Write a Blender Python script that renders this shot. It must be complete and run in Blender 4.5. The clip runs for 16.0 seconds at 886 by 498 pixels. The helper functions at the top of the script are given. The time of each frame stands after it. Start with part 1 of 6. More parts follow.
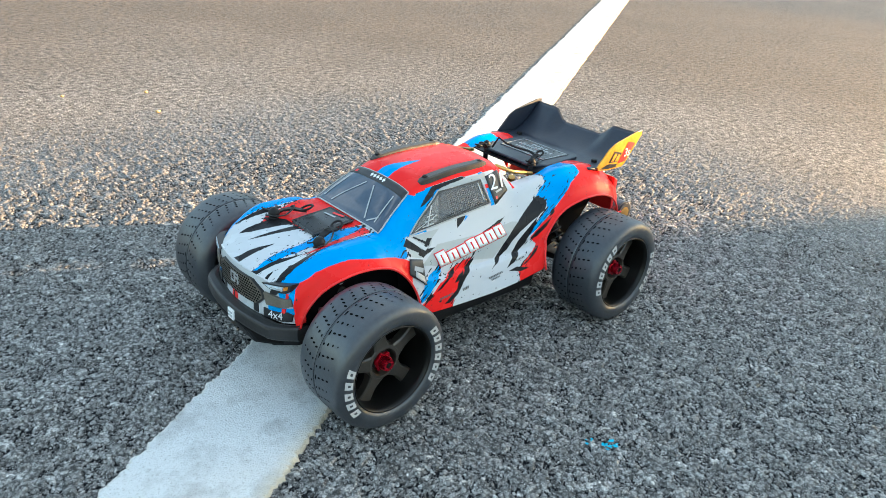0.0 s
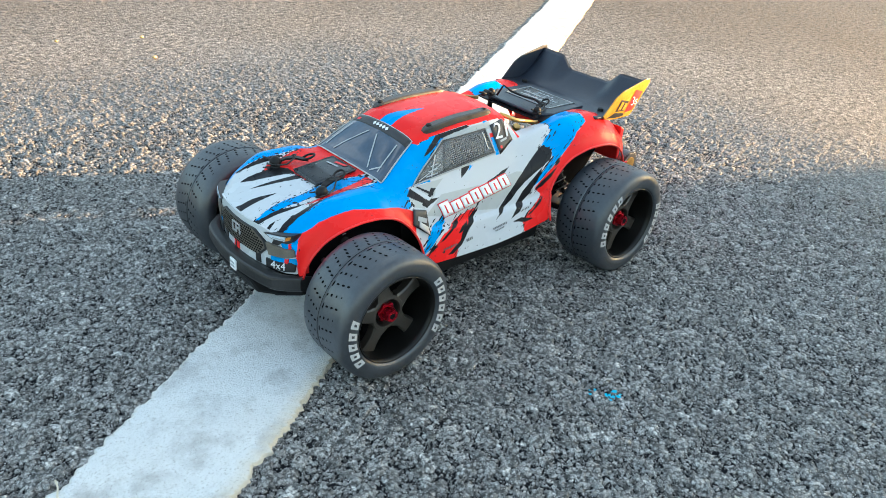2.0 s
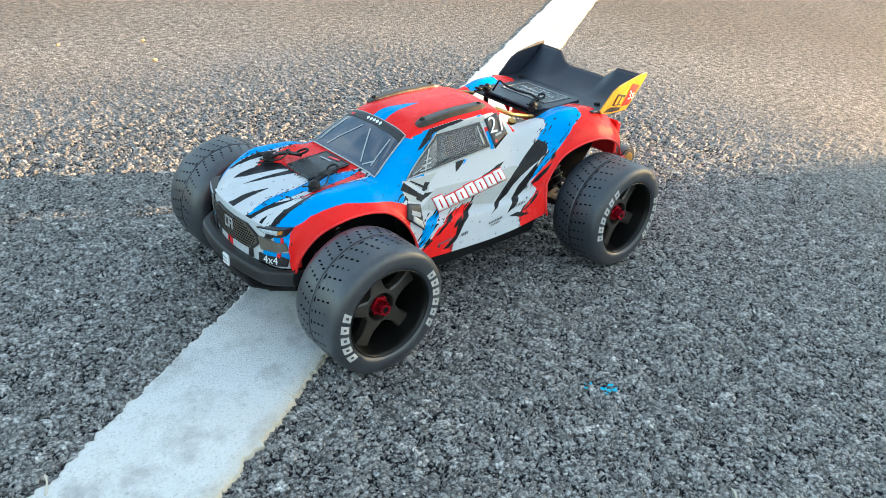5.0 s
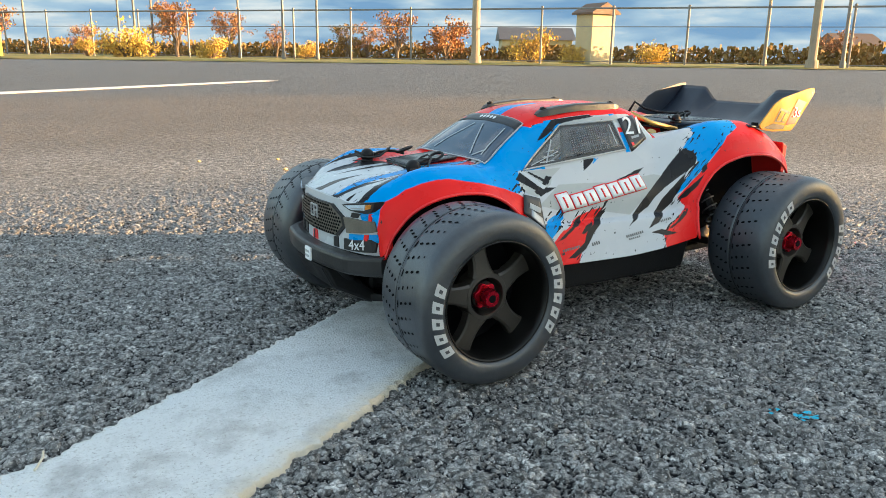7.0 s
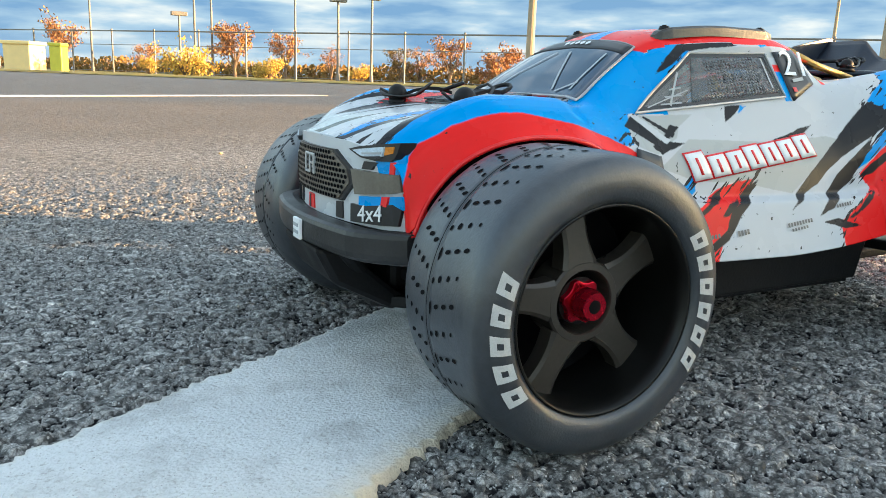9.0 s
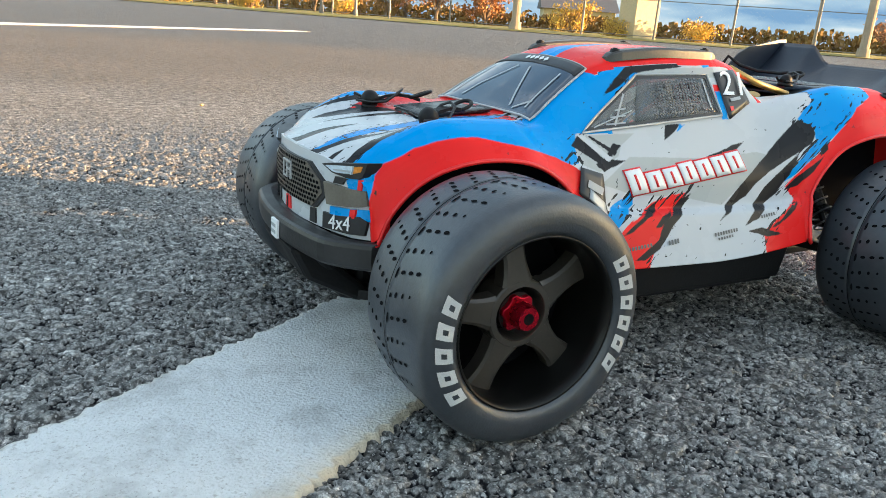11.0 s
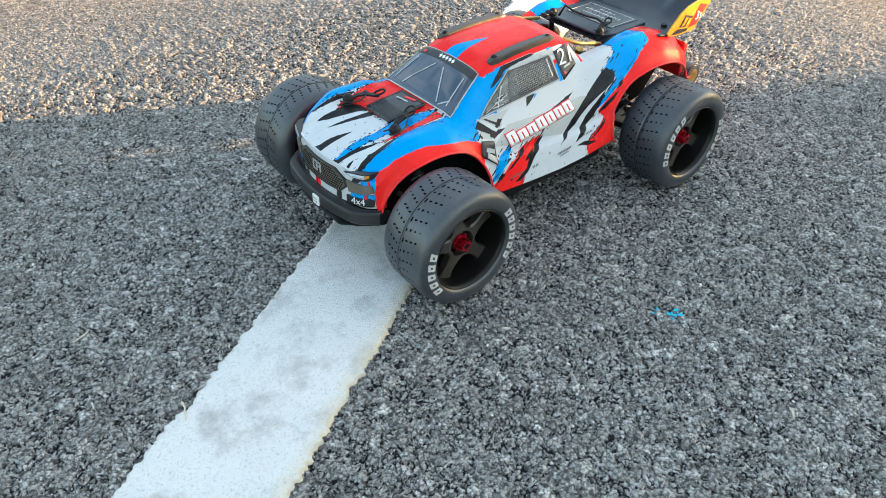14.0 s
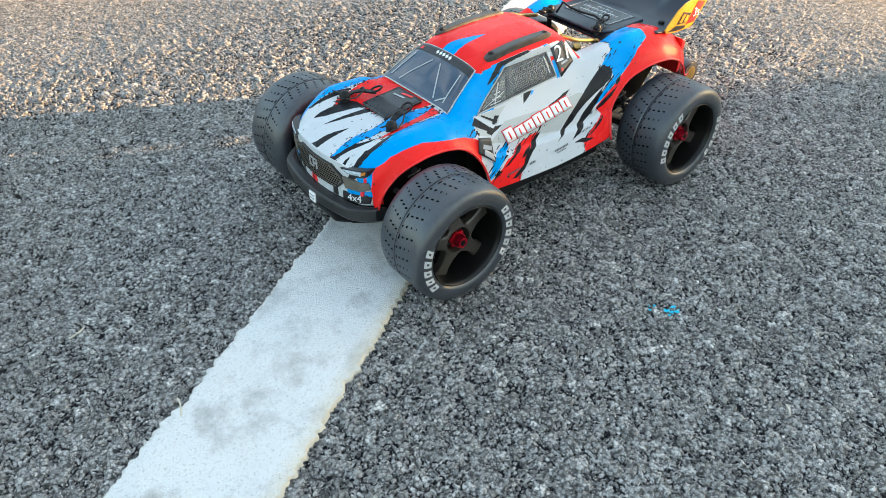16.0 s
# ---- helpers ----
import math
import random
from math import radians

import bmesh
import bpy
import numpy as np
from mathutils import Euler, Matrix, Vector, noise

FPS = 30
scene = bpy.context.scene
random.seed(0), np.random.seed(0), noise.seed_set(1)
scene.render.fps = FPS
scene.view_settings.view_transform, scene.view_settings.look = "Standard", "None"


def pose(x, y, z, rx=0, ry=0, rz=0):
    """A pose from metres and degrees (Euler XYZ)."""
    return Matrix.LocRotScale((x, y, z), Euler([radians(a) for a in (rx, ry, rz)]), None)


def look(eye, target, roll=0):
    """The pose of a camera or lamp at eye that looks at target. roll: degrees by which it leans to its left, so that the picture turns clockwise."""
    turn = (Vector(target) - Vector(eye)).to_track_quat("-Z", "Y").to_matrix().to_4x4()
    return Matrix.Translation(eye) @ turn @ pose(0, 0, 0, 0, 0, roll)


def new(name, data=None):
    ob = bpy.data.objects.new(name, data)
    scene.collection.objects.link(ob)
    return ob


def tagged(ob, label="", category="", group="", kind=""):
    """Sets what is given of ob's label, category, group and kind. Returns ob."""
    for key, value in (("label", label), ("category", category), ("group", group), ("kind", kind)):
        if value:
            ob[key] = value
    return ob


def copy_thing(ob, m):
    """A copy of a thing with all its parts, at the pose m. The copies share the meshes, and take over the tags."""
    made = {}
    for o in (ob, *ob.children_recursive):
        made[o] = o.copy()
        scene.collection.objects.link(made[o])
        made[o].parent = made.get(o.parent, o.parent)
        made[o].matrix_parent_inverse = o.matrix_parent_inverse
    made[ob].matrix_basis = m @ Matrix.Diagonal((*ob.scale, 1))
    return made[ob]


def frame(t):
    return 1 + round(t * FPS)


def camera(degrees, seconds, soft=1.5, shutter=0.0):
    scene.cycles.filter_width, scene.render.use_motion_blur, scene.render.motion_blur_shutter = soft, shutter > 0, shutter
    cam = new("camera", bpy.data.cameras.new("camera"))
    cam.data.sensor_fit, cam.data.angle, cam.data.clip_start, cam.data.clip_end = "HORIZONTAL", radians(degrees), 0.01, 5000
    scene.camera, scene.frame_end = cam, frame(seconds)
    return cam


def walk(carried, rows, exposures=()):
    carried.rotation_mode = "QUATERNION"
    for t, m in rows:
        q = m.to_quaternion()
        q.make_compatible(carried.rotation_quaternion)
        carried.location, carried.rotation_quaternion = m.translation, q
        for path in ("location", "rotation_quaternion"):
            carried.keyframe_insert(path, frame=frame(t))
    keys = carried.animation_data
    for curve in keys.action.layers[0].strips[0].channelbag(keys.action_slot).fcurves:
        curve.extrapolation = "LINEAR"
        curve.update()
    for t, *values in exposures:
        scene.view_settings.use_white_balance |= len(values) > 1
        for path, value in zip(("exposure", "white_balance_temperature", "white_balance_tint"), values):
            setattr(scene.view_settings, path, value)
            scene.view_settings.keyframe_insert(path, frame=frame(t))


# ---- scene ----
cam = camera(60.9, 16.0, soft=0.5)
PATH = [
    (0, look((0.5058, 0.5565, 0.4281), (0.0696, 0.1, 0.1258), 4.9)),
    (0.5, look((0.5044, 0.5521, 0.425), (0.0718, 0.1023, 0.1079), 5.1)),
    (1, look((0.5025, 0.5497, 0.4244), (0.072, 0.1057, 0.0965), 5.2)),
    (1.5, look((0.5027, 0.5494, 0.424), (0.0756, 0.1082, 0.0879), 5.3)),
    (2, look((0.5037, 0.5486, 0.4247), (0.0792, 0.1106, 0.0813), 5.3)),
    (2.5, look((0.5029, 0.5491, 0.4241), (0.0797, 0.1142, 0.0752), 5.3)),
    (3, look((0.5023, 0.5485, 0.425), (0.0799, 0.1156, 0.0726), 5.3)),
    (3.5, look((0.4988, 0.553, 0.4252), (0.0767, 0.1205, 0.0719), 5.3)),
    (3.7, look((0.497, 0.5558, 0.425), (0.0751, 0.1229, 0.072), 5.3)),
    (5.8, look((0.4929, 0.5586, 0.3795), (0.0791, 0.0803, 0.0795), 2.5)),
    (6, look((0.4816, 0.557, 0.3277), (0.0964, 0.0405, 0.0541), 0.7)),
    (6.5, look((0.4528, 0.5333, 0.2108), (0.0968, -0.0366, 0.0147), 0.6)),
    (7, look((0.4395, 0.5307, 0.2127), (0.085, -0.0475, 0.0394), 0.8)),
    (7.5, look((0.3992, 0.4511, 0.1897), (0.0741, -0.1419, 0.009), 0.5)),
    (8, look((0.3423, 0.3364, 0.1788), (0.0301, -0.2664, 0.008), 0.6)),
    (8.5, look((0.3409, 0.3557, 0.1486), (0.0269, -0.2484, -0.0142), 1.3)),
    (8.7, look((0.3444, 0.3583, 0.1375), (0.0271, -0.2467, -0.015), 1.6)),
    (10.8, look((0.3401, 0.3850, 0.1701), (0.0145, -0.2093, -0.0053), 4.0)),
    (11, look((0.3537, 0.3951, 0.1828), (0.0214, -0.1862, -0.0215), 4.5)),
    (11.5, look((0.4603, 0.4973, 0.4455), (0.0954, 0.0124, 0.0966), 3.8)),
    (12, look((0.5381, 0.56, 0.5085), (0.1713, 0.1428, 0.0827), 4.6)),
    (12.5, look((0.5446, 0.5436, 0.4888), (0.1826, 0.1305, 0.0548), 3.9)),
    (13, look((0.5364, 0.5417, 0.4812), (0.1799, 0.1244, 0.0467), 2.6)),
    (13.5, look((0.528, 0.5466, 0.479), (0.1749, 0.1266, 0.0443), 1.7)),
    (14, look((0.5272, 0.5476, 0.4778), (0.1741, 0.1233, 0.0473), 1.2)),
    (14.5, look((0.5273, 0.5483, 0.4763), (0.1736, 0.1233, 0.047), 1.2)),
    (15, look((0.5266, 0.5503, 0.4764), (0.1722, 0.1265, 0.0465), 1.2)),
    (15.5, look((0.5246, 0.5526, 0.4797), (0.1722, 0.1289, 0.048), 1.2)),
    (16, look((0.5248, 0.5507, 0.4755), (0.1724, 0.1264, 0.0445), 1.2)),
]
walk(cam, PATH, [(0, 2.4, 6050, 0), (3.7, 2.42, 6050, 0), (6, 2.42, 6150, 0), (7, 2.07, 6350, 2), (8, 2.25, 6250, 2), (11, 2.22, 6400, 3), (12, 2.46, 6300, 1), (14, 2.46, 6350, 2), (16, 2.48, 6350, 2)])
# ---------------------------------------------------------------- world, sun
SUN_AZ, SUN_EL = radians(152.3), radians(7.2)
TO_SUN = Vector((math.cos(SUN_AZ) * math.cos(SUN_EL), math.sin(SUN_AZ) * math.cos(SUN_EL), math.sin(SUN_EL)))

world = bpy.data.worlds.new("evening_sky")
scene.world = world
world.use_nodes = True
wt = world.node_tree
wt.nodes.clear()
sky = wt.nodes.new("ShaderNodeTexSky")
sky.sky_type, sky.sun_disc = "NISHITA", False
sky.sun_elevation, sky.sun_rotation = SUN_EL, math.pi / 2 - SUN_AZ
sky.air_density, sky.dust_density = 1.0, 1.2
wco = wt.nodes.new("ShaderNodeTexCoord")
wmap = wt.nodes.new("ShaderNodeMapping")
wmap.inputs["Scale"].default_value = (1.0, 1.0, 3.5)
wno = wt.nodes.new("ShaderNodeTexNoise")
wno.inputs["Scale"].default_value, wno.inputs["Detail"].default_value = 3.2, 6.0
wra = wt.nodes.new("ShaderNodeValToRGB")
wra.color_ramp.elements[0].position, wra.color_ramp.elements[1].position = 0.46, 0.66
wmix = wt.nodes.new("ShaderNodeMix")
wmix.data_type = "RGBA"
wmix.inputs["B"].default_value = (3.2, 3.3, 3.5, 1)
wbg = wt.nodes.new("ShaderNodeBackground")
wbg.inputs["Strength"].default_value = 0.13
wout = wt.nodes.new("ShaderNodeOutputWorld")
wt.links.new(wco.outputs["Generated"], wmap.inputs["Vector"])
wt.links.new(wmap.outputs["Vector"], wno.inputs["Vector"])
wt.links.new(wno.outputs["Fac"], wra.inputs["Fac"])
wt.links.new(wra.outputs["Color"], wmix.inputs["Factor"])
wt.links.new(sky.outputs["Color"], wmix.inputs["A"])
wt.links.new(wmix.outputs["Result"], wbg.inputs["Color"])
wt.links.new(wbg.outputs["Background"], wout.inputs["Surface"])

sun_data = bpy.data.lights.new("sun", "SUN")
sun_data.energy, sun_data.angle, sun_data.color = 6.6, radians(0.6), (1.0, 0.57, 0.26)
sun = new("sun", sun_data)
sun.matrix_world = look(TO_SUN * 20, (0, 0, 0))


# ---------------------------------------------------------------- materials
def mat(name, colour, rough=0.5, metal=0.0, coat=0.0, spec=0.5, vary=0.0, scale=60.0, bump=0.0, bump_scale=300.0, emit=None, strength=0.0):
    """A principled material whose colour and roughness vary with noise at two scales, with an optional fine bump."""
    m = bpy.data.materials.new(name)
    m.use_nodes = True
    nt = m.node_tree
    b = nt.nodes["Principled BSDF"]
    b.inputs["Base Color"].default_value = (*colour, 1)
    b.inputs["Roughness"].default_value, b.inputs["Metallic"].default_value = rough, metal
    b.inputs["Coat Weight"].default_value, b.inputs["Specular IOR Level"].default_value = coat, spec
    co = nt.nodes.new("ShaderNodeTexCoord")
    if vary:
        n1, n2, mx, mp = (nt.nodes.new(k) for k in ("ShaderNodeTexNoise", "ShaderNodeTexNoise", "ShaderNodeMath", "ShaderNodeMapRange"))
        n1.inputs["Scale"].default_value, n1.inputs["Detail"].default_value = scale, 5
        n2.inputs["Scale"].default_value, n2.inputs["Detail"].default_value = scale * 9, 3
        mx.operation = "ADD"
        nt.links.new(co.outputs["Object"], n1.inputs["Vector"])
        nt.links.new(co.outputs["Object"], n2.inputs["Vector"])
        nt.links.new(n1.outputs["Fac"], mx.inputs[0])
        nt.links.new(n2.outputs["Fac"], mx.inputs[1])
        mp.inputs["From Min"].default_value, mp.inputs["From Max"].default_value = 0.6, 1.4
        mp.inputs["To Min"].default_value, mp.inputs["To Max"].default_value = 1 - vary, 1 + vary
        nt.links.new(mx.outputs[0], mp.inputs["Value"])
        sc = nt.nodes.new("ShaderNodeVectorMath")
        sc.operation = "SCALE"
        sc.inputs[0].default_value = colour
        nt.links.new(mp.outputs["Result"], sc.inputs["Scale"])
        nt.links.new(sc.outputs["Vector"], b.inputs["Base Color"])
        rr = nt.nodes.new("ShaderNodeMapRange")
        rr.inputs["From Min"].default_value, rr.inputs["From Max"].default_value = 0.3, 0.7
        rr.inputs["To Min"].default_value, rr.inputs["To Max"].default_value = max(0.02, rough * 0.8), min(1, rough * 1.2)
        nt.links.new(n1.outputs["Fac"], rr.inputs["Value"])
        nt.links.new(rr.outputs["Result"], b.inputs["Roughness"])
    if bump:
        nb, bp = nt.nodes.new("ShaderNodeTexNoise"), nt.nodes.new("ShaderNodeBump")
        nb.inputs["Scale"].default_value, nb.inputs["Detail"].default_value = bump_scale, 4
        bp.inputs["Strength"].default_value, bp.inputs["Distance"].default_value = bump, 1.0 / bump_scale
        nt.links.new(co.outputs["Object"], nb.inputs["Vector"])
        nt.links.new(nb.outputs["Fac"], bp.inputs["Height"])
        nt.links.new(bp.outputs["Normal"], b.inputs["Normal"])
    if emit:
        b.inputs["Emission Color"].default_value, b.inputs["Emission Strength"].default_value = (*emit, 1), strength
    return m


def ramp(nt, src, stops):
    r = nt.nodes.new("ShaderNodeValToRGB")
    while len(r.color_ramp.elements) < len(stops):
        r.color_ramp.elements.new(0.5)
    for e, (p, c) in zip(r.color_ramp.elements, stops):
        e.position, e.color = p, (*c, 1)
    nt.links.new(src, r.inputs["Fac"])
    return r.outputs["Color"]


def asphalt_material():
    """Worn asphalt: dark stones bedded in bitumen, each with its own tone, fine mineral grain, pale sand grains and a slight sheen."""
    m = bpy.data.materials.new("asphalt")
    m.use_nodes = True
    nt = m.node_tree
    b = nt.nodes["Principled BSDF"]
    co = nt.nodes.new("ShaderNodeTexCoord").outputs["Object"]

    def noise_tex(scale, detail, rough=0.6):
        n = nt.nodes.new("ShaderNodeTexNoise")
        n.inputs["Scale"].default_value, n.inputs["Detail"].default_value, n.inputs["Roughness"].default_value = scale, detail, rough
        nt.links.new(co, n.inputs["Vector"])
        return n.outputs["Fac"]

    def math_node(op, *args):
        n = nt.nodes.new("ShaderNodeMath")
        n.operation = op
        for i, v in enumerate(args):
            if isinstance(v, (int, float)):
                n.inputs[i].default_value = v
            else:
                nt.links.new(v, n.inputs[i])
        return n.outputs[0]

    def remap(src, a, b_, c, d):
        n = nt.nodes.new("ShaderNodeMapRange")
        for k, v in zip(("From Min", "From Max", "To Min", "To Max"), (a, b_, c, d)):
            n.inputs[k].default_value = v
        nt.links.new(src, n.inputs["Value"])
        return n.outputs["Result"]

    def mixed(fac, x, y):
        mx = nt.nodes.new("ShaderNodeMix")
        mx.data_type = "RGBA"
        for sock, v in ((mx.inputs["Factor"], fac), (mx.inputs["A"], x), (mx.inputs["B"], y)):
            if isinstance(v, tuple):
                sock.default_value = (*v, 1)
            else:
                nt.links.new(v, sock)
        return mx.outputs["Result"]

    def scaled(colour, by):
        n = nt.nodes.new("ShaderNodeVectorMath")
        n.operation = "SCALE"
        nt.links.new(colour, n.inputs[0])
        nt.links.new(by, n.inputs["Scale"])
        return n.outputs["Vector"]

    def grains(scale, share, colour, base):
        """Single pale grains: a share of the small cells, each lit up to a part of its width."""
        v = nt.nodes.new("ShaderNodeTexVoronoi")
        v.inputs["Scale"].default_value = scale
        nt.links.new(co, v.inputs["Vector"])
        sep = nt.nodes.new("ShaderNodeSeparateColor")
        nt.links.new(v.outputs["Color"], sep.inputs["Color"])
        pick = math_node("GREATER_THAN", sep.outputs["Red"], 1 - share)
        core = remap(v.outputs["Distance"], 0.34, 0.46, 1.0, 0.0)
        return mixed(math_node("MULTIPLY", math_node("MULTIPLY", pick, core), sep.outputs["Green"]), base, colour)

    own = nt.nodes.new("ShaderNodeAttribute")
    own.attribute_name = "stone_tone"
    patchy, fine, mid = noise_tex(60, 6, 0.7), noise_tex(1000, 4, 0.85), noise_tex(380, 4, 0.7)
    c = ramp(nt, own.outputs["Fac"], [(0.0, (0.098, 0.094, 0.089)), (0.5, (0.153, 0.147, 0.140)), (0.92, (0.205, 0.200, 0.192)), (1.0, (0.30, 0.29, 0.275))])
    c = scaled(c, remap(fine, 0.32, 0.68, 0.35, 1.7))
    c = scaled(c, remap(mid, 0.3, 0.7, 0.65, 1.4))
    # small broken chips between and on the stones, each with its own tone and facet
    warp = nt.nodes.new("ShaderNodeTexNoise")
    warp.inputs["Scale"].default_value, warp.inputs["Detail"].default_value = 420, 2
    nt.links.new(co, warp.inputs["Vector"])
    bent = nt.nodes.new("ShaderNodeVectorMath")
    bent.operation = "MULTIPLY_ADD"
    bent.inputs[1].default_value = (0.004, 0.004, 0.004)
    nt.links.new(warp.outputs["Color"], bent.inputs[0])
    nt.links.new(co, bent.inputs[2])
    chip = nt.nodes.new("ShaderNodeTexVoronoi")
    chip.inputs["Scale"].default_value, chip.inputs["Randomness"].default_value = 300, 1.0
    nt.links.new(bent.outputs["Vector"], chip.inputs["Vector"])
    chip_tone = nt.nodes.new("ShaderNodeSeparateColor")
    nt.links.new(chip.outputs["Color"], chip_tone.inputs["Color"])
    c = scaled(c, math_node("MULTIPLY", remap(math_node("POWER", chip_tone.outputs["Red"], 1.3), 0.0, 1.0, 0.95, 2.1), remap(chip.outputs["Distance"], 0.4, 0.72, 1.15, 0.25)))
    # bitumen joints, near-black so they also carry the shade of the crevices
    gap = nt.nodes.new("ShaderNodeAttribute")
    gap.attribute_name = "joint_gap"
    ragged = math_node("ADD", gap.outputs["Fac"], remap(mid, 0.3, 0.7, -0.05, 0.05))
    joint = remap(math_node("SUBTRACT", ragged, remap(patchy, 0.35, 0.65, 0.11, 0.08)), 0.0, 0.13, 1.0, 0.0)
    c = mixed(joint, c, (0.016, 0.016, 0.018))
    far = nt.nodes.new("ShaderNodeAttribute")
    far.attribute_name = "far_off"
    coarse = remap(noise_tex(75, 4, 0.75), 0.36, 0.64, 0.0, 1.0)
    c = mixed(far.outputs["Fac"], c, scaled(c, remap(coarse, 0.0, 1.0, 0.12, 1.9)))
    c = grains(620, 0.17, (0.42, 0.41, 0.39), c)
    c = grains(900, 0.09, (0.7, 0.69, 0.67), c)
    # browner and darker farther out: warm sunlight put into the asphalt's colour
    ln = nt.nodes.new("ShaderNodeVectorMath")
    ln.operation = "LENGTH"
    nt.links.new(co, ln.inputs[0])
    sunlit_brown = nt.nodes.new("ShaderNodeMapRange")
    sunlit_brown.interpolation_type = "SMOOTHSTEP"
    sunlit_brown.inputs["From Min"].default_value, sunlit_brown.inputs["From Max"].default_value = 0.35, 1.9
    nt.links.new(math_node("MULTIPLY_ADD", noise_tex(1.3, 5), 1.6, math_node("SUBTRACT", ln.outputs["Value"], 0.8)), sunlit_brown.inputs["Value"])
    c = mixed(sunlit_brown.outputs["Result"], c, mixed(coarse, (0.034, 0.028, 0.021), (0.208, 0.167, 0.124)))
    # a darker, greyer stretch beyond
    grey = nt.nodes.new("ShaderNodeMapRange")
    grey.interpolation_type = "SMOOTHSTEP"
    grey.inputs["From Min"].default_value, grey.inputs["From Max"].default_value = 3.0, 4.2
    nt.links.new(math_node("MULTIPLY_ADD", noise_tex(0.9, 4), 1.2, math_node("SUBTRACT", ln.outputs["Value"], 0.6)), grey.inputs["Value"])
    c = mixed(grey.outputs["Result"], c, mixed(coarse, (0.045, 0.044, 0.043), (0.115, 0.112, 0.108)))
    c = scaled(c, remap(noise_tex(2.2, 6), 0.3, 0.7, 0.9, 1.15))
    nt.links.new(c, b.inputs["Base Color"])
    nt.links.new(remap(mid, 0.3, 0.7, 0.42, 0.72), b.inputs["Roughness"])
    nt.links.new(remap(joint, 0.0, 1.0, 0.38, 0.0), b.inputs["Specular IOR Level"])
    h = math_node("MULTIPLY_ADD", fine, 0.25, math_node("MULTIPLY_ADD", mid, 0.5, math_node("MULTIPLY", math_node("MINIMUM", math_node("MAXIMUM", ragged, 0.0), 0.3), 2.2)))
    h = math_node("MULTIPLY_ADD", math_node("MULTIPLY", coarse, far.outputs["Fac"]), 2.6, h)
    h = math_node("MULTIPLY_ADD", chip.outputs["Distance"], -0.9, math_node("MULTIPLY_ADD", chip_tone.outputs["Green"], 0.5, h))
    bp = nt.nodes.new("ShaderNodeBump")
    bp.inputs["Strength"].default_value, bp.inputs["Distance"].default_value = 0.8, 0.0014
    nt.links.new(h, bp.inputs["Height"])
    nt.links.new(bp.outputs["Normal"], b.inputs["Normal"])
    return m


def stone_material():
    m = bpy.data.materials.new("road_stone")
    m.use_nodes = True
    nt = m.node_tree
    b = nt.nodes["Principled BSDF"]
    g = nt.nodes.new("ShaderNodeNewGeometry")
    c = ramp(nt, g.outputs["Random Per Island"], [(0.0, (0.13, 0.128, 0.126)), (0.5, (0.22, 0.218, 0.213)), (0.93, (0.29, 0.286, 0.278)), (0.985, (0.36, 0.352, 0.34)), (1.0, (0.6, 0.59, 0.56))])
    co = nt.nodes.new("ShaderNodeTexCoord")
    n = nt.nodes.new("ShaderNodeTexNoise")
    n.inputs["Scale"].default_value, n.inputs["Detail"].default_value, n.inputs["Roughness"].default_value = 1250, 4, 0.85
    nt.links.new(co.outputs["Object"], n.inputs["Vector"])
    mp = nt.nodes.new("ShaderNodeMapRange")
    for k, v in zip(("From Min", "From Max", "To Min", "To Max"), (0.34, 0.68, 0.2, 2.2)):
        mp.inputs[k].default_value = v
    nt.links.new(n.outputs["Fac"], mp.inputs["Value"])
    sc = nt.nodes.new("ShaderNodeVectorMath")
    sc.operation = "SCALE"
    nt.links.new(c, sc.inputs[0])
    nt.links.new(mp.outputs["Result"], sc.inputs["Scale"])
    nt.links.new(sc.outputs["Vector"], b.inputs["Base Color"])
    bp = nt.nodes.new("ShaderNodeBump")
    bp.inputs["Strength"].default_value, bp.inputs["Distance"].default_value = 0.8, 0.001
    nt.links.new(n.outputs["Fac"], bp.inputs["Height"])
    nt.links.new(bp.outputs["Normal"], b.inputs["Normal"])
    b.inputs["Roughness"].default_value, b.inputs["Specular IOR Level"].default_value = 0.7, 0.35
    return m


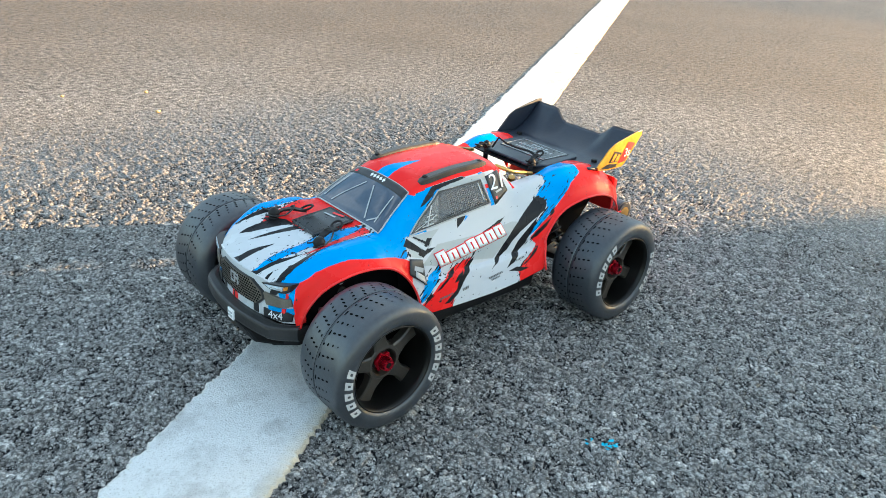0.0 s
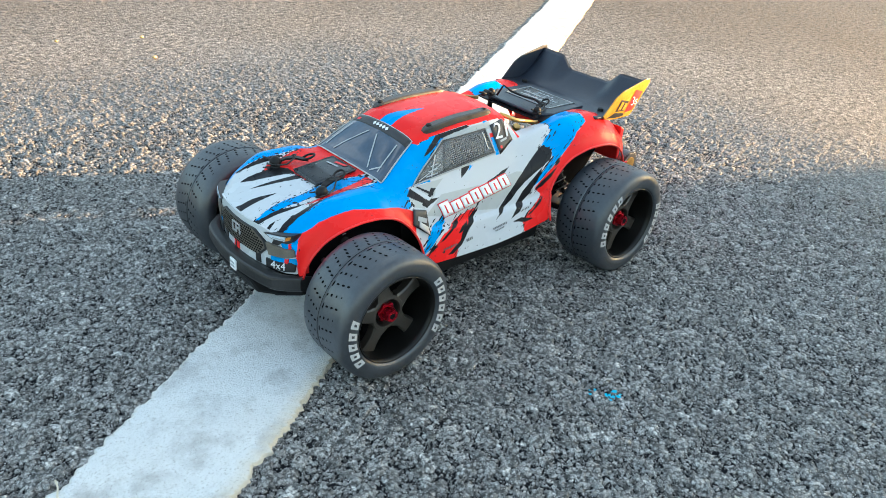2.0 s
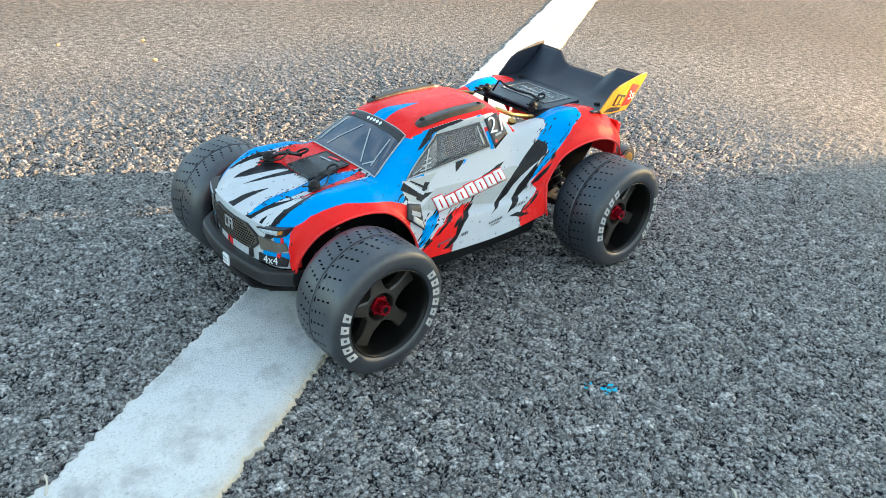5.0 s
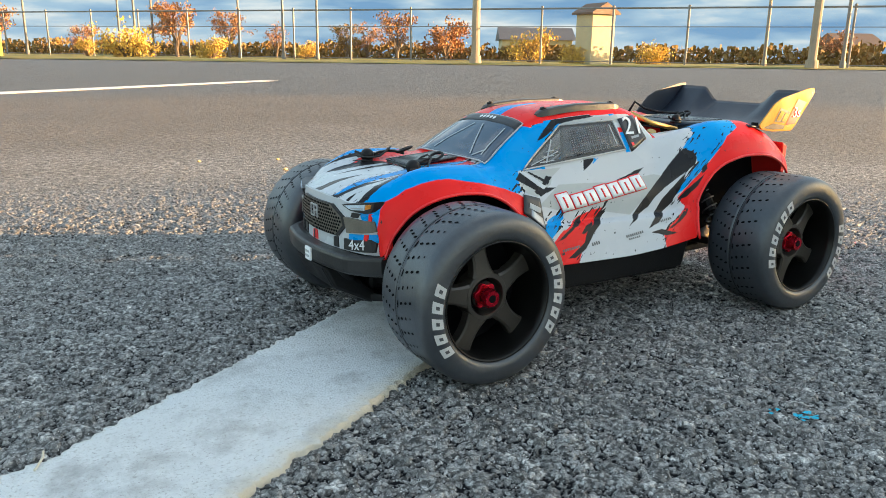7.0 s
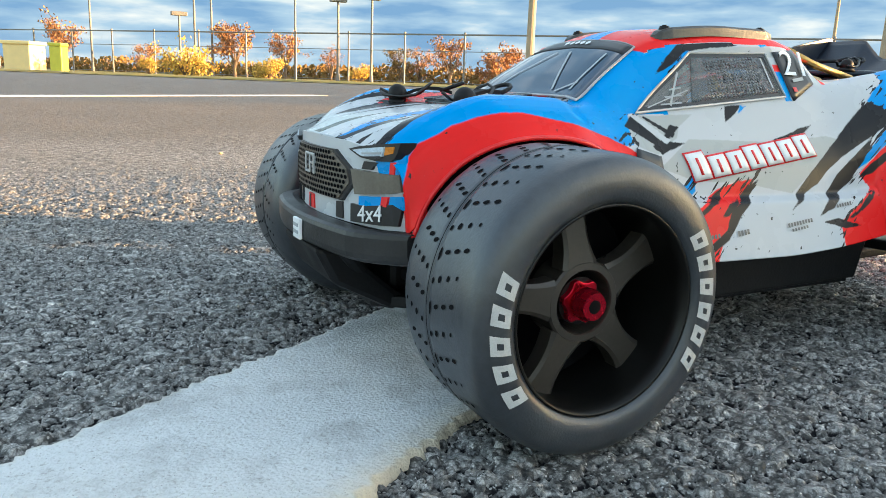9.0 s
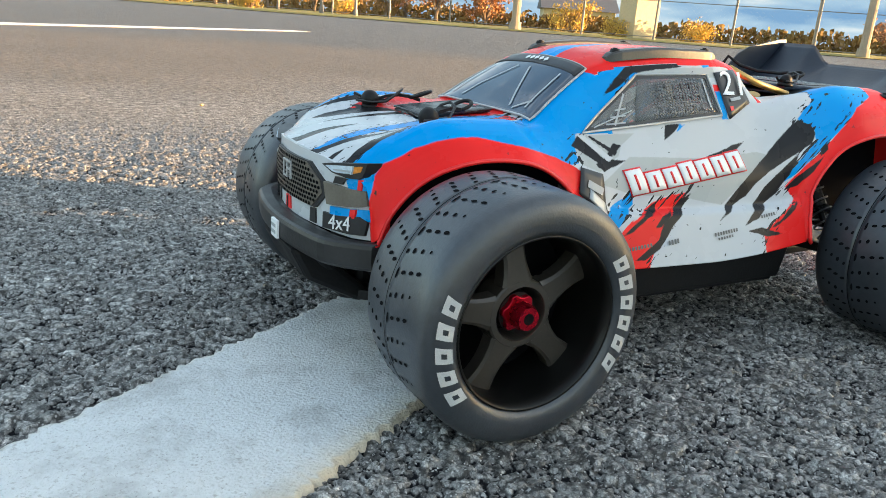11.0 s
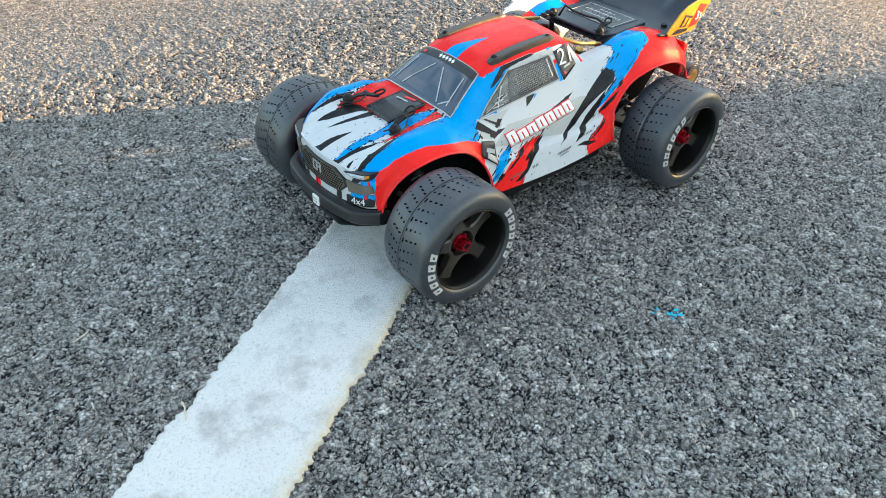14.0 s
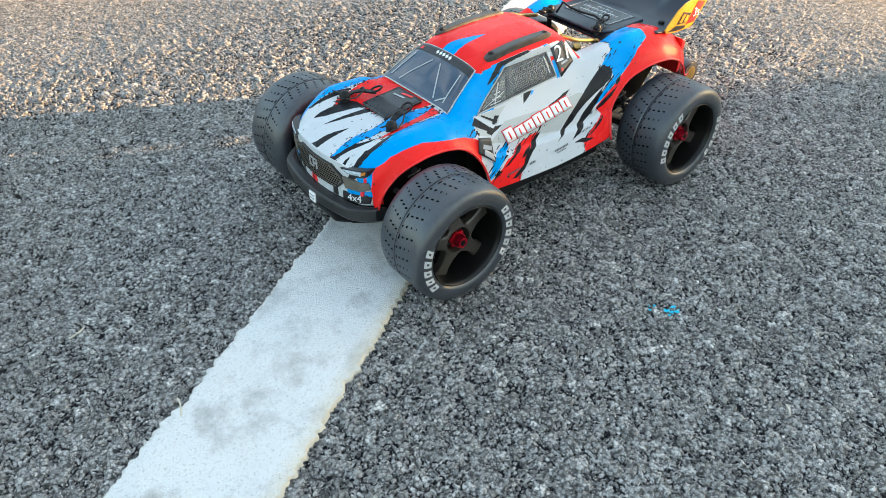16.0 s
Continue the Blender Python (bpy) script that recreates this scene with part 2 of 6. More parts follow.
def road_paint_material():
    m = mat("road_paint", (0.64, 0.65, 0.655), 0.75, bump=0.8, bump_scale=620, vary=0.06, scale=25)
    nt = m.node_tree
    b = nt.nodes["Principled BSDF"]
    base = b.inputs["Base Color"].links[0].from_socket
    co = nt.nodes.new("ShaderNodeTexCoord")
    for scale, detail, rough, stops, colour in ((17, 8, 0.7, [(0.5, (0, 0, 0)), (0.7, (0.8, 0.8, 0.8))], (0.27, 0.268, 0.265)), (480, 3, 0.7, [(0.55, (0, 0, 0)), (0.68, (0.6, 0.6, 0.6))], (0.3, 0.29, 0.27)), (900, 2, 0.7, [(0.66, (0, 0, 0)), (0.74, (0.8, 0.8, 0.8))], (0.12, 0.115, 0.11))):
        n = nt.nodes.new("ShaderNodeTexNoise")
        n.inputs["Scale"].default_value, n.inputs["Detail"].default_value, n.inputs["Roughness"].default_value = scale, detail, rough
        nt.links.new(co.outputs["Object"], n.inputs["Vector"])
        mx = nt.nodes.new("ShaderNodeMix")
        mx.data_type = "RGBA"
        nt.links.new(ramp(nt, n.outputs["Fac"], stops), mx.inputs["Factor"])
        nt.links.new(base, mx.inputs["A"])
        mx.inputs["B"].default_value = (*colour, 1)
        base = mx.outputs["Result"]
    # the rim, yellowed where grit has worn it
    rim = nt.nodes.new("ShaderNodeAttribute")
    rim.attribute_name = "aged_rim"
    mx = nt.nodes.new("ShaderNodeMix")
    mx.data_type = "RGBA"
    nt.links.new(rim.outputs["Fac"], mx.inputs["Factor"])
    nt.links.new(base, mx.inputs["A"])
    mx.inputs["B"].default_value = (0.60, 0.51, 0.37, 1)
    nt.links.new(mx.outputs["Result"], b.inputs["Base Color"])
    return m


def livery_material():
    """Gloss paint in layers; each layer's edge is where its distance attribute crosses zero, torn by noise."""
    m = bpy.data.materials.new("livery_paint")
    m.use_nodes = True
    nt = m.node_tree
    b = nt.nodes["Principled BSDF"]
    co = nt.nodes.new("ShaderNodeTexCoord")
    mp = nt.nodes.new("ShaderNodeMapping")
    mp.inputs["Rotation"].default_value = (0, radians(40), 0)
    mp.vector_type = "TEXTURE"
    mp.inputs["Scale"].default_value = (1 / 90, 1 / 300, 1 / 520)
    nt.links.new(co.outputs["Object"], mp.inputs["Vector"])
    n = nt.nodes.new("ShaderNodeTexNoise")
    n.inputs["Scale"].default_value, n.inputs["Detail"].default_value = 1.0, 5
    nt.links.new(mp.outputs["Vector"], n.inputs["Vector"])
    tear = nt.nodes.new("ShaderNodeMath")
    tear.operation = "SUBTRACT"
    tear.inputs[1].default_value = 0.5
    nt.links.new(n.outputs["Fac"], tear.inputs[0])
    mp2 = nt.nodes.new("ShaderNodeMapping")
    mp2.vector_type = "TEXTURE"
    mp2.inputs["Rotation"].default_value = (0, radians(43), 0)
    mp2.inputs["Scale"].default_value = (1 / 50, 1 / 420, 1 / 480)
    nt.links.new(co.outputs["Object"], mp2.inputs["Vector"])
    brush = nt.nodes.new("ShaderNodeTexNoise")
    brush.inputs["Scale"].default_value, brush.inputs["Detail"].default_value = 1.0, 4
    nt.links.new(mp2.outputs["Vector"], brush.inputs["Vector"])
    prev = None
    layers = [("paint_grey", (0.40, 0.418, 0.42), 0.0005), ("paint_blue", (0.0, 0.27, 0.70), 0.0011), ("paint_red", (0.78, 0.016, 0.016), 0.0014), ("paint_black", (0.012, 0.012, 0.014), 0.0008),
              ("paint_white", (0.51, 0.533, 0.565), 0.001), ("paint_plain_red", (0.78, 0.016, 0.016), 0.0004), ("paint_plain_blue", (0.0, 0.27, 0.70), 0.0012)]
    for key, colour, rip in layers:
        at = nt.nodes.new("ShaderNodeAttribute")
        at.attribute_name = key
        ma = nt.nodes.new("ShaderNodeMath")
        ma.operation = "MULTIPLY_ADD"
        ma.inputs[1].default_value = rip * 2
        nt.links.new(tear.outputs[0], ma.inputs[0])
        nt.links.new(at.outputs["Fac"], ma.inputs[2])
        edge = nt.nodes.new("ShaderNodeMapRange")
        edge.inputs["From Min"].default_value, edge.inputs["From Max"].default_value = -0.0003, 0.0003
        nt.links.new(ma.outputs[0], edge.inputs["Value"])
        mx = nt.nodes.new("ShaderNodeMix")
        mx.data_type = "RGBA"
        nt.links.new(edge.outputs["Result"], mx.inputs["Factor"])
        if prev is None:
            mx.inputs["A"].default_value = (0.51, 0.533, 0.565, 1)
        else:
            nt.links.new(prev, mx.inputs["A"])
        mx.inputs["B"].default_value = (*colour, 1)
        prev = mx.outputs["Result"]
        if key in ("paint_blue", "paint_red"):
            # dry-brush strokes of black along the edge
            ab = nt.nodes.new("ShaderNodeMath")
            ab.operation = "ABSOLUTE"
            nt.links.new(at.outputs["Fac"], ab.inputs[0])
            near = nt.nodes.new("ShaderNodeMapRange")
            near.inputs["From Min"].default_value, near.inputs["From Max"].default_value = 0.0005, 0.0085
            near.inputs["To Min"].default_value, near.inputs["To Max"].default_value = 0.16, -0.02
            nt.links.new(ab.outputs[0], near.inputs["Value"])
            add = nt.nodes.new("ShaderNodeMath")
            nt.links.new(near.outputs["Result"], add.inputs[0])
            nt.links.new(brush.outputs["Fac"], add.inputs[1])
            hit = ramp(nt, add.outputs[0], [(0.70, (0, 0, 0)), (0.715, (1, 1, 1))])
            mk = nt.nodes.new("ShaderNodeMix")
            mk.data_type = "RGBA"
            nt.links.new(hit, mk.inputs["Factor"])
            nt.links.new(prev, mk.inputs["A"])
            mk.inputs["B"].default_value = (0.012, 0.012, 0.014, 1)
            prev = mk.outputs["Result"]
    # scuffs and chips
    sn = nt.nodes.new("ShaderNodeTexNoise")
    sn.inputs["Scale"].default_value, sn.inputs["Detail"].default_value = 210, 3
    nt.links.new(co.outputs["Object"], sn.inputs["Vector"])
    chips = ramp(nt, sn.outputs["Fac"], [(0.70, (0, 0, 0)), (0.73, (1, 1, 1))])
    mx = nt.nodes.new("ShaderNodeMix")
    mx.data_type = "RGBA"
    nt.links.new(chips, mx.inputs["Factor"])
    nt.links.new(prev, mx.inputs["A"])
    mx.inputs["B"].default_value = (0.03, 0.03, 0.03, 1)
    nt.links.new(mx.outputs["Result"], b.inputs["Base Color"])
    rn = nt.nodes.new("ShaderNodeTexNoise")
    rn.inputs["Scale"].default_value, rn.inputs["Detail"].default_value = 35, 6
    nt.links.new(co.outputs["Object"], rn.inputs["Vector"])
    rr = nt.nodes.new("ShaderNodeMapRange")
    rr.inputs["From Min"].default_value, rr.inputs["From Max"].default_value = 0.3, 0.7
    rr.inputs["To Min"].default_value, rr.inputs["To Max"].default_value = 0.2, 0.36
    nt.links.new(rn.outputs["Fac"], rr.inputs["Value"])
    nt.links.new(rr.outputs["Result"], b.inputs["Roughness"])
    b.inputs["Coat Weight"].default_value, b.inputs["Coat Roughness"].default_value = 0.07, 0.05
    b.inputs["Specular IOR Level"].default_value = 0.12
    return m


ASPHALT, STONE, ROADPAINT, LIVERY = asphalt_material(), stone_material(), road_paint_material(), livery_material()
RUBBER = mat("tyre_rubber", (0.031, 0.036, 0.045), 0.40, spec=0.85, vary=0.3, scale=30, bump=0.12, bump_scale=900)
MARK = mat("moulded_rubber", (0.06, 0.061, 0.063), 0.5, vary=0.3, scale=300)
# near-black that stands for the shade in holes, hollows and arches
HOLE_SHADE = mat("hole_shade", (0.004, 0.004, 0.005), 0.9, spec=0.1)
BLACK = mat("black_plastic", (0.008, 0.008, 0.009), 0.5, spec=0.25, vary=0.25, scale=50, bump=0.1, bump_scale=600)
BUMPER = mat("bumper_plastic", (0.02, 0.02, 0.021), 0.42, spec=0.45, vary=0.25, scale=50, bump=0.1, bump_scale=600)
# the rim plastic again, darkened for the shade inside the wheel
RIM_SHADED = mat("rim_plastic_shaded", (0.005, 0.0048, 0.0045), 0.4, spec=0.3, vary=0.2, scale=60)
RIM = mat("rim_plastic", (0.043, 0.037, 0.031), 0.34, vary=0.2, scale=60)
WINGMAT = mat("wing_plastic", (0.014, 0.020, 0.034), 0.4, vary=0.2, scale=30, bump=0.08, bump_scale=700)
RED_ALU = mat("red_anodised_alloy", (0.55, 0.008, 0.03), 0.28, metal=0.85, vary=0.15, scale=120)
LETTER = mat("white_print", (0.46, 0.47, 0.48), 0.6, vary=0.15, scale=200)
WHITE = mat("white_decal", (0.78, 0.79, 0.8), 0.35, vary=0.04, scale=80)
RED = mat("red_decal", (0.75, 0.016, 0.018), 0.35, vary=0.06, scale=80)
SILVER = mat("silver_trim", (0.42, 0.43, 0.44), 0.35, metal=0.3, vary=0.1, scale=150)
WINDOW = mat("smoked_window", (0.03, 0.033, 0.038), 0.12, coat=0.5, vary=0.2, scale=30)
SCREEN = mat("smoked_windscreen", (0.04, 0.06, 0.095), 0.14, coat=0.6, vary=0.2, scale=30)
# pale grey base stands for the sky's reflected haze on clear panes
GLASS = mat("hazed_clear_window", (0.3, 0.3, 0.29), 0.08, coat=0.6, spec=0.7, vary=0.2, scale=30)
GLASS.node_tree.nodes["Principled BSDF"].inputs["Alpha"].default_value = 0.34
NETFILM = mat("printed_net_film", (0.13, 0.138, 0.146), 0.2, coat=0.3, vary=0.2, scale=60)
NETFILM.node_tree.nodes["Principled BSDF"].inputs["Alpha"].default_value = 0.5
CARBON = mat("carbon_look_film", (0.022, 0.025, 0.03), 0.3, vary=0.4, scale=160)
RAIL = mat("scuffed_rail_plastic", (0.042, 0.038, 0.033), 0.38, spec=0.5, vary=0.35, scale=90, bump=0.15, bump_scale=500)
LENS = mat("pale_lens_print", (0.5, 0.58, 0.66), 0.2, coat=0.3, vary=0.25, scale=160)
BLUE = mat("blue_decal", (0.0, 0.27, 0.70), 0.3, vary=0.06, scale=90)
NOSE = mat("white_body_paint", (0.51, 0.533, 0.565), 0.28, coat=0.15, vary=0.03, scale=40)
WINFRAME = mat("window_film", (0.1, 0.105, 0.11), 0.3, vary=0.2, scale=60)
PRINT = mat("grey_print", (0.36, 0.38, 0.4), 0.4, vary=0.1, scale=100)
GRILLE = mat("grille_plastic", (0.135, 0.118, 0.096), 0.36, vary=0.2, scale=100)
DARK = mat("dark_decal", (0.02, 0.02, 0.022), 0.35, vary=0.2, scale=80)
AMBER = mat("amber_decal", (0.6, 0.22, 0.03), 0.3, vary=0.2, scale=200)
BRASS = mat("brass_metal", (0.55, 0.36, 0.12), 0.35, metal=0.9, vary=0.15, scale=90)
STEEL = mat("steel", (0.3, 0.3, 0.31), 0.35, metal=0.9, vary=0.15, scale=90)
DARKSTEEL = mat("blackened_steel", (0.05, 0.05, 0.052), 0.35, metal=0.8, vary=0.2, scale=90)
GOLD = mat("tinted_endplate_film", (0.55, 0.28, 0.03), 0.25, vary=0.25, scale=45)
CONCRETE = mat("concrete", (0.36, 0.35, 0.33), 0.85, vary=0.15, scale=3, bump=0.3, bump_scale=90)
PEBBLE = mat("ochre_pebble", (0.6, 0.45, 0.22), 0.7, vary=0.2, scale=200)
STRAW = mat("dry_straw", (0.55, 0.5, 0.4), 0.8, vary=0.2, scale=200)
CYAN = mat("cyan_paint", (0.0, 0.42, 0.62), 0.5, vary=0.15, scale=200)


# ---------------------------------------------------------------- mesh helpers
def make(name, verts, faces, material, parent=None, smooth=True, label=""):
    me = bpy.data.meshes.new(name)
    me.from_pydata([tuple(v) for v in verts], [], faces)
    me.materials.append(material)
    me.update()
    bm = bmesh.new()
    bm.from_mesh(me)
    bmesh.ops.recalc_face_normals(bm, faces=bm.faces)
    bm.to_mesh(me)
    bm.free()
    if smooth:
        me.shade_smooth()
    ob = new(name, me)
    ob.parent = parent
    if label:
        tagged(ob, label=label)
    return ob


def part(name, bm, material, parent=None, label="", smooth=False):
    me = bpy.data.meshes.new(name)
    bmesh.ops.recalc_face_normals(bm, faces=bm.faces)
    bm.to_mesh(me)
    bm.free()
    me.materials.append(material)
    if smooth:
        me.shade_smooth()
    ob = new(name, me)
    ob.parent = parent
    if label:
        tagged(ob, label=label)
    return ob


def box(bm, x0, x1, y0, y1, z0, z1, bevel=0.0, m=None):
    r = bmesh.ops.create_cube(bm, size=1.0, matrix=(m or Matrix()) @ Matrix.LocRotScale(((x0 + x1) / 2, (y0 + y1) / 2, (z0 + z1) / 2), None, (abs(x1 - x0), abs(y1 - y0), abs(z1 - z0))))
    if bevel:
        es = list({e for v in r["verts"] for e in v.link_edges})
        bmesh.ops.bevel(bm, geom=es, offset=bevel, segments=2, affect="EDGES", profile=0.5)
    return bm


def rod(bm, a, b, r0, r1=None, n=12):
    a, b = Vector(a), Vector(b)
    d = b - a
    m = Matrix.Translation((a + b) / 2) @ d.to_track_quat("Z", "Y").to_matrix().to_4x4()
    bmesh.ops.create_cone(bm, cap_ends=True, segments=n, radius1=r0, radius2=r0 if r1 is None else r1, depth=d.length, matrix=m)
    return bm


def tube(bm, pts, r, n=8, closed=False):
    """A round tube along a line of points."""
    pts = [Vector(p) for p in pts]
    rings = []
    for i, p in enumerate(pts):
        a = pts[i - 1] if (i or closed) else p
        b = pts[(i + 1) % len(pts)] if (i < len(pts) - 1 or closed) else p
        t = (b - a).normalized()
        u = t.orthogonal().normalized() if not rings else (uu - t * uu.dot(t)).normalized()
        uu = u
        w = t.cross(u)
        rings.append([bm.verts.new(p + (u * math.cos(k * math.tau / n) + w * math.sin(k * math.tau / n)) * r) for k in range(n)])
    for i in range(len(rings) - (0 if closed else 1)):
        A, B = rings[i], rings[(i + 1) % len(rings)]
        for k in range(n):
            bm.faces.new((A[k], A[(k + 1) % n], B[(k + 1) % n], B[k]))
    if not closed:
        bm.faces.new(rings[0])
        bm.faces.new(rings[-1][::-1])
    return bm


def lathe_y(profile, n=96):
    """Turns (radius, y) points round the y axis."""
    verts, faces = [], []
    for k in range(n):
        a = k * math.tau / n
        verts += [(r * math.cos(a), y, r * math.sin(a)) for r, y in profile]
    p = len(profile)
    for k in range(n):
        for i in range(p - 1):
            a, b = k * p + i, ((k + 1) % n) * p + i
            faces.append((a, a + 1, b + 1, b))
    return verts, faces


def prism(bm, pts, lo, hi, axis="y", bevel=0.0):
    """A closed outline in two axes, drawn out along the third."""
    def at(p, d):
        return (p[0], d, p[1]) if axis == "y" else (p[0], p[1], d) if axis == "z" else (d, p[0], p[1])
    a = [bm.verts.new(at(p, lo)) for p in pts]
    b = [bm.verts.new(at(p, hi)) for p in pts]
    fs = [bm.faces.new(a), bm.faces.new(b[::-1])]
    for i in range(len(pts)):
        j = (i + 1) % len(pts)
        fs.append(bm.faces.new((a[i], b[i], b[j], a[j])))
    bmesh.ops.recalc_face_normals(bm, faces=fs)
    if bevel:
        bmesh.ops.bevel(bm, geom=list({e for f in fs for e in f.edges}), offset=bevel, segments=2, affect="EDGES", profile=0.5)
    return bm


def lettering(text, size, depth, material, name, parent, m):
    """Characters in the built-in font as a mesh, centred, in the plane of m."""
    cu = bpy.data.curves.new(name, "FONT")
    cu.body, cu.size, cu.extrude, cu.align_x, cu.align_y, cu.shear = text, size, depth, "CENTER", "CENTER", 0.15
    tmp = bpy.data.objects.new("tmp", cu)
    scene.collection.objects.link(tmp)
    me = bpy.data.meshes.new_from_object(tmp.evaluated_get(bpy.context.evaluated_depsgraph_get()))
    bpy.data.objects.remove(tmp)
    me.materials.clear()
    me.materials.append(material)
    ob = new(name, me)
    ob.parent, ob.matrix_basis = parent, m
    return ob


# ---------------------------------------------------------------- ground
LINE_DIR = Vector((math.cos(radians(31.4)), math.sin(radians(31.4))))
LINE_NRM = Vector((-LINE_DIR.y, LINE_DIR.x))
LINE_LO, LINE_HI = -0.131, -0.012


def stone_field(x, y, size, seed):
    """Stones of about that size: how far inside its stone each place lies (0 at the joint), the stone's three random numbers and the way from its middle."""
    u, v = x / size, y / size
    iu, iv = np.floor(u), np.floor(v)
    first, second = np.full(x.shape, 9.0), np.full(x.shape, 9.0)
    own = [np.zeros(x.shape) for _ in range(5)]

    def rnd(a, b, k):
        return np.modf(np.abs(np.sin(a * 127.1 + b * 311.7 + seed * 17.3 + k * 74.7) * 43758.5453))[0]
    for du in (-1, 0, 1):
        for dv in (-1, 0, 1):
            a, b = iu + du, iv + dv
            h = [rnd(a, b, k) for k in range(5)]
            dx, dy = u - a - h[0], v - b - h[1]
            d = np.hypot(dx, dy) * (0.75 + 0.5 * h[2])
            near = d < first
            second = np.where(near, first, np.minimum(second, d))
            first = np.where(near, d, first)
            for q, val in enumerate((h[2], h[3], h[4], dx, dy)):
                own[q] = np.where(near, val, own[q])
    return second - first, own


def ripple(x, y, size, seed):
    """Smooth noise between -1 and 1."""
    u, v = x / size, y / size
    iu, iv = np.floor(u), np.floor(v)
    fu, fv = u - iu, v - iv
    fu, fv = fu * fu * (3 - 2 * fu), fv * fv * (3 - 2 * fv)

    def rnd(a, b):
        return 2 * np.modf(np.abs(np.sin(a * 269.5 + b * 183.3 + seed * 31.7) * 43758.5453))[0] - 1
    return (rnd(iu, iv) * (1 - fu) + rnd(iu + 1, iv) * fu) * (1 - fv) + (rnd(iu, iv + 1) * (1 - fu) + rnd(iu + 1, iv + 1) * fu) * fv


def spread(lo, hi, step, mid, near, reach):
    """Even steps from lo to hi, gently growing ones up to mid out to near, then fast growing ones out to reach on both sides."""
    core = list(np.arange(lo, hi, step))

    def outward(p, sign, limit):
        out, s = [], step
        while abs(p) < reach:
            s = min(s * 1.012, mid) if sign * p < limit else s * 1.12
            p += sign * s
            out.append(p)
        return out
    return np.array(outward(core[0], -1, near)[::-1] + core + outward(core[-1], 1, near))


def road_height(X, Y):
    """The asphalt's relief near the truck, and each place's stone tone."""
    wx = X + 0.0011 * ripple(X, Y, 0.0035, 1) + 0.0006 * ripple(X, Y, 0.0017, 2)
    wy = Y + 0.0011 * ripple(X, Y, 0.0035, 3) + 0.0006 * ripple(X, Y, 0.0017, 4)

    def layer(size, seed, lift, lean, deep, joint):
        gap, (a, b, c, dx, dy) = stone_field(wx, wy, size, seed)
        e = np.clip(gap / joint, 0, 1)
        e = e * e * (3 - 2 * e)
        top = (a - 0.5) * lift + ((b - 0.5) * dx + (c - 0.5) * dy) * lean * size
        return top * e - deep * (1 - e), b, c, gap
    zs, ts, _, js = layer(0.0046, 3, 0.0012, 0.5, 0.0018, 0.36)
    zb, tb, cb, jb = layer(0.0098, 8, 0.0013, 0.3, 0.0030, 0.24)
    big = (cb > 0.5) & (zb + 0.0007 > zs)
    Z = np.where(big, zb + 0.0007, zs - 0.0002)
    tone = np.where(big, tb, ts)
    Z = Z + 0.0007 * ripple(X, Y, 0.03, 5) + 0.0008 * ripple(X, Y, 0.09, 6) + 0.00022 * ripple(X, Y, 0.0022, 7)
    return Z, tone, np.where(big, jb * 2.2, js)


def build_ground():
    gx, gy = spread(-0.42, 0.60, 0.0015, 0.0034, 1.0, 2500.0), spread(-0.33, 0.55, 0.0015, 0.0034, 0.92, 2500.0)
    X, Y = np.meshgrid(gx, gy, indexing="ij")
    Z, tone, joint = road_height(X, Y)
    fade = np.clip((1.0 - np.abs(X)) / 0.4, 0, 1) * np.clip((0.92 - np.abs(Y)) / 0.4, 0, 1)
    tone, joint = 0.5 + (tone - 0.5) * fade, 1 + (joint - 1) * fade
    side = X * LINE_NRM.x + Y * LINE_NRM.y
    under = (side > LINE_LO - 0.004) & (side < LINE_HI + 0.004)
    Z = np.where(under, np.minimum(Z, 0) - 0.001, Z) * fade
    Z = np.where((np.abs(np.abs(X) - 0.1635) < 0.02) & (np.abs(np.abs(Y) - 0.117) < 0.035), np.minimum(Z, -0.0005), Z)
    n, k = X.shape
    verts = np.stack([X, Y, Z], -1).reshape(-1, 3)
    i = np.arange(n - 1)[:, None] * k + np.arange(k - 1)[None]
    quads = np.stack([i, i + k, i + k + 1, i + 1], -1).reshape(-1, 4)
    me = bpy.data.meshes.new("ground")
    me.vertices.add(len(verts))
    me.vertices.foreach_set("co", verts.astype(np.float32).ravel())
    me.loops.add(quads.size)
    me.loops.foreach_set("vertex_index", quads.astype(np.int32).ravel())
    me.polygons.add(len(quads))
    me.polygons.foreach_set("loop_start", np.arange(0, quads.size, 4, dtype=np.int32))
    me.polygons.foreach_set("use_smooth", np.ones(len(quads), dtype=bool))
    me.update(calc_edges=True)
    me.attributes.new("stone_tone", "FLOAT", "POINT").data.foreach_set("value", tone.astype(np.float32).ravel())
    me.attributes.new("far_off", "FLOAT", "POINT").data.foreach_set("value", (1 - fade).astype(np.float32).ravel())
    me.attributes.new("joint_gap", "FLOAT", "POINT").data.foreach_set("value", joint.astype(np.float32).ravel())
    me.materials.append(ASPHALT)
    return tagged(new("ground", me), label="worn dark grey asphalt car park with coarse stone chippings", category="asphalt", kind="structure")


ground = build_ground()


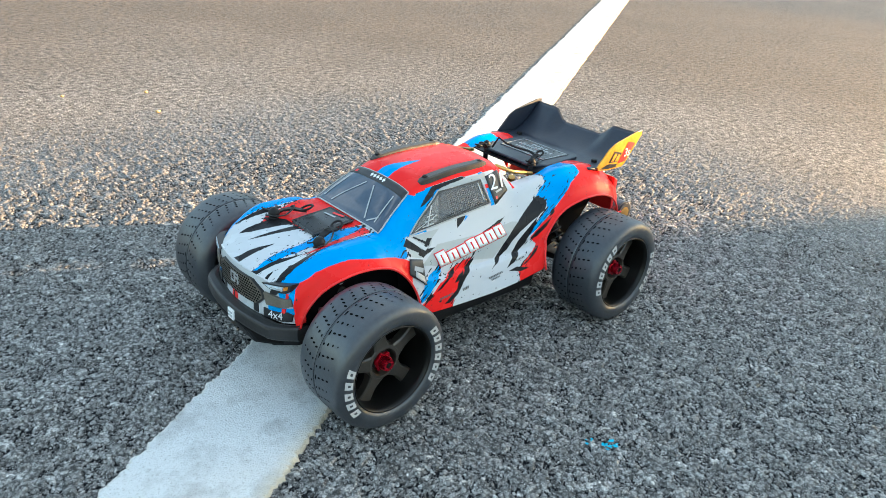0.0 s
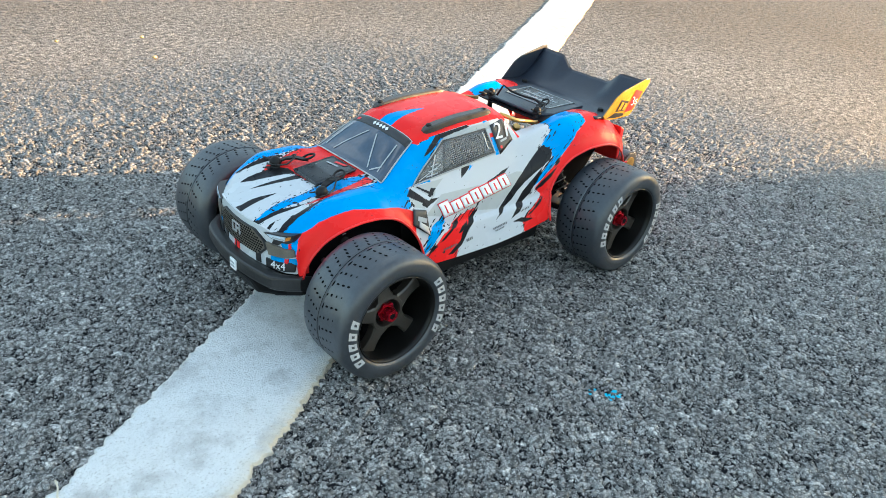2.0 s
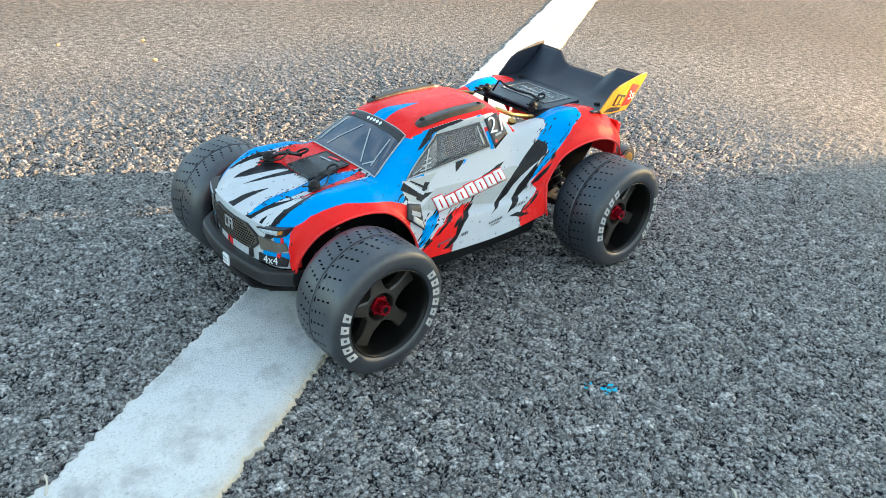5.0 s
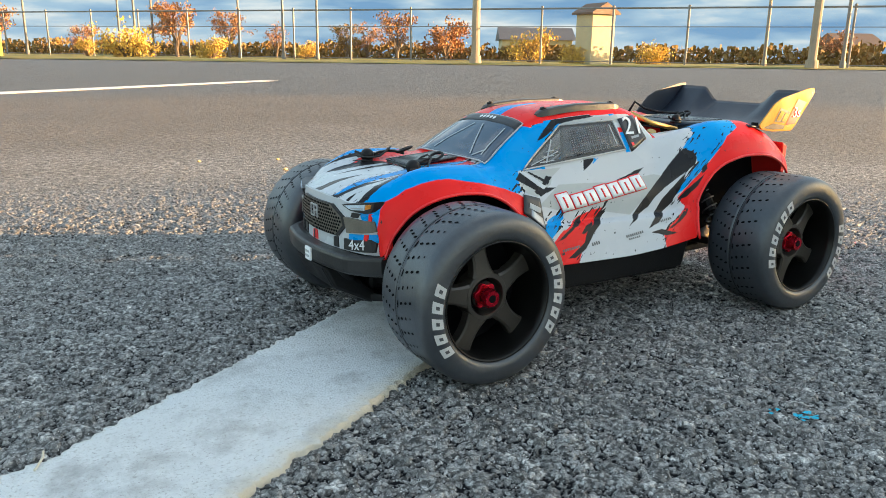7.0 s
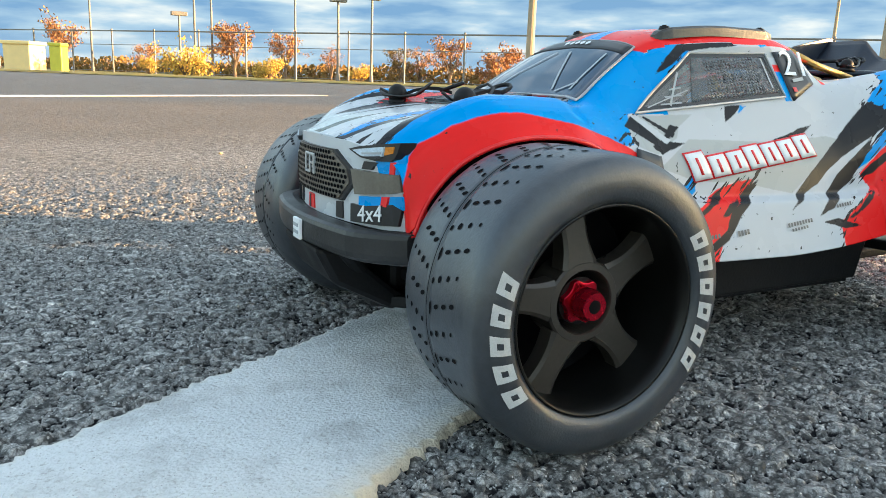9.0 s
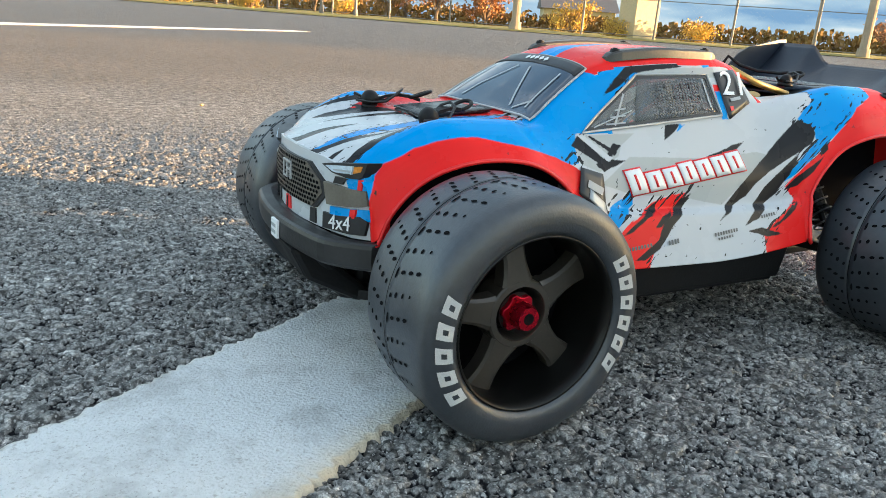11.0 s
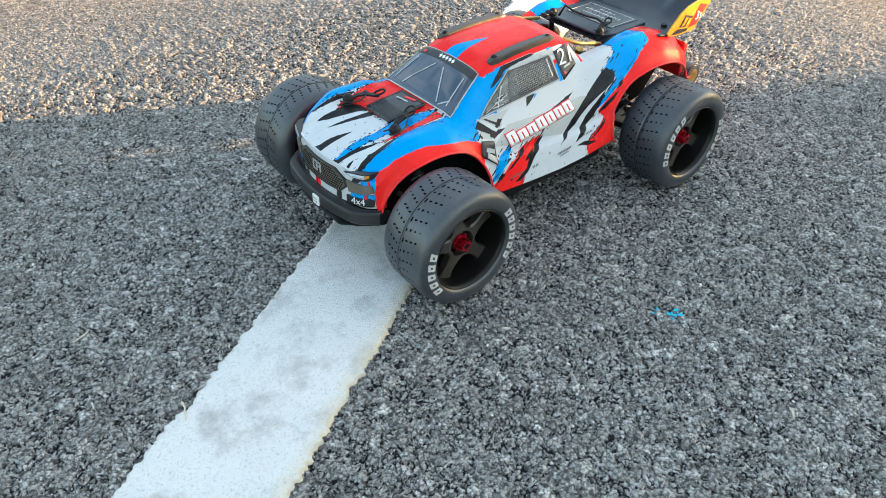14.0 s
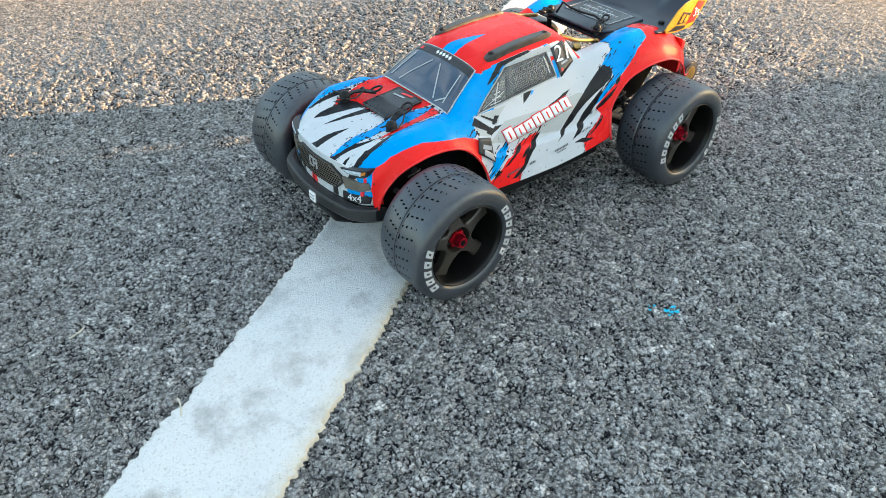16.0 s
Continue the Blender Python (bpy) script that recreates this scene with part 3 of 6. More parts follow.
def build_stones():
    rng = np.random.default_rng(5)
    n = 9000
    x = np.concatenate([rng.uniform(-0.95, 0.8, n // 2), rng.uniform(-0.1, 0.62, n - n // 2)])
    y = np.concatenate([rng.uniform(-0.85, 0.68, n // 2), rng.uniform(-0.3, 0.56, n - n // 2)])
    side = x * LINE_NRM.x + y * LINE_NRM.y
    tyre = (np.abs(np.abs(x) - 0.1635) < 0.03) & (np.abs(np.abs(y) - 0.117) < 0.036)
    keep = ((side < LINE_LO - 0.003) | (side > LINE_HI + 0.003)) & ~tyre
    x, y = x[keep], y[keep]
    n = len(x)
    r = 0.0008 + 0.0020 * rng.random(n) ** 4
    flat = r * rng.uniform(0.3, 0.6, n)
    seat = np.maximum(road_height(x, y)[0], -0.001)
    ang = rng.uniform(0, math.tau, n)
    ring = []
    for k in range(5):
        a = ang + k * math.tau / 5
        q = r * rng.uniform(0.7, 1.25, n)
        ring.append(np.stack([x + q * np.cos(a), y + q * np.sin(a), seat - 0.0008], -1))
    for k in range(5):
        a = ang + (k + 0.3) * math.tau / 5
        q = r * rng.uniform(0.35, 0.75, n)
        ring.append(np.stack([x + q * np.cos(a), y + q * np.sin(a), seat + flat * rng.uniform(0.6, 1.2, n)], -1))
    verts = np.stack(ring, 1).reshape(-1, 3)
    tris = []
    for k in range(5):
        j = (k + 1) % 5
        tris += [(k, j, 5 + k), (j, 5 + j, 5 + k)]
    tris += [(5, 6, 7), (5, 7, 8), (5, 8, 9)]
    tris = (np.array(tris)[None] + (np.arange(n) * 10)[:, None, None]).reshape(-1, 3)
    me = bpy.data.meshes.new("road_chippings")
    me.vertices.add(len(verts))
    me.vertices.foreach_set("co", verts.astype(np.float32).ravel())
    me.loops.add(tris.size)
    me.loops.foreach_set("vertex_index", tris.astype(np.int32).ravel())
    me.polygons.add(len(tris))
    me.polygons.foreach_set("loop_start", np.arange(0, tris.size, 3, dtype=np.int32))
    me.update(calc_edges=True)
    me.materials.append(STONE)
    return tagged(new("road_chippings", me), label="loose and bedded stone chippings of the asphalt", category="gravel", kind="stuff")


build_stones()


def build_line(name, start, direction, length, lo, hi, step, rough, label, z=0.0016):
    """A painted stripe with ragged edges, lying just proud of the road."""
    nrm = Vector((-direction.y, direction.x))
    n, w = int(length / step), 17
    rim = (0.0, 0.0012, 0.0034)
    verts, faces, aged = [], [], []
    for i in range(n + 1):
        s = i * step
        jag = [sum(noise.noise((s * f + 11.3 * e, e * 7.7, f)) * a for f, a in ((14, 0.5), (60, 0.45), (170, 0.5), (330, 0.5))) * rough for e in (0, 1)]
        a, b = lo + jag[0], hi + jag[1]
        for j in range(w + 1):
            if j < 3:
                q = a + rim[j]
            elif j > w - 3:
                q = b - rim[w - j]
            else:
                q = a + (b - a) * (j - 1) / (w - 2)
            q += -0.0006 if j == 0 else 0.0006 if j == w else 0
            p = Vector(start) + direction * s + nrm * q
            h = z + 0.0005 * noise.noise((p.x * 90, p.y * 90, 0)) if 0 < j < w else -0.003
            verts.append((p.x, p.y, h))
            aged.append((0.9, 0.8, 0.45)[j] if j < 3 else 0.3 if j > w - 2 else 0.0)
    for i in range(n):
        for j in range(w):
            a = i * (w + 1) + j
            faces.append((a, a + 1, a + w + 2, a + w + 1))
    ob = make(name, verts, faces, ROADPAINT)
    ob.data.attributes.new("aged_rim", "FLOAT", "POINT").data.foreach_set("value", aged)
    return tagged(ob, label=label, category="road marking", kind="structure")


near_end = LINE_DIR * 0.85
build_line("road_line", (near_end.x, near_end.y), -LINE_DIR, 4.2, -LINE_HI, -LINE_LO, 0.0025, 0.007, "white painted parking line with ragged worn edges")
far_dir = Vector((-2.1, -1.75)).normalized()
build_line("road_line", (2.2, -2.45), far_dir, 5.05, -0.09, 0.09, 0.05, 0.004, "white painted parking line farther off")


def build_splash():
    rng = random.Random(4)
    for cx, cy, rad, n in ((0.0285, 0.288, 0.008, 30), (0.040, 0.2735, 0.005, 5)):
        bm = bmesh.new()
        for _ in range(n):
            a, q = rng.random() * math.tau, rad * rng.random() ** 0.6
            x, y, r = cx + q * math.cos(a), cy + q * math.sin(a) * 0.7, 0.0005 + 0.0013 * rng.random()
            bm.faces.new([bm.verts.new((x + r * rng.uniform(0.6, 1.2) * math.cos(k), y + r * rng.uniform(0.6, 1.2) * math.sin(k), 0.0026 + 0.0004 * rng.random())) for k in (0, 1, 2.1, 3.2, 4.2, 5.3)])
        yield part("paint_splash", bm, CYAN)


for ob in build_splash():
    tagged(ob, label="small splash of bright cyan paint on the asphalt", category="paint", kind="structure")

def build_bits():
    rng = random.Random(12)
    for x, y, r in ((-0.081, -0.98, 0.0036), (-0.045, -0.8355, 0.0042), (0.071, -1.014, 0.0032)):
        bm = bmesh.new()
        bmesh.ops.create_icosphere(bm, subdivisions=2, radius=r, matrix=Matrix.Translation((x, y, r * 0.55)) @ Matrix.Diagonal((1.2, 0.9, 0.65, 1)))
        for v in bm.verts:
            v.co += Vector((rng.gauss(0, 1), rng.gauss(0, 1), rng.gauss(0, 1))) * r * 0.06
        tagged(part("pebble", bm, PEBBLE, smooth=True), label="small ochre pebble lying on the asphalt", category="pebble", group="loose pebbles")
    for x, y, a, l in ((0.4693, -0.0186, 0.4, 0.016), (0.4334, 0.1159, 1.3, 0.020), (0.30, 0.40, 2.2, 0.012), (0.05, 0.42, 0.9, 0.010)):
        bm = bmesh.new()
        d = Vector((math.cos(a), math.sin(a), 0)) * l / 2
        nn = Vector((-d.y, d.x, 0)) * 0.12
        c = Vector((x, y, 0.0032))
        tube(bm, [c - d, c - d * 0.3 + nn, c + d * 0.4 + nn * 0.6, c + d], 0.0007, 5)
        tagged(part("straw_bit", bm, STRAW), label="short dry bit of straw on the asphalt", category="straw", group="straw bits")


build_bits()

# unseen wall added at the side; raked end lays long evening shadow on truck
SH_M, SH_E = Vector((0.488, 0.873)), Vector((0.873, -0.488))


def build_shadow_caster():
    m = Matrix(((SH_E.x, SH_M.x, 0, 0), (SH_E.y, SH_M.y, 0, 0), (0, 0, 1, 0), (0, 0, 0, 1)))
    bm = bmesh.new()
    prism(bm, [(-1.038, -0.05), (-0.028, 1.25), (7.0, 1.25), (7.0, -0.05)], -7.15, -7.0, "x", 0.004)
    bmesh.ops.transform(bm, matrix=m, verts=bm.verts)
    wall = tagged(part("shadow_caster", bm, CONCRETE), label="concrete wall with a raked end, added unseen to cast the shadow", category="wall", kind="structure")
    bm = bmesh.new()
    prism(bm, [(-0.026, 1.252), (0.002, 1.29), (7.0, 1.29), (7.0, 1.252)], -7.19, -6.96, "x", 0.006)
    bmesh.ops.transform(bm, matrix=m, verts=bm.verts)
    part("caster_cap", bm, CONCRETE, wall)


build_shadow_caster()

# ---------------------------------------------------------------- the far side of the car park
BG_F = Vector((math.cos(radians(238.5)), math.sin(radians(238.5))))
BG_R = Vector((math.cos(radians(148.5)), math.sin(radians(148.5))))
BG_0 = Vector((0.44, 0.53))


def bg(r, f, z=0.0):
    """A place r metres to the right and f metres ahead of the low viewpoint."""
    p = BG_0 + BG_R * r + BG_F * f
    return Vector((p.x, p.y, z))


GRASS = mat("dry_grass", (0.2, 0.17, 0.035), 0.9, vary=0.45, scale=1.2, bump=0.6, bump_scale=25)
LEAF = mat("autumn_leaves", (0.36, 0.165, 0.06), 0.8, vary=0.5, scale=1.5)
DRYLEAF = mat("dry_bush", (0.6, 0.4, 0.08), 0.85, vary=0.4, scale=2)
GREENLEAF = mat("dull_green_leaves", (0.2, 0.115, 0.025), 0.85, vary=0.45, scale=2)
BARK = mat("bark", (0.17, 0.12, 0.08), 0.9, vary=0.3, scale=8)
GALV = mat("galvanised_steel", (0.2, 0.19, 0.18), 0.55, metal=0.4, vary=0.2, scale=4)
WOODPOLE = mat("weathered_timber_pole", (0.34, 0.27, 0.19), 0.85, vary=0.25, scale=6)
HUTWALL = mat("rendered_hut_wall", (0.5, 0.42, 0.26), 0.85, vary=0.15, scale=2)
ROOF = mat("brown_roof", (0.16, 0.1, 0.07), 0.8, vary=0.25, scale=3)
SLATE = mat("slate_roof", (0.1, 0.1, 0.11), 0.75, vary=0.2, scale=2)
BIN = mat("yellow_green_plastic", (0.5, 0.5, 0.06), 0.5, vary=0.15, scale=5)


def build_verge():
    verts, faces = [], []
    n, k = 120, 14
    for i in range(n + 1):
        r = -60 + 130 * i / n
        for j in range(k + 1):
            f = 20.6 + 0.06 * r + 0.5 * noise.noise((r * 0.3, 1, 2)) + 70 * (j / k) ** 2
            verts.append(bg(r, f, 0.015 + 0.05 * noise.noise((r * 2, f * 2, 0)) * (1 if j else 0) + 0.03 * min(j, 1)))
    for i in range(n):
        for j in range(k):
            a = i * (k + 1) + j
            faces.append((a, a + 1, a + k + 2, a + k + 1))
    tagged(make("verge", verts, faces, GRASS), label="dry yellowish grass verge along the asphalt", category="grass", kind="structure")


build_verge()


def fence_f(r):
    return 26.5 - 0.335 * r


def build_fence():
    root = tagged(new("fence"), label="galvanised chain-link fence with posts and a top rail", category="fence")
    h = 1.75
    post = None
    for i in range(22):
        r = -27 + 2.15 * i
        m = Matrix.Translation(bg(r, fence_f(r)))
        if post is None:
            bm = bmesh.new()
            rod(bm, (0, 0, 0), (0, 0, h + 0.05), 0.035, n=8)
            bmesh.ops.create_uvsphere(bm, u_segments=8, v_segments=5, radius=0.042, matrix=Matrix.Translation((0, 0, h + 0.05)))
            post = part("post", bm, GALV, root)
            post.matrix_basis = m
        else:
            p = new("post", post.data)
            p.parent, p.matrix_basis = root, m
    for z, q in ((h, 0.028), (h * 0.68, 0.012), (0.12, 0.012)):
        bm = bmesh.new()
        rod(bm, bg(-27, fence_f(-27), z), bg(20, fence_f(20), z), q, n=6)
        part("rail", bm, GALV, root)
    bm = bmesh.new()
    a, b = bg(-27, fence_f(-27)), bg(20, fence_f(20))
    d = (b - a).normalized()
    L = (b - a).length
    s = -h
    while s < L:
        for sg in (1, -1):
            p, q = a + d * (s if sg > 0 else s + h), a + d * (s + h if sg > 0 else s)
            rod(bm, p, q + Vector((0, 0, h)), 0.0009, n=3)
        s += 0.17
    tagged(part("chain_link", bm, GALV, root), kind="stuff")


build_fence()


def build_pole(r, f, h, rad, material, label, lamp=False):
    root = tagged(new("lamp_post" if lamp else "pole"), label=label, category="lamp post" if lamp else "pole", group="lamp posts" if lamp else "timber poles")
    root.matrix_basis = Matrix.Translation(bg(r, f))
    bm = bmesh.new()
    rod(bm, (0, 0, -0.05), (0, 0, h), rad, rad * 0.7, 12)
    part("shaft", bm, material, root)
    bm = bmesh.new()
    rod(bm, (0, 0, -0.02), (0, 0, 0.25), rad * 1.5, rad * 1.35, 12)
    part("foot", bm, material, root)
    if lamp:
        bm = bmesh.new()
        box(bm, -0.3, 0.3, -0.12, 0.12, h - 0.1, h + 0.06, 0.02)
        part("lamp_head", bm, GALV, root)


for r, f, h, rad, material in ((0.92, 24.0, 6.5, 0.13, WOODPOLE), (10.13, 21.5, 7.0, 0.12, WOODPOLE), (12.29, 30.0, 4.2, 0.07, WOODPOLE)):
    build_pole(r, f, h, rad, material, "tall weathered timber pole by the fence")
for r, f, h in ((-12.51, 30.0, 2.4), (-12.3, 31.0, 4.6), (-12.35, 33.0, 5.2), (-8.98, 34.0, 5.5), (-5.82, 28.0, 2.9), (-4.6, 28.0, 3.0), (11.24, 22.0, 6.0), (-18.26, 34.0, 5.0)):
    build_pole(r, f, h, 0.055, GALV, "slim metal lamp post beyond the fence", lamp=True)


def build_plant(name, r, f, width, height, leaf, label, category, n, trunk=0.35, seed=1):
    """A tapered trunk with limbs and a ragged crown of small leaf clumps."""
    rng = random.Random(seed)
    root = tagged(new(name), label=label, category=category, group="trees beyond the fence" if name == "tree" else "bushes by the fence")
    root.matrix_basis = Matrix.Translation(bg(r, f))
    bm = bmesh.new()
    base = width * 0.035 + 0.02
    tips = []
    if trunk > 0.05:
        tube(bm, [(0, 0, -0.05), (0.02 * width, 0, height * trunk * 0.6), (-0.02 * width, 0.01, height * trunk * 1.1)], base, 7)
    for k in range(11 if trunk > 0.05 else 14):
        a = rng.random() * math.tau
        z0 = height * trunk * rng.uniform(0.5, 1.05)
        tip = Vector((math.cos(a) * width * rng.uniform(0.2, 0.45), math.sin(a) * width * rng.uniform(0.2, 0.45), height * rng.uniform(trunk + 0.2, 0.97)))
        mid = Vector((tip.x * 0.4, tip.y * 0.4, (z0 + tip.z) / 2))
        tube(bm, [(0, 0, z0), mid], base * 0.45, 5)
        tube(bm, [mid, tip], base * 0.22, 4)
        tips += [mid.lerp(tip, 0.3), mid.lerp(tip, 0.65), tip, tip]
        for _ in range(6):
            e = tip + Vector((rng.gauss(0, 0.12), rng.gauss(0, 0.12), rng.gauss(0.02, 0.1))) * width
            tube(bm, [mid.lerp(tip, rng.random()), e], base * 0.09, 3)
            tips.append(e)
    part("trunk", bm, BARK, root)
    verts, faces = [], []
    for _ in range(int(n * 2.2)):
        c = rng.choice(tips) + Vector((rng.gauss(0, 0.07), rng.gauss(0, 0.07), rng.gauss(0, 0.05))) * width
        c.z = max(0.04, c.z)
        s = width * rng.uniform(0.012, 0.035)
        q = Euler((rng.random() * 6, rng.random() * 6, rng.random() * 6)).to_matrix()
        b = len(verts)
        verts += [c + q @ Vector(v) * s for v in ((-1, -0.6, 0), (1, -0.5, 0.2), (0.8, 0.7, 0), (-0.9, 0.6, 0.3))]
        faces.append((b, b + 1, b + 2, b + 3))
    make("crown", verts, faces, leaf, root, smooth=False)


for r, f, w, h, leaf, tr, n in ((-11.36, 33, 1.7, 2.1, LEAF, 0.3, 900), (-9.41, 34, 1.3, 2.0, LEAF, 0.3, 700), (-19.61, 34, 1.6, 2.3, LEAF, 0.3, 700), (-7.8, 36, 1.0, 1.5, LEAF, 0.2, 400), (-4.44, 35, 1.2, 1.5, GREENLEAF, 0.15, 600),
                             (-3.82, 38, 1.2, 1.6, LEAF, 0.2, 500), (-2.09, 34, 1.5, 1.9, LEAF, 0.25, 700), (0.03, 35, 1.9, 1.7, LEAF, 0.15, 900), (-16.72, 36, 1.2, 1.3, LEAF, 0.2, 500), (16.73, 34, 1.6, 1.5, LEAF, 0.2, 500)):
    build_plant("tree", r, f, w, h, leaf, "small autumn tree with reddish-brown leaves beyond the fence", "tree", n, tr, seed=int(r * 37 + 900))
for r, f, w, h in ((-11.02, 27, 1.7, 0.78), (-8.08, 27, 1.1, 0.62), (-13.36, 29, 0.7, 0.6), (3.18, 29, 1.4, 1.0), (7.01, 27, 1.3, 0.45), (4.48, 27, 1.0, 0.5), (-5.38, 30, 0.9, 0.6)):
    build_plant("bush", r, f, w, h, DRYLEAF, "pale dry bush in low sunlight", "bush", 700, 0.0, seed=int(r * 37 + 900))


def build_hedge():
    rng = random.Random(9)
    verts, faces = [], []
    for _ in range(9000):
        r = rng.uniform(-32, 24)
        f = 38 + rng.uniform(-1.5, 1.5) - 0.3 * r
        top = 0.75 + 0.35 * noise.noise((r * 0.6, 3, 1)) + 0.25 * noise.noise((r * 2.2, 5, 1))
        c = bg(r, f, rng.uniform(0, top))
        s = rng.uniform(0.05, 0.13)
        q = Euler((rng.random() * 6, rng.random() * 6, rng.random() * 6)).to_matrix()
        b = len(verts)
        verts += [c + q @ Vector(v) * s for v in ((-1, -0.7, 0), (1, -0.7, 0.2), (1, 0.7, 0), (-1, 0.7, 0.2))]
        faces.append((b, b + 1, b + 2, b + 3))
    tagged(make("hedge", verts, faces, GREENLEAF, smooth=False), label="low tangled hedge and dry scrub behind the fence", category="hedge", kind="stuff")


build_hedge()


def build_hut():
    f = 27.0
    root = tagged(new("hut"), label="narrow rendered hut with a shallow pitched brown roof", category="hut")
    root.matrix_basis = Matrix.Translation(bg(5.14, f)) @ pose(0, 0, 0, 0, 0, 180)
    yaw = math.atan2(BG_R.y, BG_R.x)
    m = Matrix.Rotation(yaw + math.pi + radians(30), 4, "Z")
    bm = bmesh.new()
    box(bm, -0.5, 0.5, -0.42, 0.42, -0.05, 1.72, 0.01, m)
    part("wall", bm, HUTWALL, root)
    bm = bmesh.new()
    prism(bm, [(-0.62, 1.66), (0.62, 1.66), (0.62, 1.72), (0, 2.05), (-0.62, 1.72)], -0.55, 0.55, "y")
    bmesh.ops.transform(bm, matrix=m, verts=bm.verts)
    part("roof", bm, ROOF, root)
    bm = bmesh.new()
    box(bm, -0.3, 0.2, 0.405, 0.44, 0.0, 1.35, 0.01, m)
    part("door", bm, GALV, root)


build_hut()


def build_house(r, f, w, h, ridge, wall, roof, label):
    root = tagged(new("house"), label=label, category="house")
    root.matrix_basis = Matrix.Translation(bg(r, f)) @ pose(0, 0, 0, 0, 0, 148.5)
    bm = bmesh.new()
    box(bm, -w / 2, w / 2, -2.5, 2.5, -0.1, h, 0.02)
    part("wall", bm, wall, root)
    bm = bmesh.new()
    prism(bm, [(-3.0, h - 0.1), (3.0, h - 0.1), (0, ridge)], -w / 2 - 0.3, w / 2 + 0.3, "x")
    part("roof", bm, roof, root)
    for k in range(3):
        bm = bmesh.new()
        a = -w / 2 + w * (k + 0.7) / 3.4
        box(bm, a, a + w * 0.12, 2.48, 2.54, h * 0.35, h * 0.8, 0.01)
        part("window", bm, WINDOW, root)


build_house(8.5, 75, 6.5, 1.9, 3.0, HUTWALL, SLATE, "far low house with a dark slate roof")
build_house(36.02, 70, 3.4, 1.7, 2.7, HUTWALL, ROOF, "far low house with a brown roof")


def build_bin(r, f, w, h, material, label, category):
    root = tagged(new("bin" if category == "bin" else "cabinet"), label=label, category=category)
    root.matrix_basis = Matrix.Translation(bg(r, f)) @ pose(0, 0, 0, 0, 0, 148.5)
    bm = bmesh.new()
    box(bm, -w / 2, w / 2, -w / 2, w / 2, 0, h * 0.88, 0.03)
    part("body", bm, material, root)
    bm = bmesh.new()
    box(bm, -w * 0.55, w * 0.55, -w * 0.55, w * 0.55, h * 0.882, h, 0.03)
    part("lid", bm, material, root)


build_bin(-14.55, 25, 0.42, 0.95, BIN, "yellow-green plastic litter bin", "bin")
build_bin(-16.36, 26, 0.95, 1.0, mat("cream_cabinet", (0.75, 0.6, 0.3), 0.7, vary=0.1, scale=4), "cream utility cabinet standing by the fence", "cabinet")


def sky_backdrop_material():
    m = bpy.data.materials.new("far_cloud_bank")
    m.use_nodes = True
    nt = m.node_tree
    nt.nodes.clear()
    co, mp, n = (nt.nodes.new(k) for k in ("ShaderNodeTexCoord", "ShaderNodeMapping", "ShaderNodeTexNoise"))
    mp.inputs["Scale"].default_value = (0.012, 0.012, 0.06)
    n.inputs["Scale"].default_value, n.inputs["Detail"].default_value = 1.0, 6
    nt.links.new(co.outputs["Object"], mp.inputs["Vector"])
    nt.links.new(mp.outputs["Vector"], n.inputs["Vector"])
    c = ramp(nt, n.outputs["Fac"], [(0.36, (0.2, 0.35, 0.56)), (0.52, (0.4, 0.54, 0.68)), (0.66, (0.82, 0.82, 0.8))])
    em, out = nt.nodes.new("ShaderNodeEmission"), nt.nodes.new("ShaderNodeOutputMaterial")
    em.inputs["Strength"].default_value = 0.26
    nt.links.new(c, em.inputs["Color"])
    nt.links.new(em.outputs["Emission"], out.inputs["Surface"])
    return m


def build_backdrop():
    verts, faces = [], []
    n = 40
    for i in range(n + 1):
        a = radians(238.5 - 70 + 140 * i / n)
        for z in (-2, 40, 90):
            verts.append((600 * math.cos(a), 600 * math.sin(a), z))
    for i in range(n):
        for j in range(2):
            q = i * 3 + j
            faces.append((q, q + 3, q + 4, q + 1))
    tagged(make("backdrop", verts, faces, sky_backdrop_material()), label="pale blue evening sky with grey clouds low over the horizon", category="sky", kind="structure")


build_backdrop()

# ---------------------------------------------------------------- the model truck
truck = tagged(new("radio_controlled_truck"), label="red, blue and white radio-controlled stadium truck on fat slick tyres", category="model truck")

AXLE, HUB_Z = 0.1635, 0.0579
# stations along the shell, nose to tail, with the height of its middle and the (y, z) of five lengthwise lines
STATION_X = [0.226, 0.205, 0.165, 0.13, 0.113, 0.095, 0.068, 0.045, 0, -0.03, -0.052, -0.072, -0.105, -0.135, -0.165, -0.195, -0.218]
MIDDLE_Z = [0.113, 0.1205, 0.1275, 0.131, 0.1325, 0.146, 0.1635, 0.1725, 0.1755, 0.1755, 0.172, 0.152, 0.15, 0.154, 0.154, 0.149, 0.138]
ROOF_EDGE = [(0.034, 0.1115), (0.036, 0.12), (0.038, 0.1275), (0.04, 0.1305), (0.048, 0.1325), (0.0505, 0.1425), (0.0445, 0.159), (0.0445, 0.167), (0.045, 0.1705), (0.0455, 0.1705), (0.045, 0.167), (0.046, 0.149), (0.049, 0.1505), (0.05, 0.1555), (0.05, 0.1555), (0.05, 0.1495), (0.05, 0.138)]
BELT = [(0.057, 0.1075), (0.058, 0.124), (0.061, 0.1362), (0.061, 0.1352), (0.062, 0.1295), (0.0625, 0.1285), (0.0635, 0.1285), (0.0645, 0.1295), (0.065, 0.1335), (0.065, 0.137), (0.064, 0.14), (0.064, 0.147), (0.0655, 0.1555), (0.067, 0.1605), (0.069, 0.1595), (0.07, 0.15), (0.068, 0.137)]
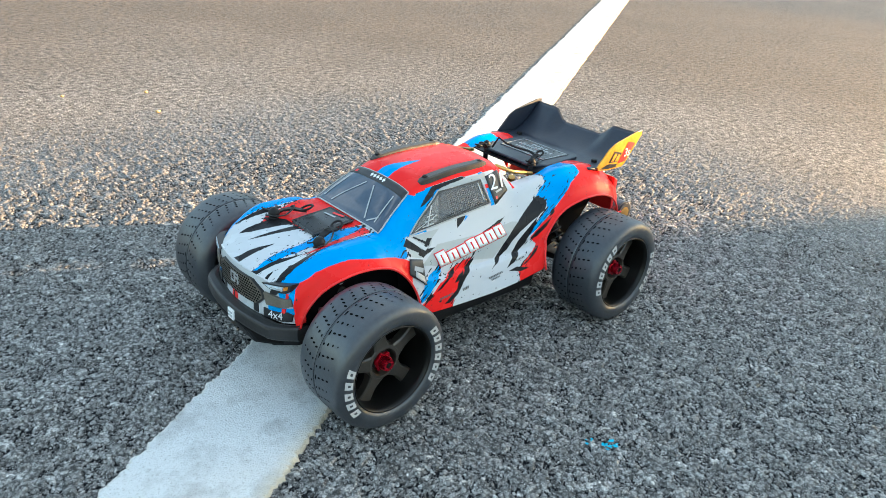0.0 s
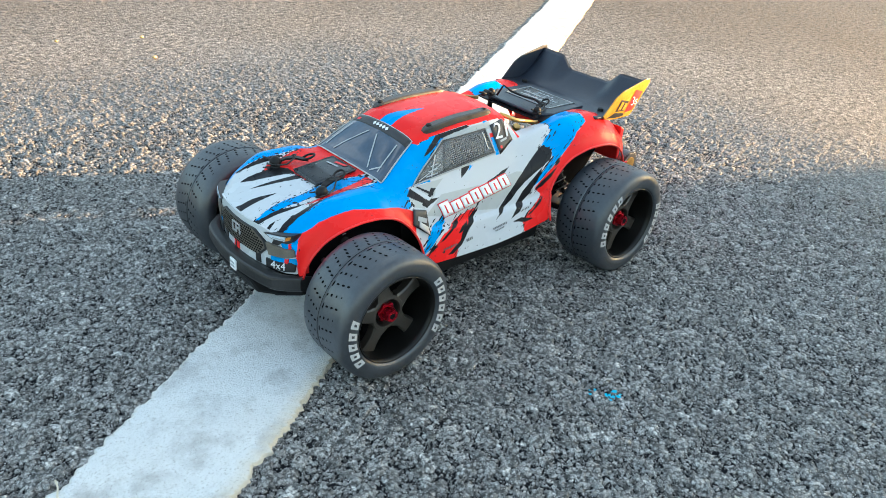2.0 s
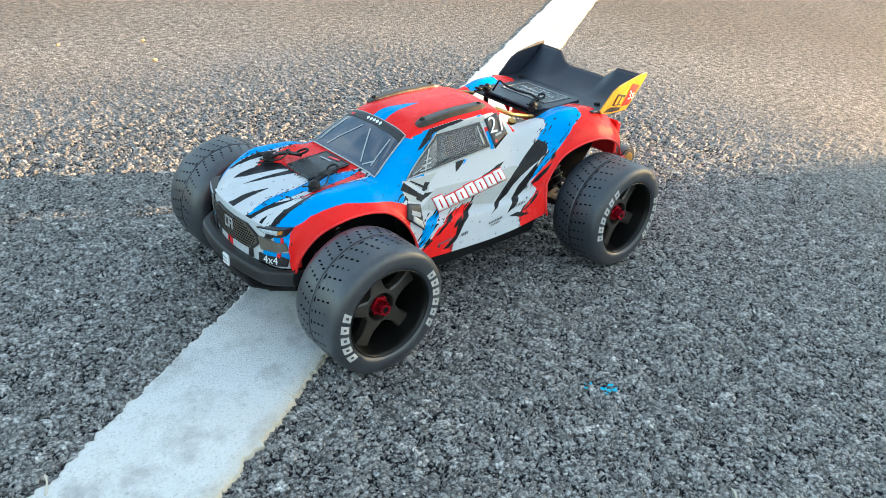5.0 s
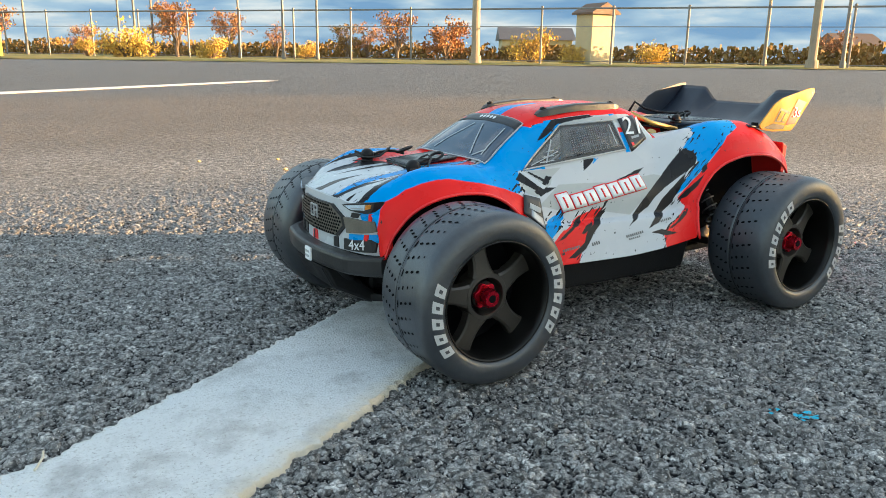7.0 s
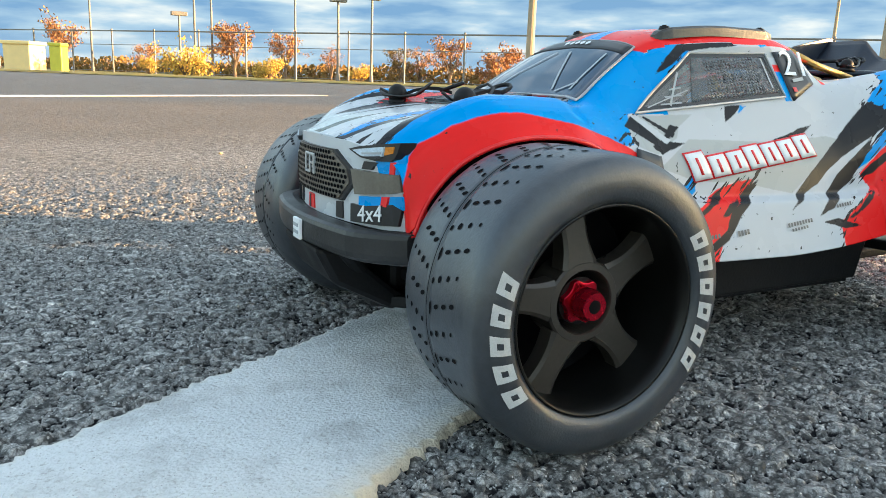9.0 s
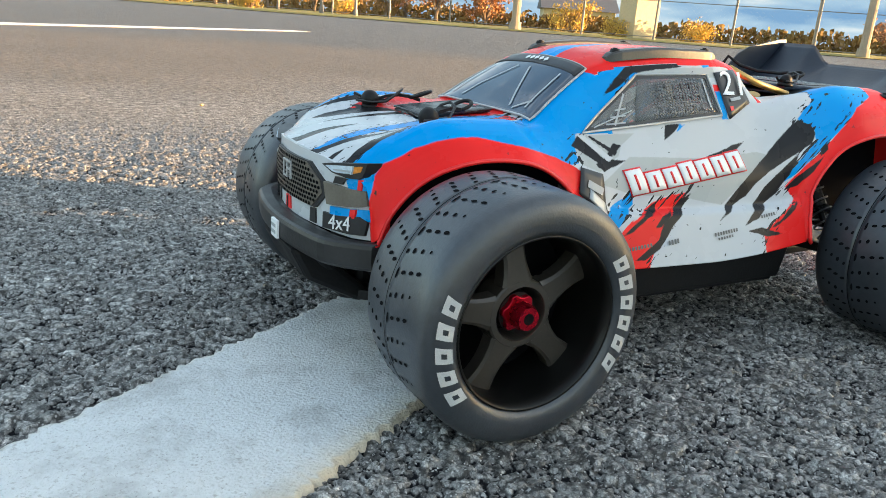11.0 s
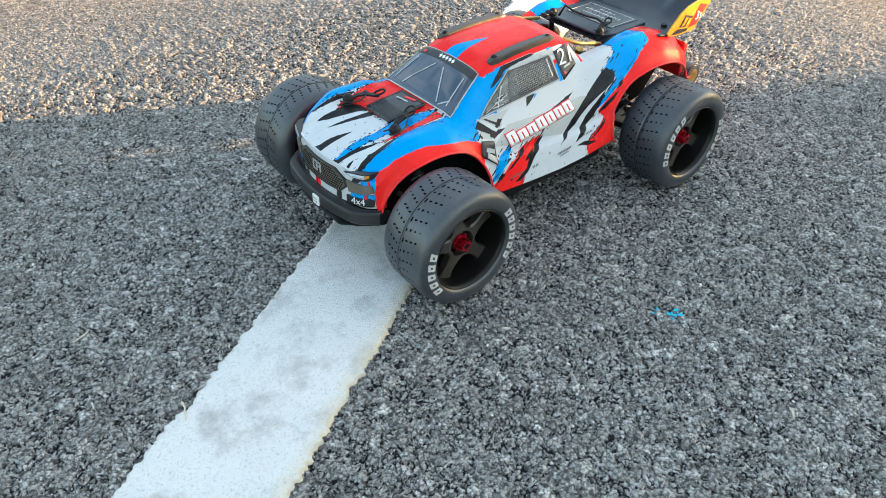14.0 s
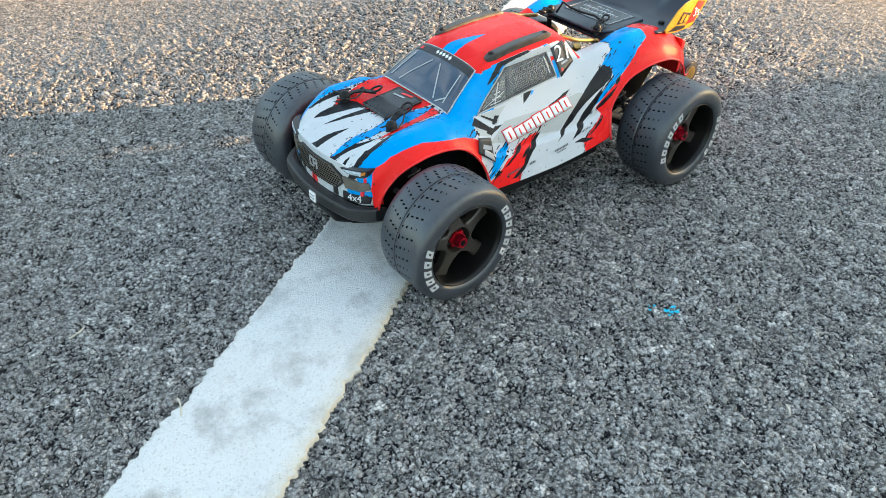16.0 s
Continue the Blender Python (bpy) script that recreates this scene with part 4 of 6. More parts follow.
FLANK = [(0.066, 0.101), (0.07, 0.115), (0.075, 0.1275), (0.0765, 0.1265), (0.076, 0.119), (0.077, 0.113), (0.0785, 0.1075), (0.08, 0.106), (0.081, 0.106), (0.0815, 0.107), (0.082, 0.109), (0.0835, 0.115), (0.086, 0.128), (0.0875, 0.143), (0.088, 0.145), (0.0875, 0.137), (0.083, 0.126)]
LEDGE = [(0.0685, 0.09), (0.075, 0.092), (0.083, 0.105), (0.084, 0.108), (0.084, 0.1), (0.085, 0.092), (0.0875, 0.086), (0.089, 0.084), (0.0905, 0.0835), (0.0915, 0.0835), (0.092, 0.0835), (0.0925, 0.085), (0.093, 0.095), (0.0945, 0.122), (0.0955, 0.126), (0.094, 0.12), (0.089, 0.112)]
SILL = [(0.07, 0.074), (0.076, 0.074), (0.085, 0.06), (0.087, 0.058), (0.09, 0.057), (0.092, 0.056), (0.096, 0.056), (0.098, 0.056), (0.1005, 0.056), (0.1015, 0.0575), (0.102, 0.0595), (0.102, 0.062), (0.101, 0.066), (0.098, 0.068), (0.096, 0.068), (0.094, 0.08), (0.089, 0.095)]
SX = np.array(STATION_X)[::-1]


def smooth_curve(vals):
    """Monotone-ish cubic through the stations' values; returns a function of x."""
    y = np.array(vals)[::-1]
    d = np.diff(y) / np.diff(SX)
    t = np.zeros(len(y))
    for i in range(1, len(y) - 1):
        t[i] = 0 if d[i - 1] * d[i] <= 0 else 2 * d[i - 1] * d[i] / (d[i - 1] + d[i])
    t[0], t[-1] = d[0], d[-1]

    def f(x):
        x = min(max(x, SX[0]), SX[-1])
        i = min(int(np.searchsorted(SX, x, side="right")) - 1, len(SX) - 2)
        h = SX[i + 1] - SX[i]
        u = (x - SX[i]) / h
        return (2 * u**3 - 3 * u**2 + 1) * y[i] + (u**3 - 2 * u**2 + u) * h * t[i] + (3 * u**2 - 2 * u**3) * y[i + 1] + (u**3 - u**2) * h * t[i + 1]
    return f


ZC = smooth_curve(MIDDLE_Z)
CY = [smooth_curve([p[0] for p in line]) for line in (ROOF_EDGE, BELT, FLANK, LEDGE, SILL)]
CZ = [smooth_curve([p[1] for p in line]) for line in (ROOF_EDGE, BELT, FLANK, LEDGE, SILL)]


def bez(a, b, c, n):
    return [((1 - u) ** 2 * a[0] + 2 * u * (1 - u) * b[0] + u * u * c[0], (1 - u) ** 2 * a[1] + 2 * u * (1 - u) * b[1] + u * u * c[1]) for u in np.linspace(0, 1, n)]


def polyround(pts, r=0.3, n=5, crisp=0, tight=0.1):
    """A polyline with its inner corners rounded off, the last few more tightly."""
    out = [pts[0]]
    wide = r
    for i, (a, b, c) in enumerate(zip(pts, pts[1:], pts[2:])):
        r = tight if i >= len(pts) - 2 - crisp else wide
        p = (b[0] + (a[0] - b[0]) * r, b[1] + (a[1] - b[1]) * r)
        q = (b[0] + (c[0] - b[0]) * r, b[1] + (c[1] - b[1]) * r)
        out += bez(p, b, q, n)
    return out + [pts[-1]]


def section(x):
    """The half section at x: from the middle to the belt, and from the belt to the sill."""
    p = [(0.0, ZC(x))] + [(CY[k](x), CZ[k](x)) for k in range(5)]
    a, b = p[4]
    fade = min(1.0, max(0.0, (0.09 - x) / 0.03), max(0.0, (x + 0.105) / 0.03))
    ledge = [(a - 0.0052 * fade, b + 0.0030)] if fade > 0 else []
    full = polyround([(0.0, p[0][1]), (p[1][0] * 0.6, p[0][1] * 0.75 + p[1][1] * 0.25)] + p[1:4] + ledge + p[4:], 0.34, 5, 2 if ledge else 0, 0.34 - 0.26 * fade)
    return np.array(full)


def arch(x, c, w, base, h, e=2.3):
    t = abs(x - c) / w
    return base + h * (1 - t**e) ** (1 / e) if t < 1 else 0.0


def sill_z(x):
    z = CZ[4](x)
    x = x + bow(x, 0.073)
    return max(z, arch(x, 0.1470, 0.0615, 0.052, 0.0650), arch(x, -0.1550, 0.0730, 0.052, 0.0785))


def bow(x, y):
    """The nose is swept back towards its corners."""
    w = min(1.0, max(0.0, (x - 0.13) / 0.09))
    return -3.6 * y * y * w * w


def cut(line, z):
    """The section down to height z."""
    out = []
    for a, b in zip(line, line[1:]):
        out.append(a)
        if a[1] >= z > b[1] and a[0] > 0.055:
            u = (a[1] - z) / (a[1] - b[1])
            out.append(a + (b - a) * u)
            return np.array(out)
    out.append(line[-1])
    return np.array(out)


def along(line, n):
    d = np.concatenate([[0], np.cumsum(np.hypot(*np.diff(line, axis=0).T))])
    s = np.linspace(0, d[-1], n)
    return np.stack([np.interp(s, d, line[:, 0]), np.interp(s, d, line[:, 1])], -1)


def top_z(x, y):
    """Height of the shell's upper side at (x, y)."""
    y = abs(y)
    x = x - bow(x, y)
    s = section(x)
    k = int(np.argmax(s[:, 0] >= y)) if (s[:, 0] >= y).any() else len(s) - 1
    a, b = s[max(k - 1, 0)], s[k]
    return a[1] if b[0] == a[0] else a[1] + (b[1] - a[1]) * (y - a[0]) / (b[0] - a[0])


def side_y(x, z):
    """Half-width of the shell's flank at (x, z)."""
    s = section(x)[::-1]
    return float(np.interp(z, s[:, 1], s[:, 0]))


def inside(px, py, poly):
    """Signed distance to an outline, positive inside, for arrays of points."""
    d = np.full(px.shape, 9.0)
    s = np.zeros(px.shape, dtype=bool)
    n = len(poly)
    for i in range(n):
        (ax, ay), (bx, by) = poly[i], poly[(i + 1) % n]
        ex, ey = bx - ax, by - ay
        t = np.clip(((px - ax) * ex + (py - ay) * ey) / (ex * ex + ey * ey), 0, 1)
        d = np.minimum(d, np.hypot(px - ax - t * ex, py - ay - t * ey))
        if ey != 0:
            s ^= ((ay > py) != (by > py)) & (px < ex * (py - ay) / ey + ax)
    return np.where(s, d, -d)


# painted shapes
PAINT_KEYS = ("paint_grey", "paint_blue", "paint_red", "paint_black", "paint_white", "paint_plain_red", "paint_plain_blue")
SHAPES = {zone: {k: [] for k in PAINT_KEYS} for zone in ("flank", "upper", "pillar")}


def paint(where, key, outline, both=False):
    SHAPES[where]["paint_" + key].append(outline)
    if both:
        SHAPES[where]["paint_" + key].append([(x, -y) for x, y in outline])


# rear slashes on the doors
paint("flank", "black", [(-0.0871, 0.1374), (-0.0729, 0.1287), (-0.0560, 0.1156), (-0.0448, 0.1075), (-0.0328, 0.0986), (-0.0214, 0.0890), (-0.0091, 0.0787), (-0.0245, 0.0860), (-0.0365, 0.0915), (-0.0479, 0.1002), (-0.0590, 0.1065), (-0.0787, 0.1164), (-0.0932, 0.1240), (-0.0967, 0.1300), (-0.0954, 0.1345)])
paint("flank", "black", [(-0.0826, 0.1178), (-0.0679, 0.1073), (-0.0532, 0.0965), (-0.0460, 0.0893), (-0.0402, 0.0843), (-0.0302, 0.0752), (-0.0428, 0.0789), (-0.0518, 0.0858), (-0.0627, 0.0920), (-0.0746, 0.1037)])
paint("flank", "black", [(-0.0407, 0.1233), (-0.0308, 0.1216), (-0.0184, 0.1179), (-0.0038, 0.1142), (-0.0220, 0.1146), (-0.0339, 0.1193)])
paint("flank", "black", [(-0.1012, 0.1166), (-0.0906, 0.1088), (-0.0785, 0.1013), (-0.0704, 0.0941), (-0.0812, 0.0968), (-0.0926, 0.1056)])
paint("flank", "black", [(-0.0797, 0.0877), (-0.0703, 0.0830), (-0.0613, 0.0767), (-0.0496, 0.0723), (-0.0569, 0.0735), (-0.0677, 0.0779), (-0.0758, 0.0829)])
paint("flank", "black", [(-0.0440, 0.0735), (-0.0326, 0.0720), (-0.0481, 0.0680), (-0.0620, 0.0690)])
# small grey ellipse for a reflection on the slash, put into the paint
paint("flank", "grey", [(-0.0830, 0.1290), (-0.0890, 0.1275), (-0.0905, 0.1245), (-0.0840, 0.1240), (-0.0795, 0.1262)])
paint("flank", "blue", [(-0.0865, 0.1375), (-0.1035, 0.1500), (-0.1000, 0.1700), (-0.1550, 0.1700), (-0.1528, 0.1537), (-0.1323, 0.1468), (-0.1171, 0.1339), (-0.1007, 0.1204), (-0.0906, 0.1128), (-0.0784, 0.1030), (-0.0640, 0.0965), (-0.0680, 0.1002), (-0.0782, 0.1100), (-0.0957, 0.1247), (-0.0970, 0.1326)])
paint("flank", "plain_red", [(-0.1550, 0.1700), (-0.1528, 0.1537), (-0.1323, 0.1468), (-0.1171, 0.1339), (-0.1040, 0.1230), (-0.1048, 0.0500), (-0.2400, 0.0500), (-0.2400, 0.1700)])
paint("flank", "red", [(-0.1040, 0.1230), (-0.0906, 0.1128), (-0.0784, 0.1030), (-0.0714, 0.0964), (-0.0787, 0.0889), (-0.0626, 0.0799), (-0.0451, 0.0709), (-0.0460, 0.0500), (-0.1100, 0.0500), (-0.1100, 0.1200)])
# streaks behind the front wheels
paint("flank", "blue", [(0.0538, 0.0980), (0.0607, 0.0936), (0.0715, 0.0893), (0.0779, 0.0830), (0.0810, 0.0750), (0.0867, 0.0700), (0.0827, 0.0670), (0.0723, 0.0744), (0.0627, 0.0829), (0.0535, 0.0900)])
paint("flank", "red", [(0.0107, 0.0953), (0.0216, 0.0947), (0.0372, 0.0913), (0.0471, 0.0862), (0.0588, 0.0811), (0.0728, 0.0708), (0.0860, 0.0640), (0.0880, 0.0500), (0.0500, 0.0500), (0.0437, 0.0646), (0.0335, 0.0750), (0.0223, 0.0852)])
paint("flank", "black", [(0.0090, 0.0949), (0.0173, 0.0917), (0.0248, 0.0855), (0.0346, 0.0798), (0.0407, 0.0685), (0.0490, 0.0613), (0.0387, 0.0661), (0.0275, 0.0781), (0.0170, 0.0861)])
paint("flank", "black", [(0.0372, 0.0908), (0.0447, 0.0861), (0.0541, 0.0809), (0.0669, 0.0731), (0.0572, 0.0762), (0.0467, 0.0827), (0.0370, 0.0863)])
paint("flank", "black", [(0.0264, 0.0858), (0.0355, 0.0836), (0.0408, 0.0776), (0.0367, 0.0776), (0.0302, 0.0824)])
paint("flank", "black", [(0.0363, 0.0729), (0.0470, 0.0663), (0.0573, 0.0606), (0.0504, 0.0602), (0.0400, 0.0655)])
paint("flank", "grey", [(0.0762, 0.1018), (0.0523, 0.1155), (-0.0106, 0.1140), (-0.0496, 0.1174), (-0.0590, 0.1156), (-0.0160, 0.0869), (0.0203, 0.0933), (0.0528, 0.0949)])
paint("flank", "grey", [(0.0900, 0.1262), (0.0895, 0.1130), (0.0760, 0.1080), (0.0600, 0.1160), (0.0560, 0.1213), (0.0442, 0.1279), (0.0800, 0.1262)])
paint("flank", "black", [(0.0613, 0.1222), (0.0761, 0.1113), (0.0711, 0.1118), (0.0561, 0.1213)])
# torn slashes at the foot of the windscreen pillars
paint("flank", "black", [(0.0915, 0.1215), (0.0850, 0.1262), (0.0690, 0.1130), (0.0745, 0.1118)])
paint("flank", "white", [(0.0845, 0.1262), (0.0805, 0.1264), (0.0645, 0.1150), (0.0685, 0.1132)])
paint("flank", "black", [(0.0790, 0.1264), (0.0765, 0.1264), (0.0605, 0.1180), (0.0630, 0.1162)])
# front wings, pillars and the trim over the side windows
paint("flank", "blue", [(0.235, 0.15), (0.235, 0.07), (0.20, 0.07), (0.20, 0.10), (0.100, 0.112), (0.0905, 0.1130), (0.0895, 0.1200), (0.0860, 0.1265), (0.058, 0.1430), (0.036, 0.1570), (0.030, 0.1640), (0.046, 0.1690), (0.05, 0.185), (0.12, 0.185)])
paint("flank", "black", [(0.0780, 0.1120), (0.0730, 0.1080), (0.0560, 0.1135), (0.0720, 0.1150)])
paint("flank", "black", [(0.0202, 0.1323), (0.0148, 0.1329), (0.0087, 0.1328), (0.014, 0.1284), (0.0233, 0.1242)])
paint("flank", "plain_blue", [(0.0087, 0.1328), (0.0041, 0.1329), (0.0087, 0.1303), (0.0126, 0.1287)])
paint("flank", "grey", [(0.060, 0.150), (0.040, 0.163), (-0.030, 0.166), (-0.030, 0.160), (0.030, 0.158)])
paint("flank", "plain_red", [(0.049, 0.1668), (0.044, 0.1740), (-0.050, 0.1760), (-0.050, 0.1735), (0.020, 0.1712)])
paint("flank", "plain_red", [(-0.016, 0.1665), (-0.032, 0.1715), (-0.026, 0.1722), (-0.010, 0.1685)])
paint("flank", "plain_blue", [(0.050, 0.1670), (0.0236, 0.1708), (-0.0142, 0.1728), (-0.0278, 0.1735), (-0.0117, 0.1690), (0.0116, 0.1684), (0.0335, 0.1668)])
paint("flank", "black", [(0.0620, 0.1465), (0.0500, 0.1570), (0.0400, 0.1640), (0.0135, 0.1675), (-0.0150, 0.1690), (-0.0020, 0.1651), (0.0196, 0.1628), (0.0360, 0.1603), (0.0480, 0.1530)])
paint("flank", "plain_blue", [(-0.022, 0.1655), (-0.045, 0.1690), (-0.050, 0.175), (-0.010, 0.175)])
paint("flank", "plain_blue", [(-0.0265, 0.152), (-0.0310, 0.152), (-0.0320, 0.136), (-0.0270, 0.136)])
paint("flank", "plain_red", [(-0.0255, 0.156), (-0.0305, 0.156), (-0.0310, 0.148), (-0.0260, 0.148)])
paint("flank", "plain_red", [(0.2125, 0.060), (0.2110, 0.090), (0.2090, 0.098), (0.2058, 0.1072), (0.2018, 0.1129), (0.1935, 0.1172), (0.1872, 0.1212), (0.1763, 0.1252), (0.1662, 0.1272), (0.1553, 0.1275), (0.1430, 0.1252), (0.1300, 0.1230), (0.1183, 0.1200), (0.1056, 0.1162), (0.0949, 0.1120), (0.0880, 0.1080), (0.0885, 0.104), (0.100, 0.05)])
paint("flank", "plain_red", [(-0.0485, 0.170), (-0.0530, 0.170), (-0.0540, 0.145), (-0.0490, 0.145)])
# bonnet spikes
paint("upper", "black", [(0.1977, -0.0560), (0.1907, -0.0548), (0.1755, -0.0537), (0.1607, -0.0522), (0.1484, -0.0500), (0.1594, -0.0472), (0.1726, -0.0478), (0.1868, -0.0504), (0.1990, -0.0535)])
paint("upper", "black", [(0.2040, -0.0394), (0.1955, -0.0404), (0.1808, -0.0390), (0.1743, -0.0385), (0.1756, -0.0435), (0.1651, -0.0389), (0.1586, -0.0283), (0.1586, -0.0151), (0.1684, -0.0206), (0.1823, -0.0265), (0.1943, -0.0319)])
paint("upper", "black", [(0.2210, -0.0270), (0.2123, -0.0245), (0.2032, -0.0215), (0.1876, -0.0184), (0.1723, -0.0148), (0.1591, -0.0111), (0.1583, -0.0026), (0.1691, -0.0063), (0.1813, -0.0113), (0.1936, -0.0160), (0.2050, -0.0221), (0.2141, -0.0250)])
paint("upper", "black", [(0.2250, -0.0089), (0.2205, -0.0064), (0.2133, -0.0057), (0.2029, -0.0018), (0.1890, 0.0047), (0.1982, 0.0043), (0.2105, 0.0032), (0.2183, 0.0020), (0.2250, 0.0017)])
paint("upper", "black", [(0.2260, 0.0196), (0.2207, 0.0250), (0.2110, 0.0265), (0.2019, 0.0288), (0.1907, 0.0342), (0.1805, 0.0405), (0.1895, 0.0387), (0.1983, 0.0359), (0.2083, 0.0319), (0.2172, 0.0293), (0.2260, 0.0293)])
paint("upper", "black", [(0.2260, 0.0391), (0.2170, 0.0367), (0.2095, 0.0377), (0.2155, 0.0391), (0.2250, 0.0431)])
paint("upper", "black", [(0.2180, 0.0476), (0.2099, 0.0464), (0.2015, 0.0467), (0.1940, 0.0482), (0.1815, 0.0486), (0.1660, 0.0510), (0.1809, 0.0538), (0.1939, 0.0540), (0.2041, 0.0534), (0.2090, 0.0512), (0.2180, 0.0517)])
paint("upper", "blue", [(0.2260, 0.0231), (0.2138, 0.0211), (0.2000, 0.0197), (0.1877, 0.0206), (0.1761, 0.0227), (0.1612, 0.0204), (0.1400, 0.0200), (0.1120, 0.0300), (0.1120, 0.0420), (0.1500, 0.0440), (0.1740, 0.0330), (0.1853, 0.0327), (0.1941, 0.0298), (0.2041, 0.0289), (0.2135, 0.0270), (0.2214, 0.0261)])
paint("upper", "blue", [(0.2220, 0.0500), (0.2090, 0.0500), (0.1939, 0.0520), (0.1677, 0.0495), (0.1522, 0.0480), (0.1300, 0.0490), (0.1050, 0.0470), (0.1000, 0.085), (0.225, 0.085)])
paint("upper", "blue", [(0.2250, -0.0560), (0.2011, -0.0560), (0.1880, -0.0550), (0.1613, -0.0520), (0.1380, -0.0535), (0.1050, -0.0500), (0.1000, -0.085), (0.225, -0.085)])
paint("upper", "red", [(0.1847, 0.0410), (0.1709, 0.0420), (0.1553, 0.0390), (0.1239, 0.0360), (0.1120, 0.0330), (0.1120, 0.0450), (0.1300, 0.0465), (0.1508, 0.0475), (0.1668, 0.0502), (0.1785, 0.0465)])
paint("upper", "red", [(0.1860, -0.0345), (0.1720, -0.0440), (0.1553, -0.0470), (0.1380, -0.0520), (0.1060, -0.0560), (0.106, 0.030), (0.140, 0.020), (0.1580, 0.008), (0.1600, -0.010), (0.1589, -0.0179), (0.1685, -0.0300)])
# roof and tail
paint("upper", "black", [(-0.100, -0.052), (-0.100, 0.052), (-0.118, 0.050), (-0.150, 0.046), (-0.150, -0.046), (-0.118, -0.050)])
paint("pillar", "plain_blue", [(0.112, 0.0525), (0.0675, 0.0412), (0.060, 0.048), (0.060, 0.075), (0.116, 0.075)], True)
paint("upper", "plain_red", [(-0.064, -0.1), (-0.064, -0.02), (-0.107, -0.02), (-0.107, -0.1)])
paint("upper", "plain_red", [(0.067, -0.060), (0.067, 0.060), (0.04, 0.060), (-0.066, 0.060), (-0.066, -0.060)])
paint("upper", "plain_blue", [(0.070, -0.0118), (0.0562, -0.0116), (0.0189, 0.0035), (0.0475, 0.0054), (0.070, 0.0070)])
paint("upper", "blue", [(-0.105, 0.040), (-0.105, 0.090), (-0.154, 0.090), (-0.154, 0.040)], True)
paint("upper", "plain_red", [(-0.154, -0.1), (-0.24, -0.1), (-0.24, 0.1), (-0.154, 0.1)])


def build_shell():
    xs = np.concatenate([np.linspace(0.226, 0.0745, 190), np.linspace(0.0737, -0.095, 215)[1:], np.linspace(-0.0958, -0.218, 150)[1:]])
    M1, M2 = 60, 120
    half, zone = [], []
    for x in xs:
        s = section(x)
        k = int(np.argmin(np.hypot(s[:, 0] - CY[1](x), s[:, 1] - CZ[1](x))))
        a, b = along(s[: k + 1], M1), cut(s[k:], sill_z(x))
        b = along(b, M2)
        lip = sill_z(x) > CZ[4](x) + 0.003
        row = []
        for i, (y, z) in enumerate(np.concatenate([a, b[1:]])):
            out = 0.0035 * math.exp(-(z - b[-1][1]) / 0.004) if lip and i >= M1 else 0.0
            row.append((x + bow(x, y), y + out, z))
        half.append(row)
    n, k = len(xs), M1 + M2 - 1
    H = np.array(half)
    L = H.copy()
    R = H[:, 1:][:, ::-1].copy()
    R[:, :, 1] *= -1
    V = np.concatenate([R, L], axis=1)
    w = V.shape[1]
    i = np.arange(n - 1)[:, None] * w + np.arange(w - 1)[None]
    quads = np.stack([i, i + 1, i + w + 1, i + w], -1).reshape(-1, 4)
    P = V.reshape(-1, 3)
    col = np.tile(np.concatenate([np.arange(k - 1, 0, -1), np.arange(k)]), n)
    edge = np.repeat([CY[0](x) for x in xs], w)
    cab = np.repeat((xs < 0.108) & (xs > -0.062), w)
    is_top = (col < M1) & ~(cab & (np.abs(P[:, 1]) > edge + 0.0008))
    hollow = (P[:, 0] < -0.066) & (P[:, 0] > -0.112) & (np.abs(P[:, 1]) < 0.050)
    opening = ~is_top & (inside(P[:, 0], P[:, 2], [(0.0800, 0.1285), (-0.0258, 0.1392), (-0.0208, 0.1612), (0.0345, 0.1587)]) > 0)
    drop = hollow[quads].all(1) | opening[quads].all(1)
    ob = make("body_shell", P, [tuple(map(int, q)) for q in quads[~drop]], LIVERY, truck, label="gloss red, blue and white painted shell with torn black slashes")
    me = ob.data
    for key in PAINT_KEYS:
        val = np.full(len(P), -1.0)
        for poly in SHAPES["flank"][key]:
            val = np.where(is_top, val, np.maximum(val, inside(P[:, 0], P[:, 2], poly)))
        for poly in SHAPES["upper"][key]:
            val = np.where(is_top, np.maximum(val, inside(P[:, 0], P[:, 1], poly)), val)
        for poly in SHAPES["pillar"][key]:
            val = np.where((P[:, 0] > 0.05) & (P[:, 2] > 0.1272), np.maximum(val, inside(P[:, 0], P[:, 1], poly)), val)
        val = np.maximum(val, -0.02)
        me.attributes.new(key, "FLOAT", "POINT").data.foreach_set("value", val.astype(np.float32))
    mod = ob.modifiers.new("thickness", "SOLIDIFY")
    mod.thickness, mod.offset = 0.0012, -1
    return ob


shell = build_shell()


def build_arch_lips():
    for c, w, base, h, a0, a1 in ((0.1470, 0.0615, 0.052, 0.0650, -0.97, 0.93), (-0.1550, 0.0730, 0.052, 0.0785, -0.86, 0.97)):
        for sg in (1, -1):
            bm = bmesh.new()
            pts = []
            for u in np.linspace(a0, a1, 60):
                x = c + w * math.sin(u * math.pi / 2)
                xs = x
                for _ in range(6):
                    xs = min(0.226, x - bow(xs, 0.073))
                z = max(CZ[4](xs), arch(x, c, w, base, h))
                y = side_y(xs, z) + 0.0030
                pts.append((x, sg * y, z))
            tube(bm, pts, 0.0012, 6)
            part("arch_lip", bm, RED, truck, "rolled red wheel-arch lip", smooth=True)


def on_side(x, z, off, sg=1):
    return Vector((x + bow(x, side_y(x, z)), sg * (side_y(x, z) + off), z))


def on_top(x, y, off):
    return Vector((x, y, top_z(x, y) + off))


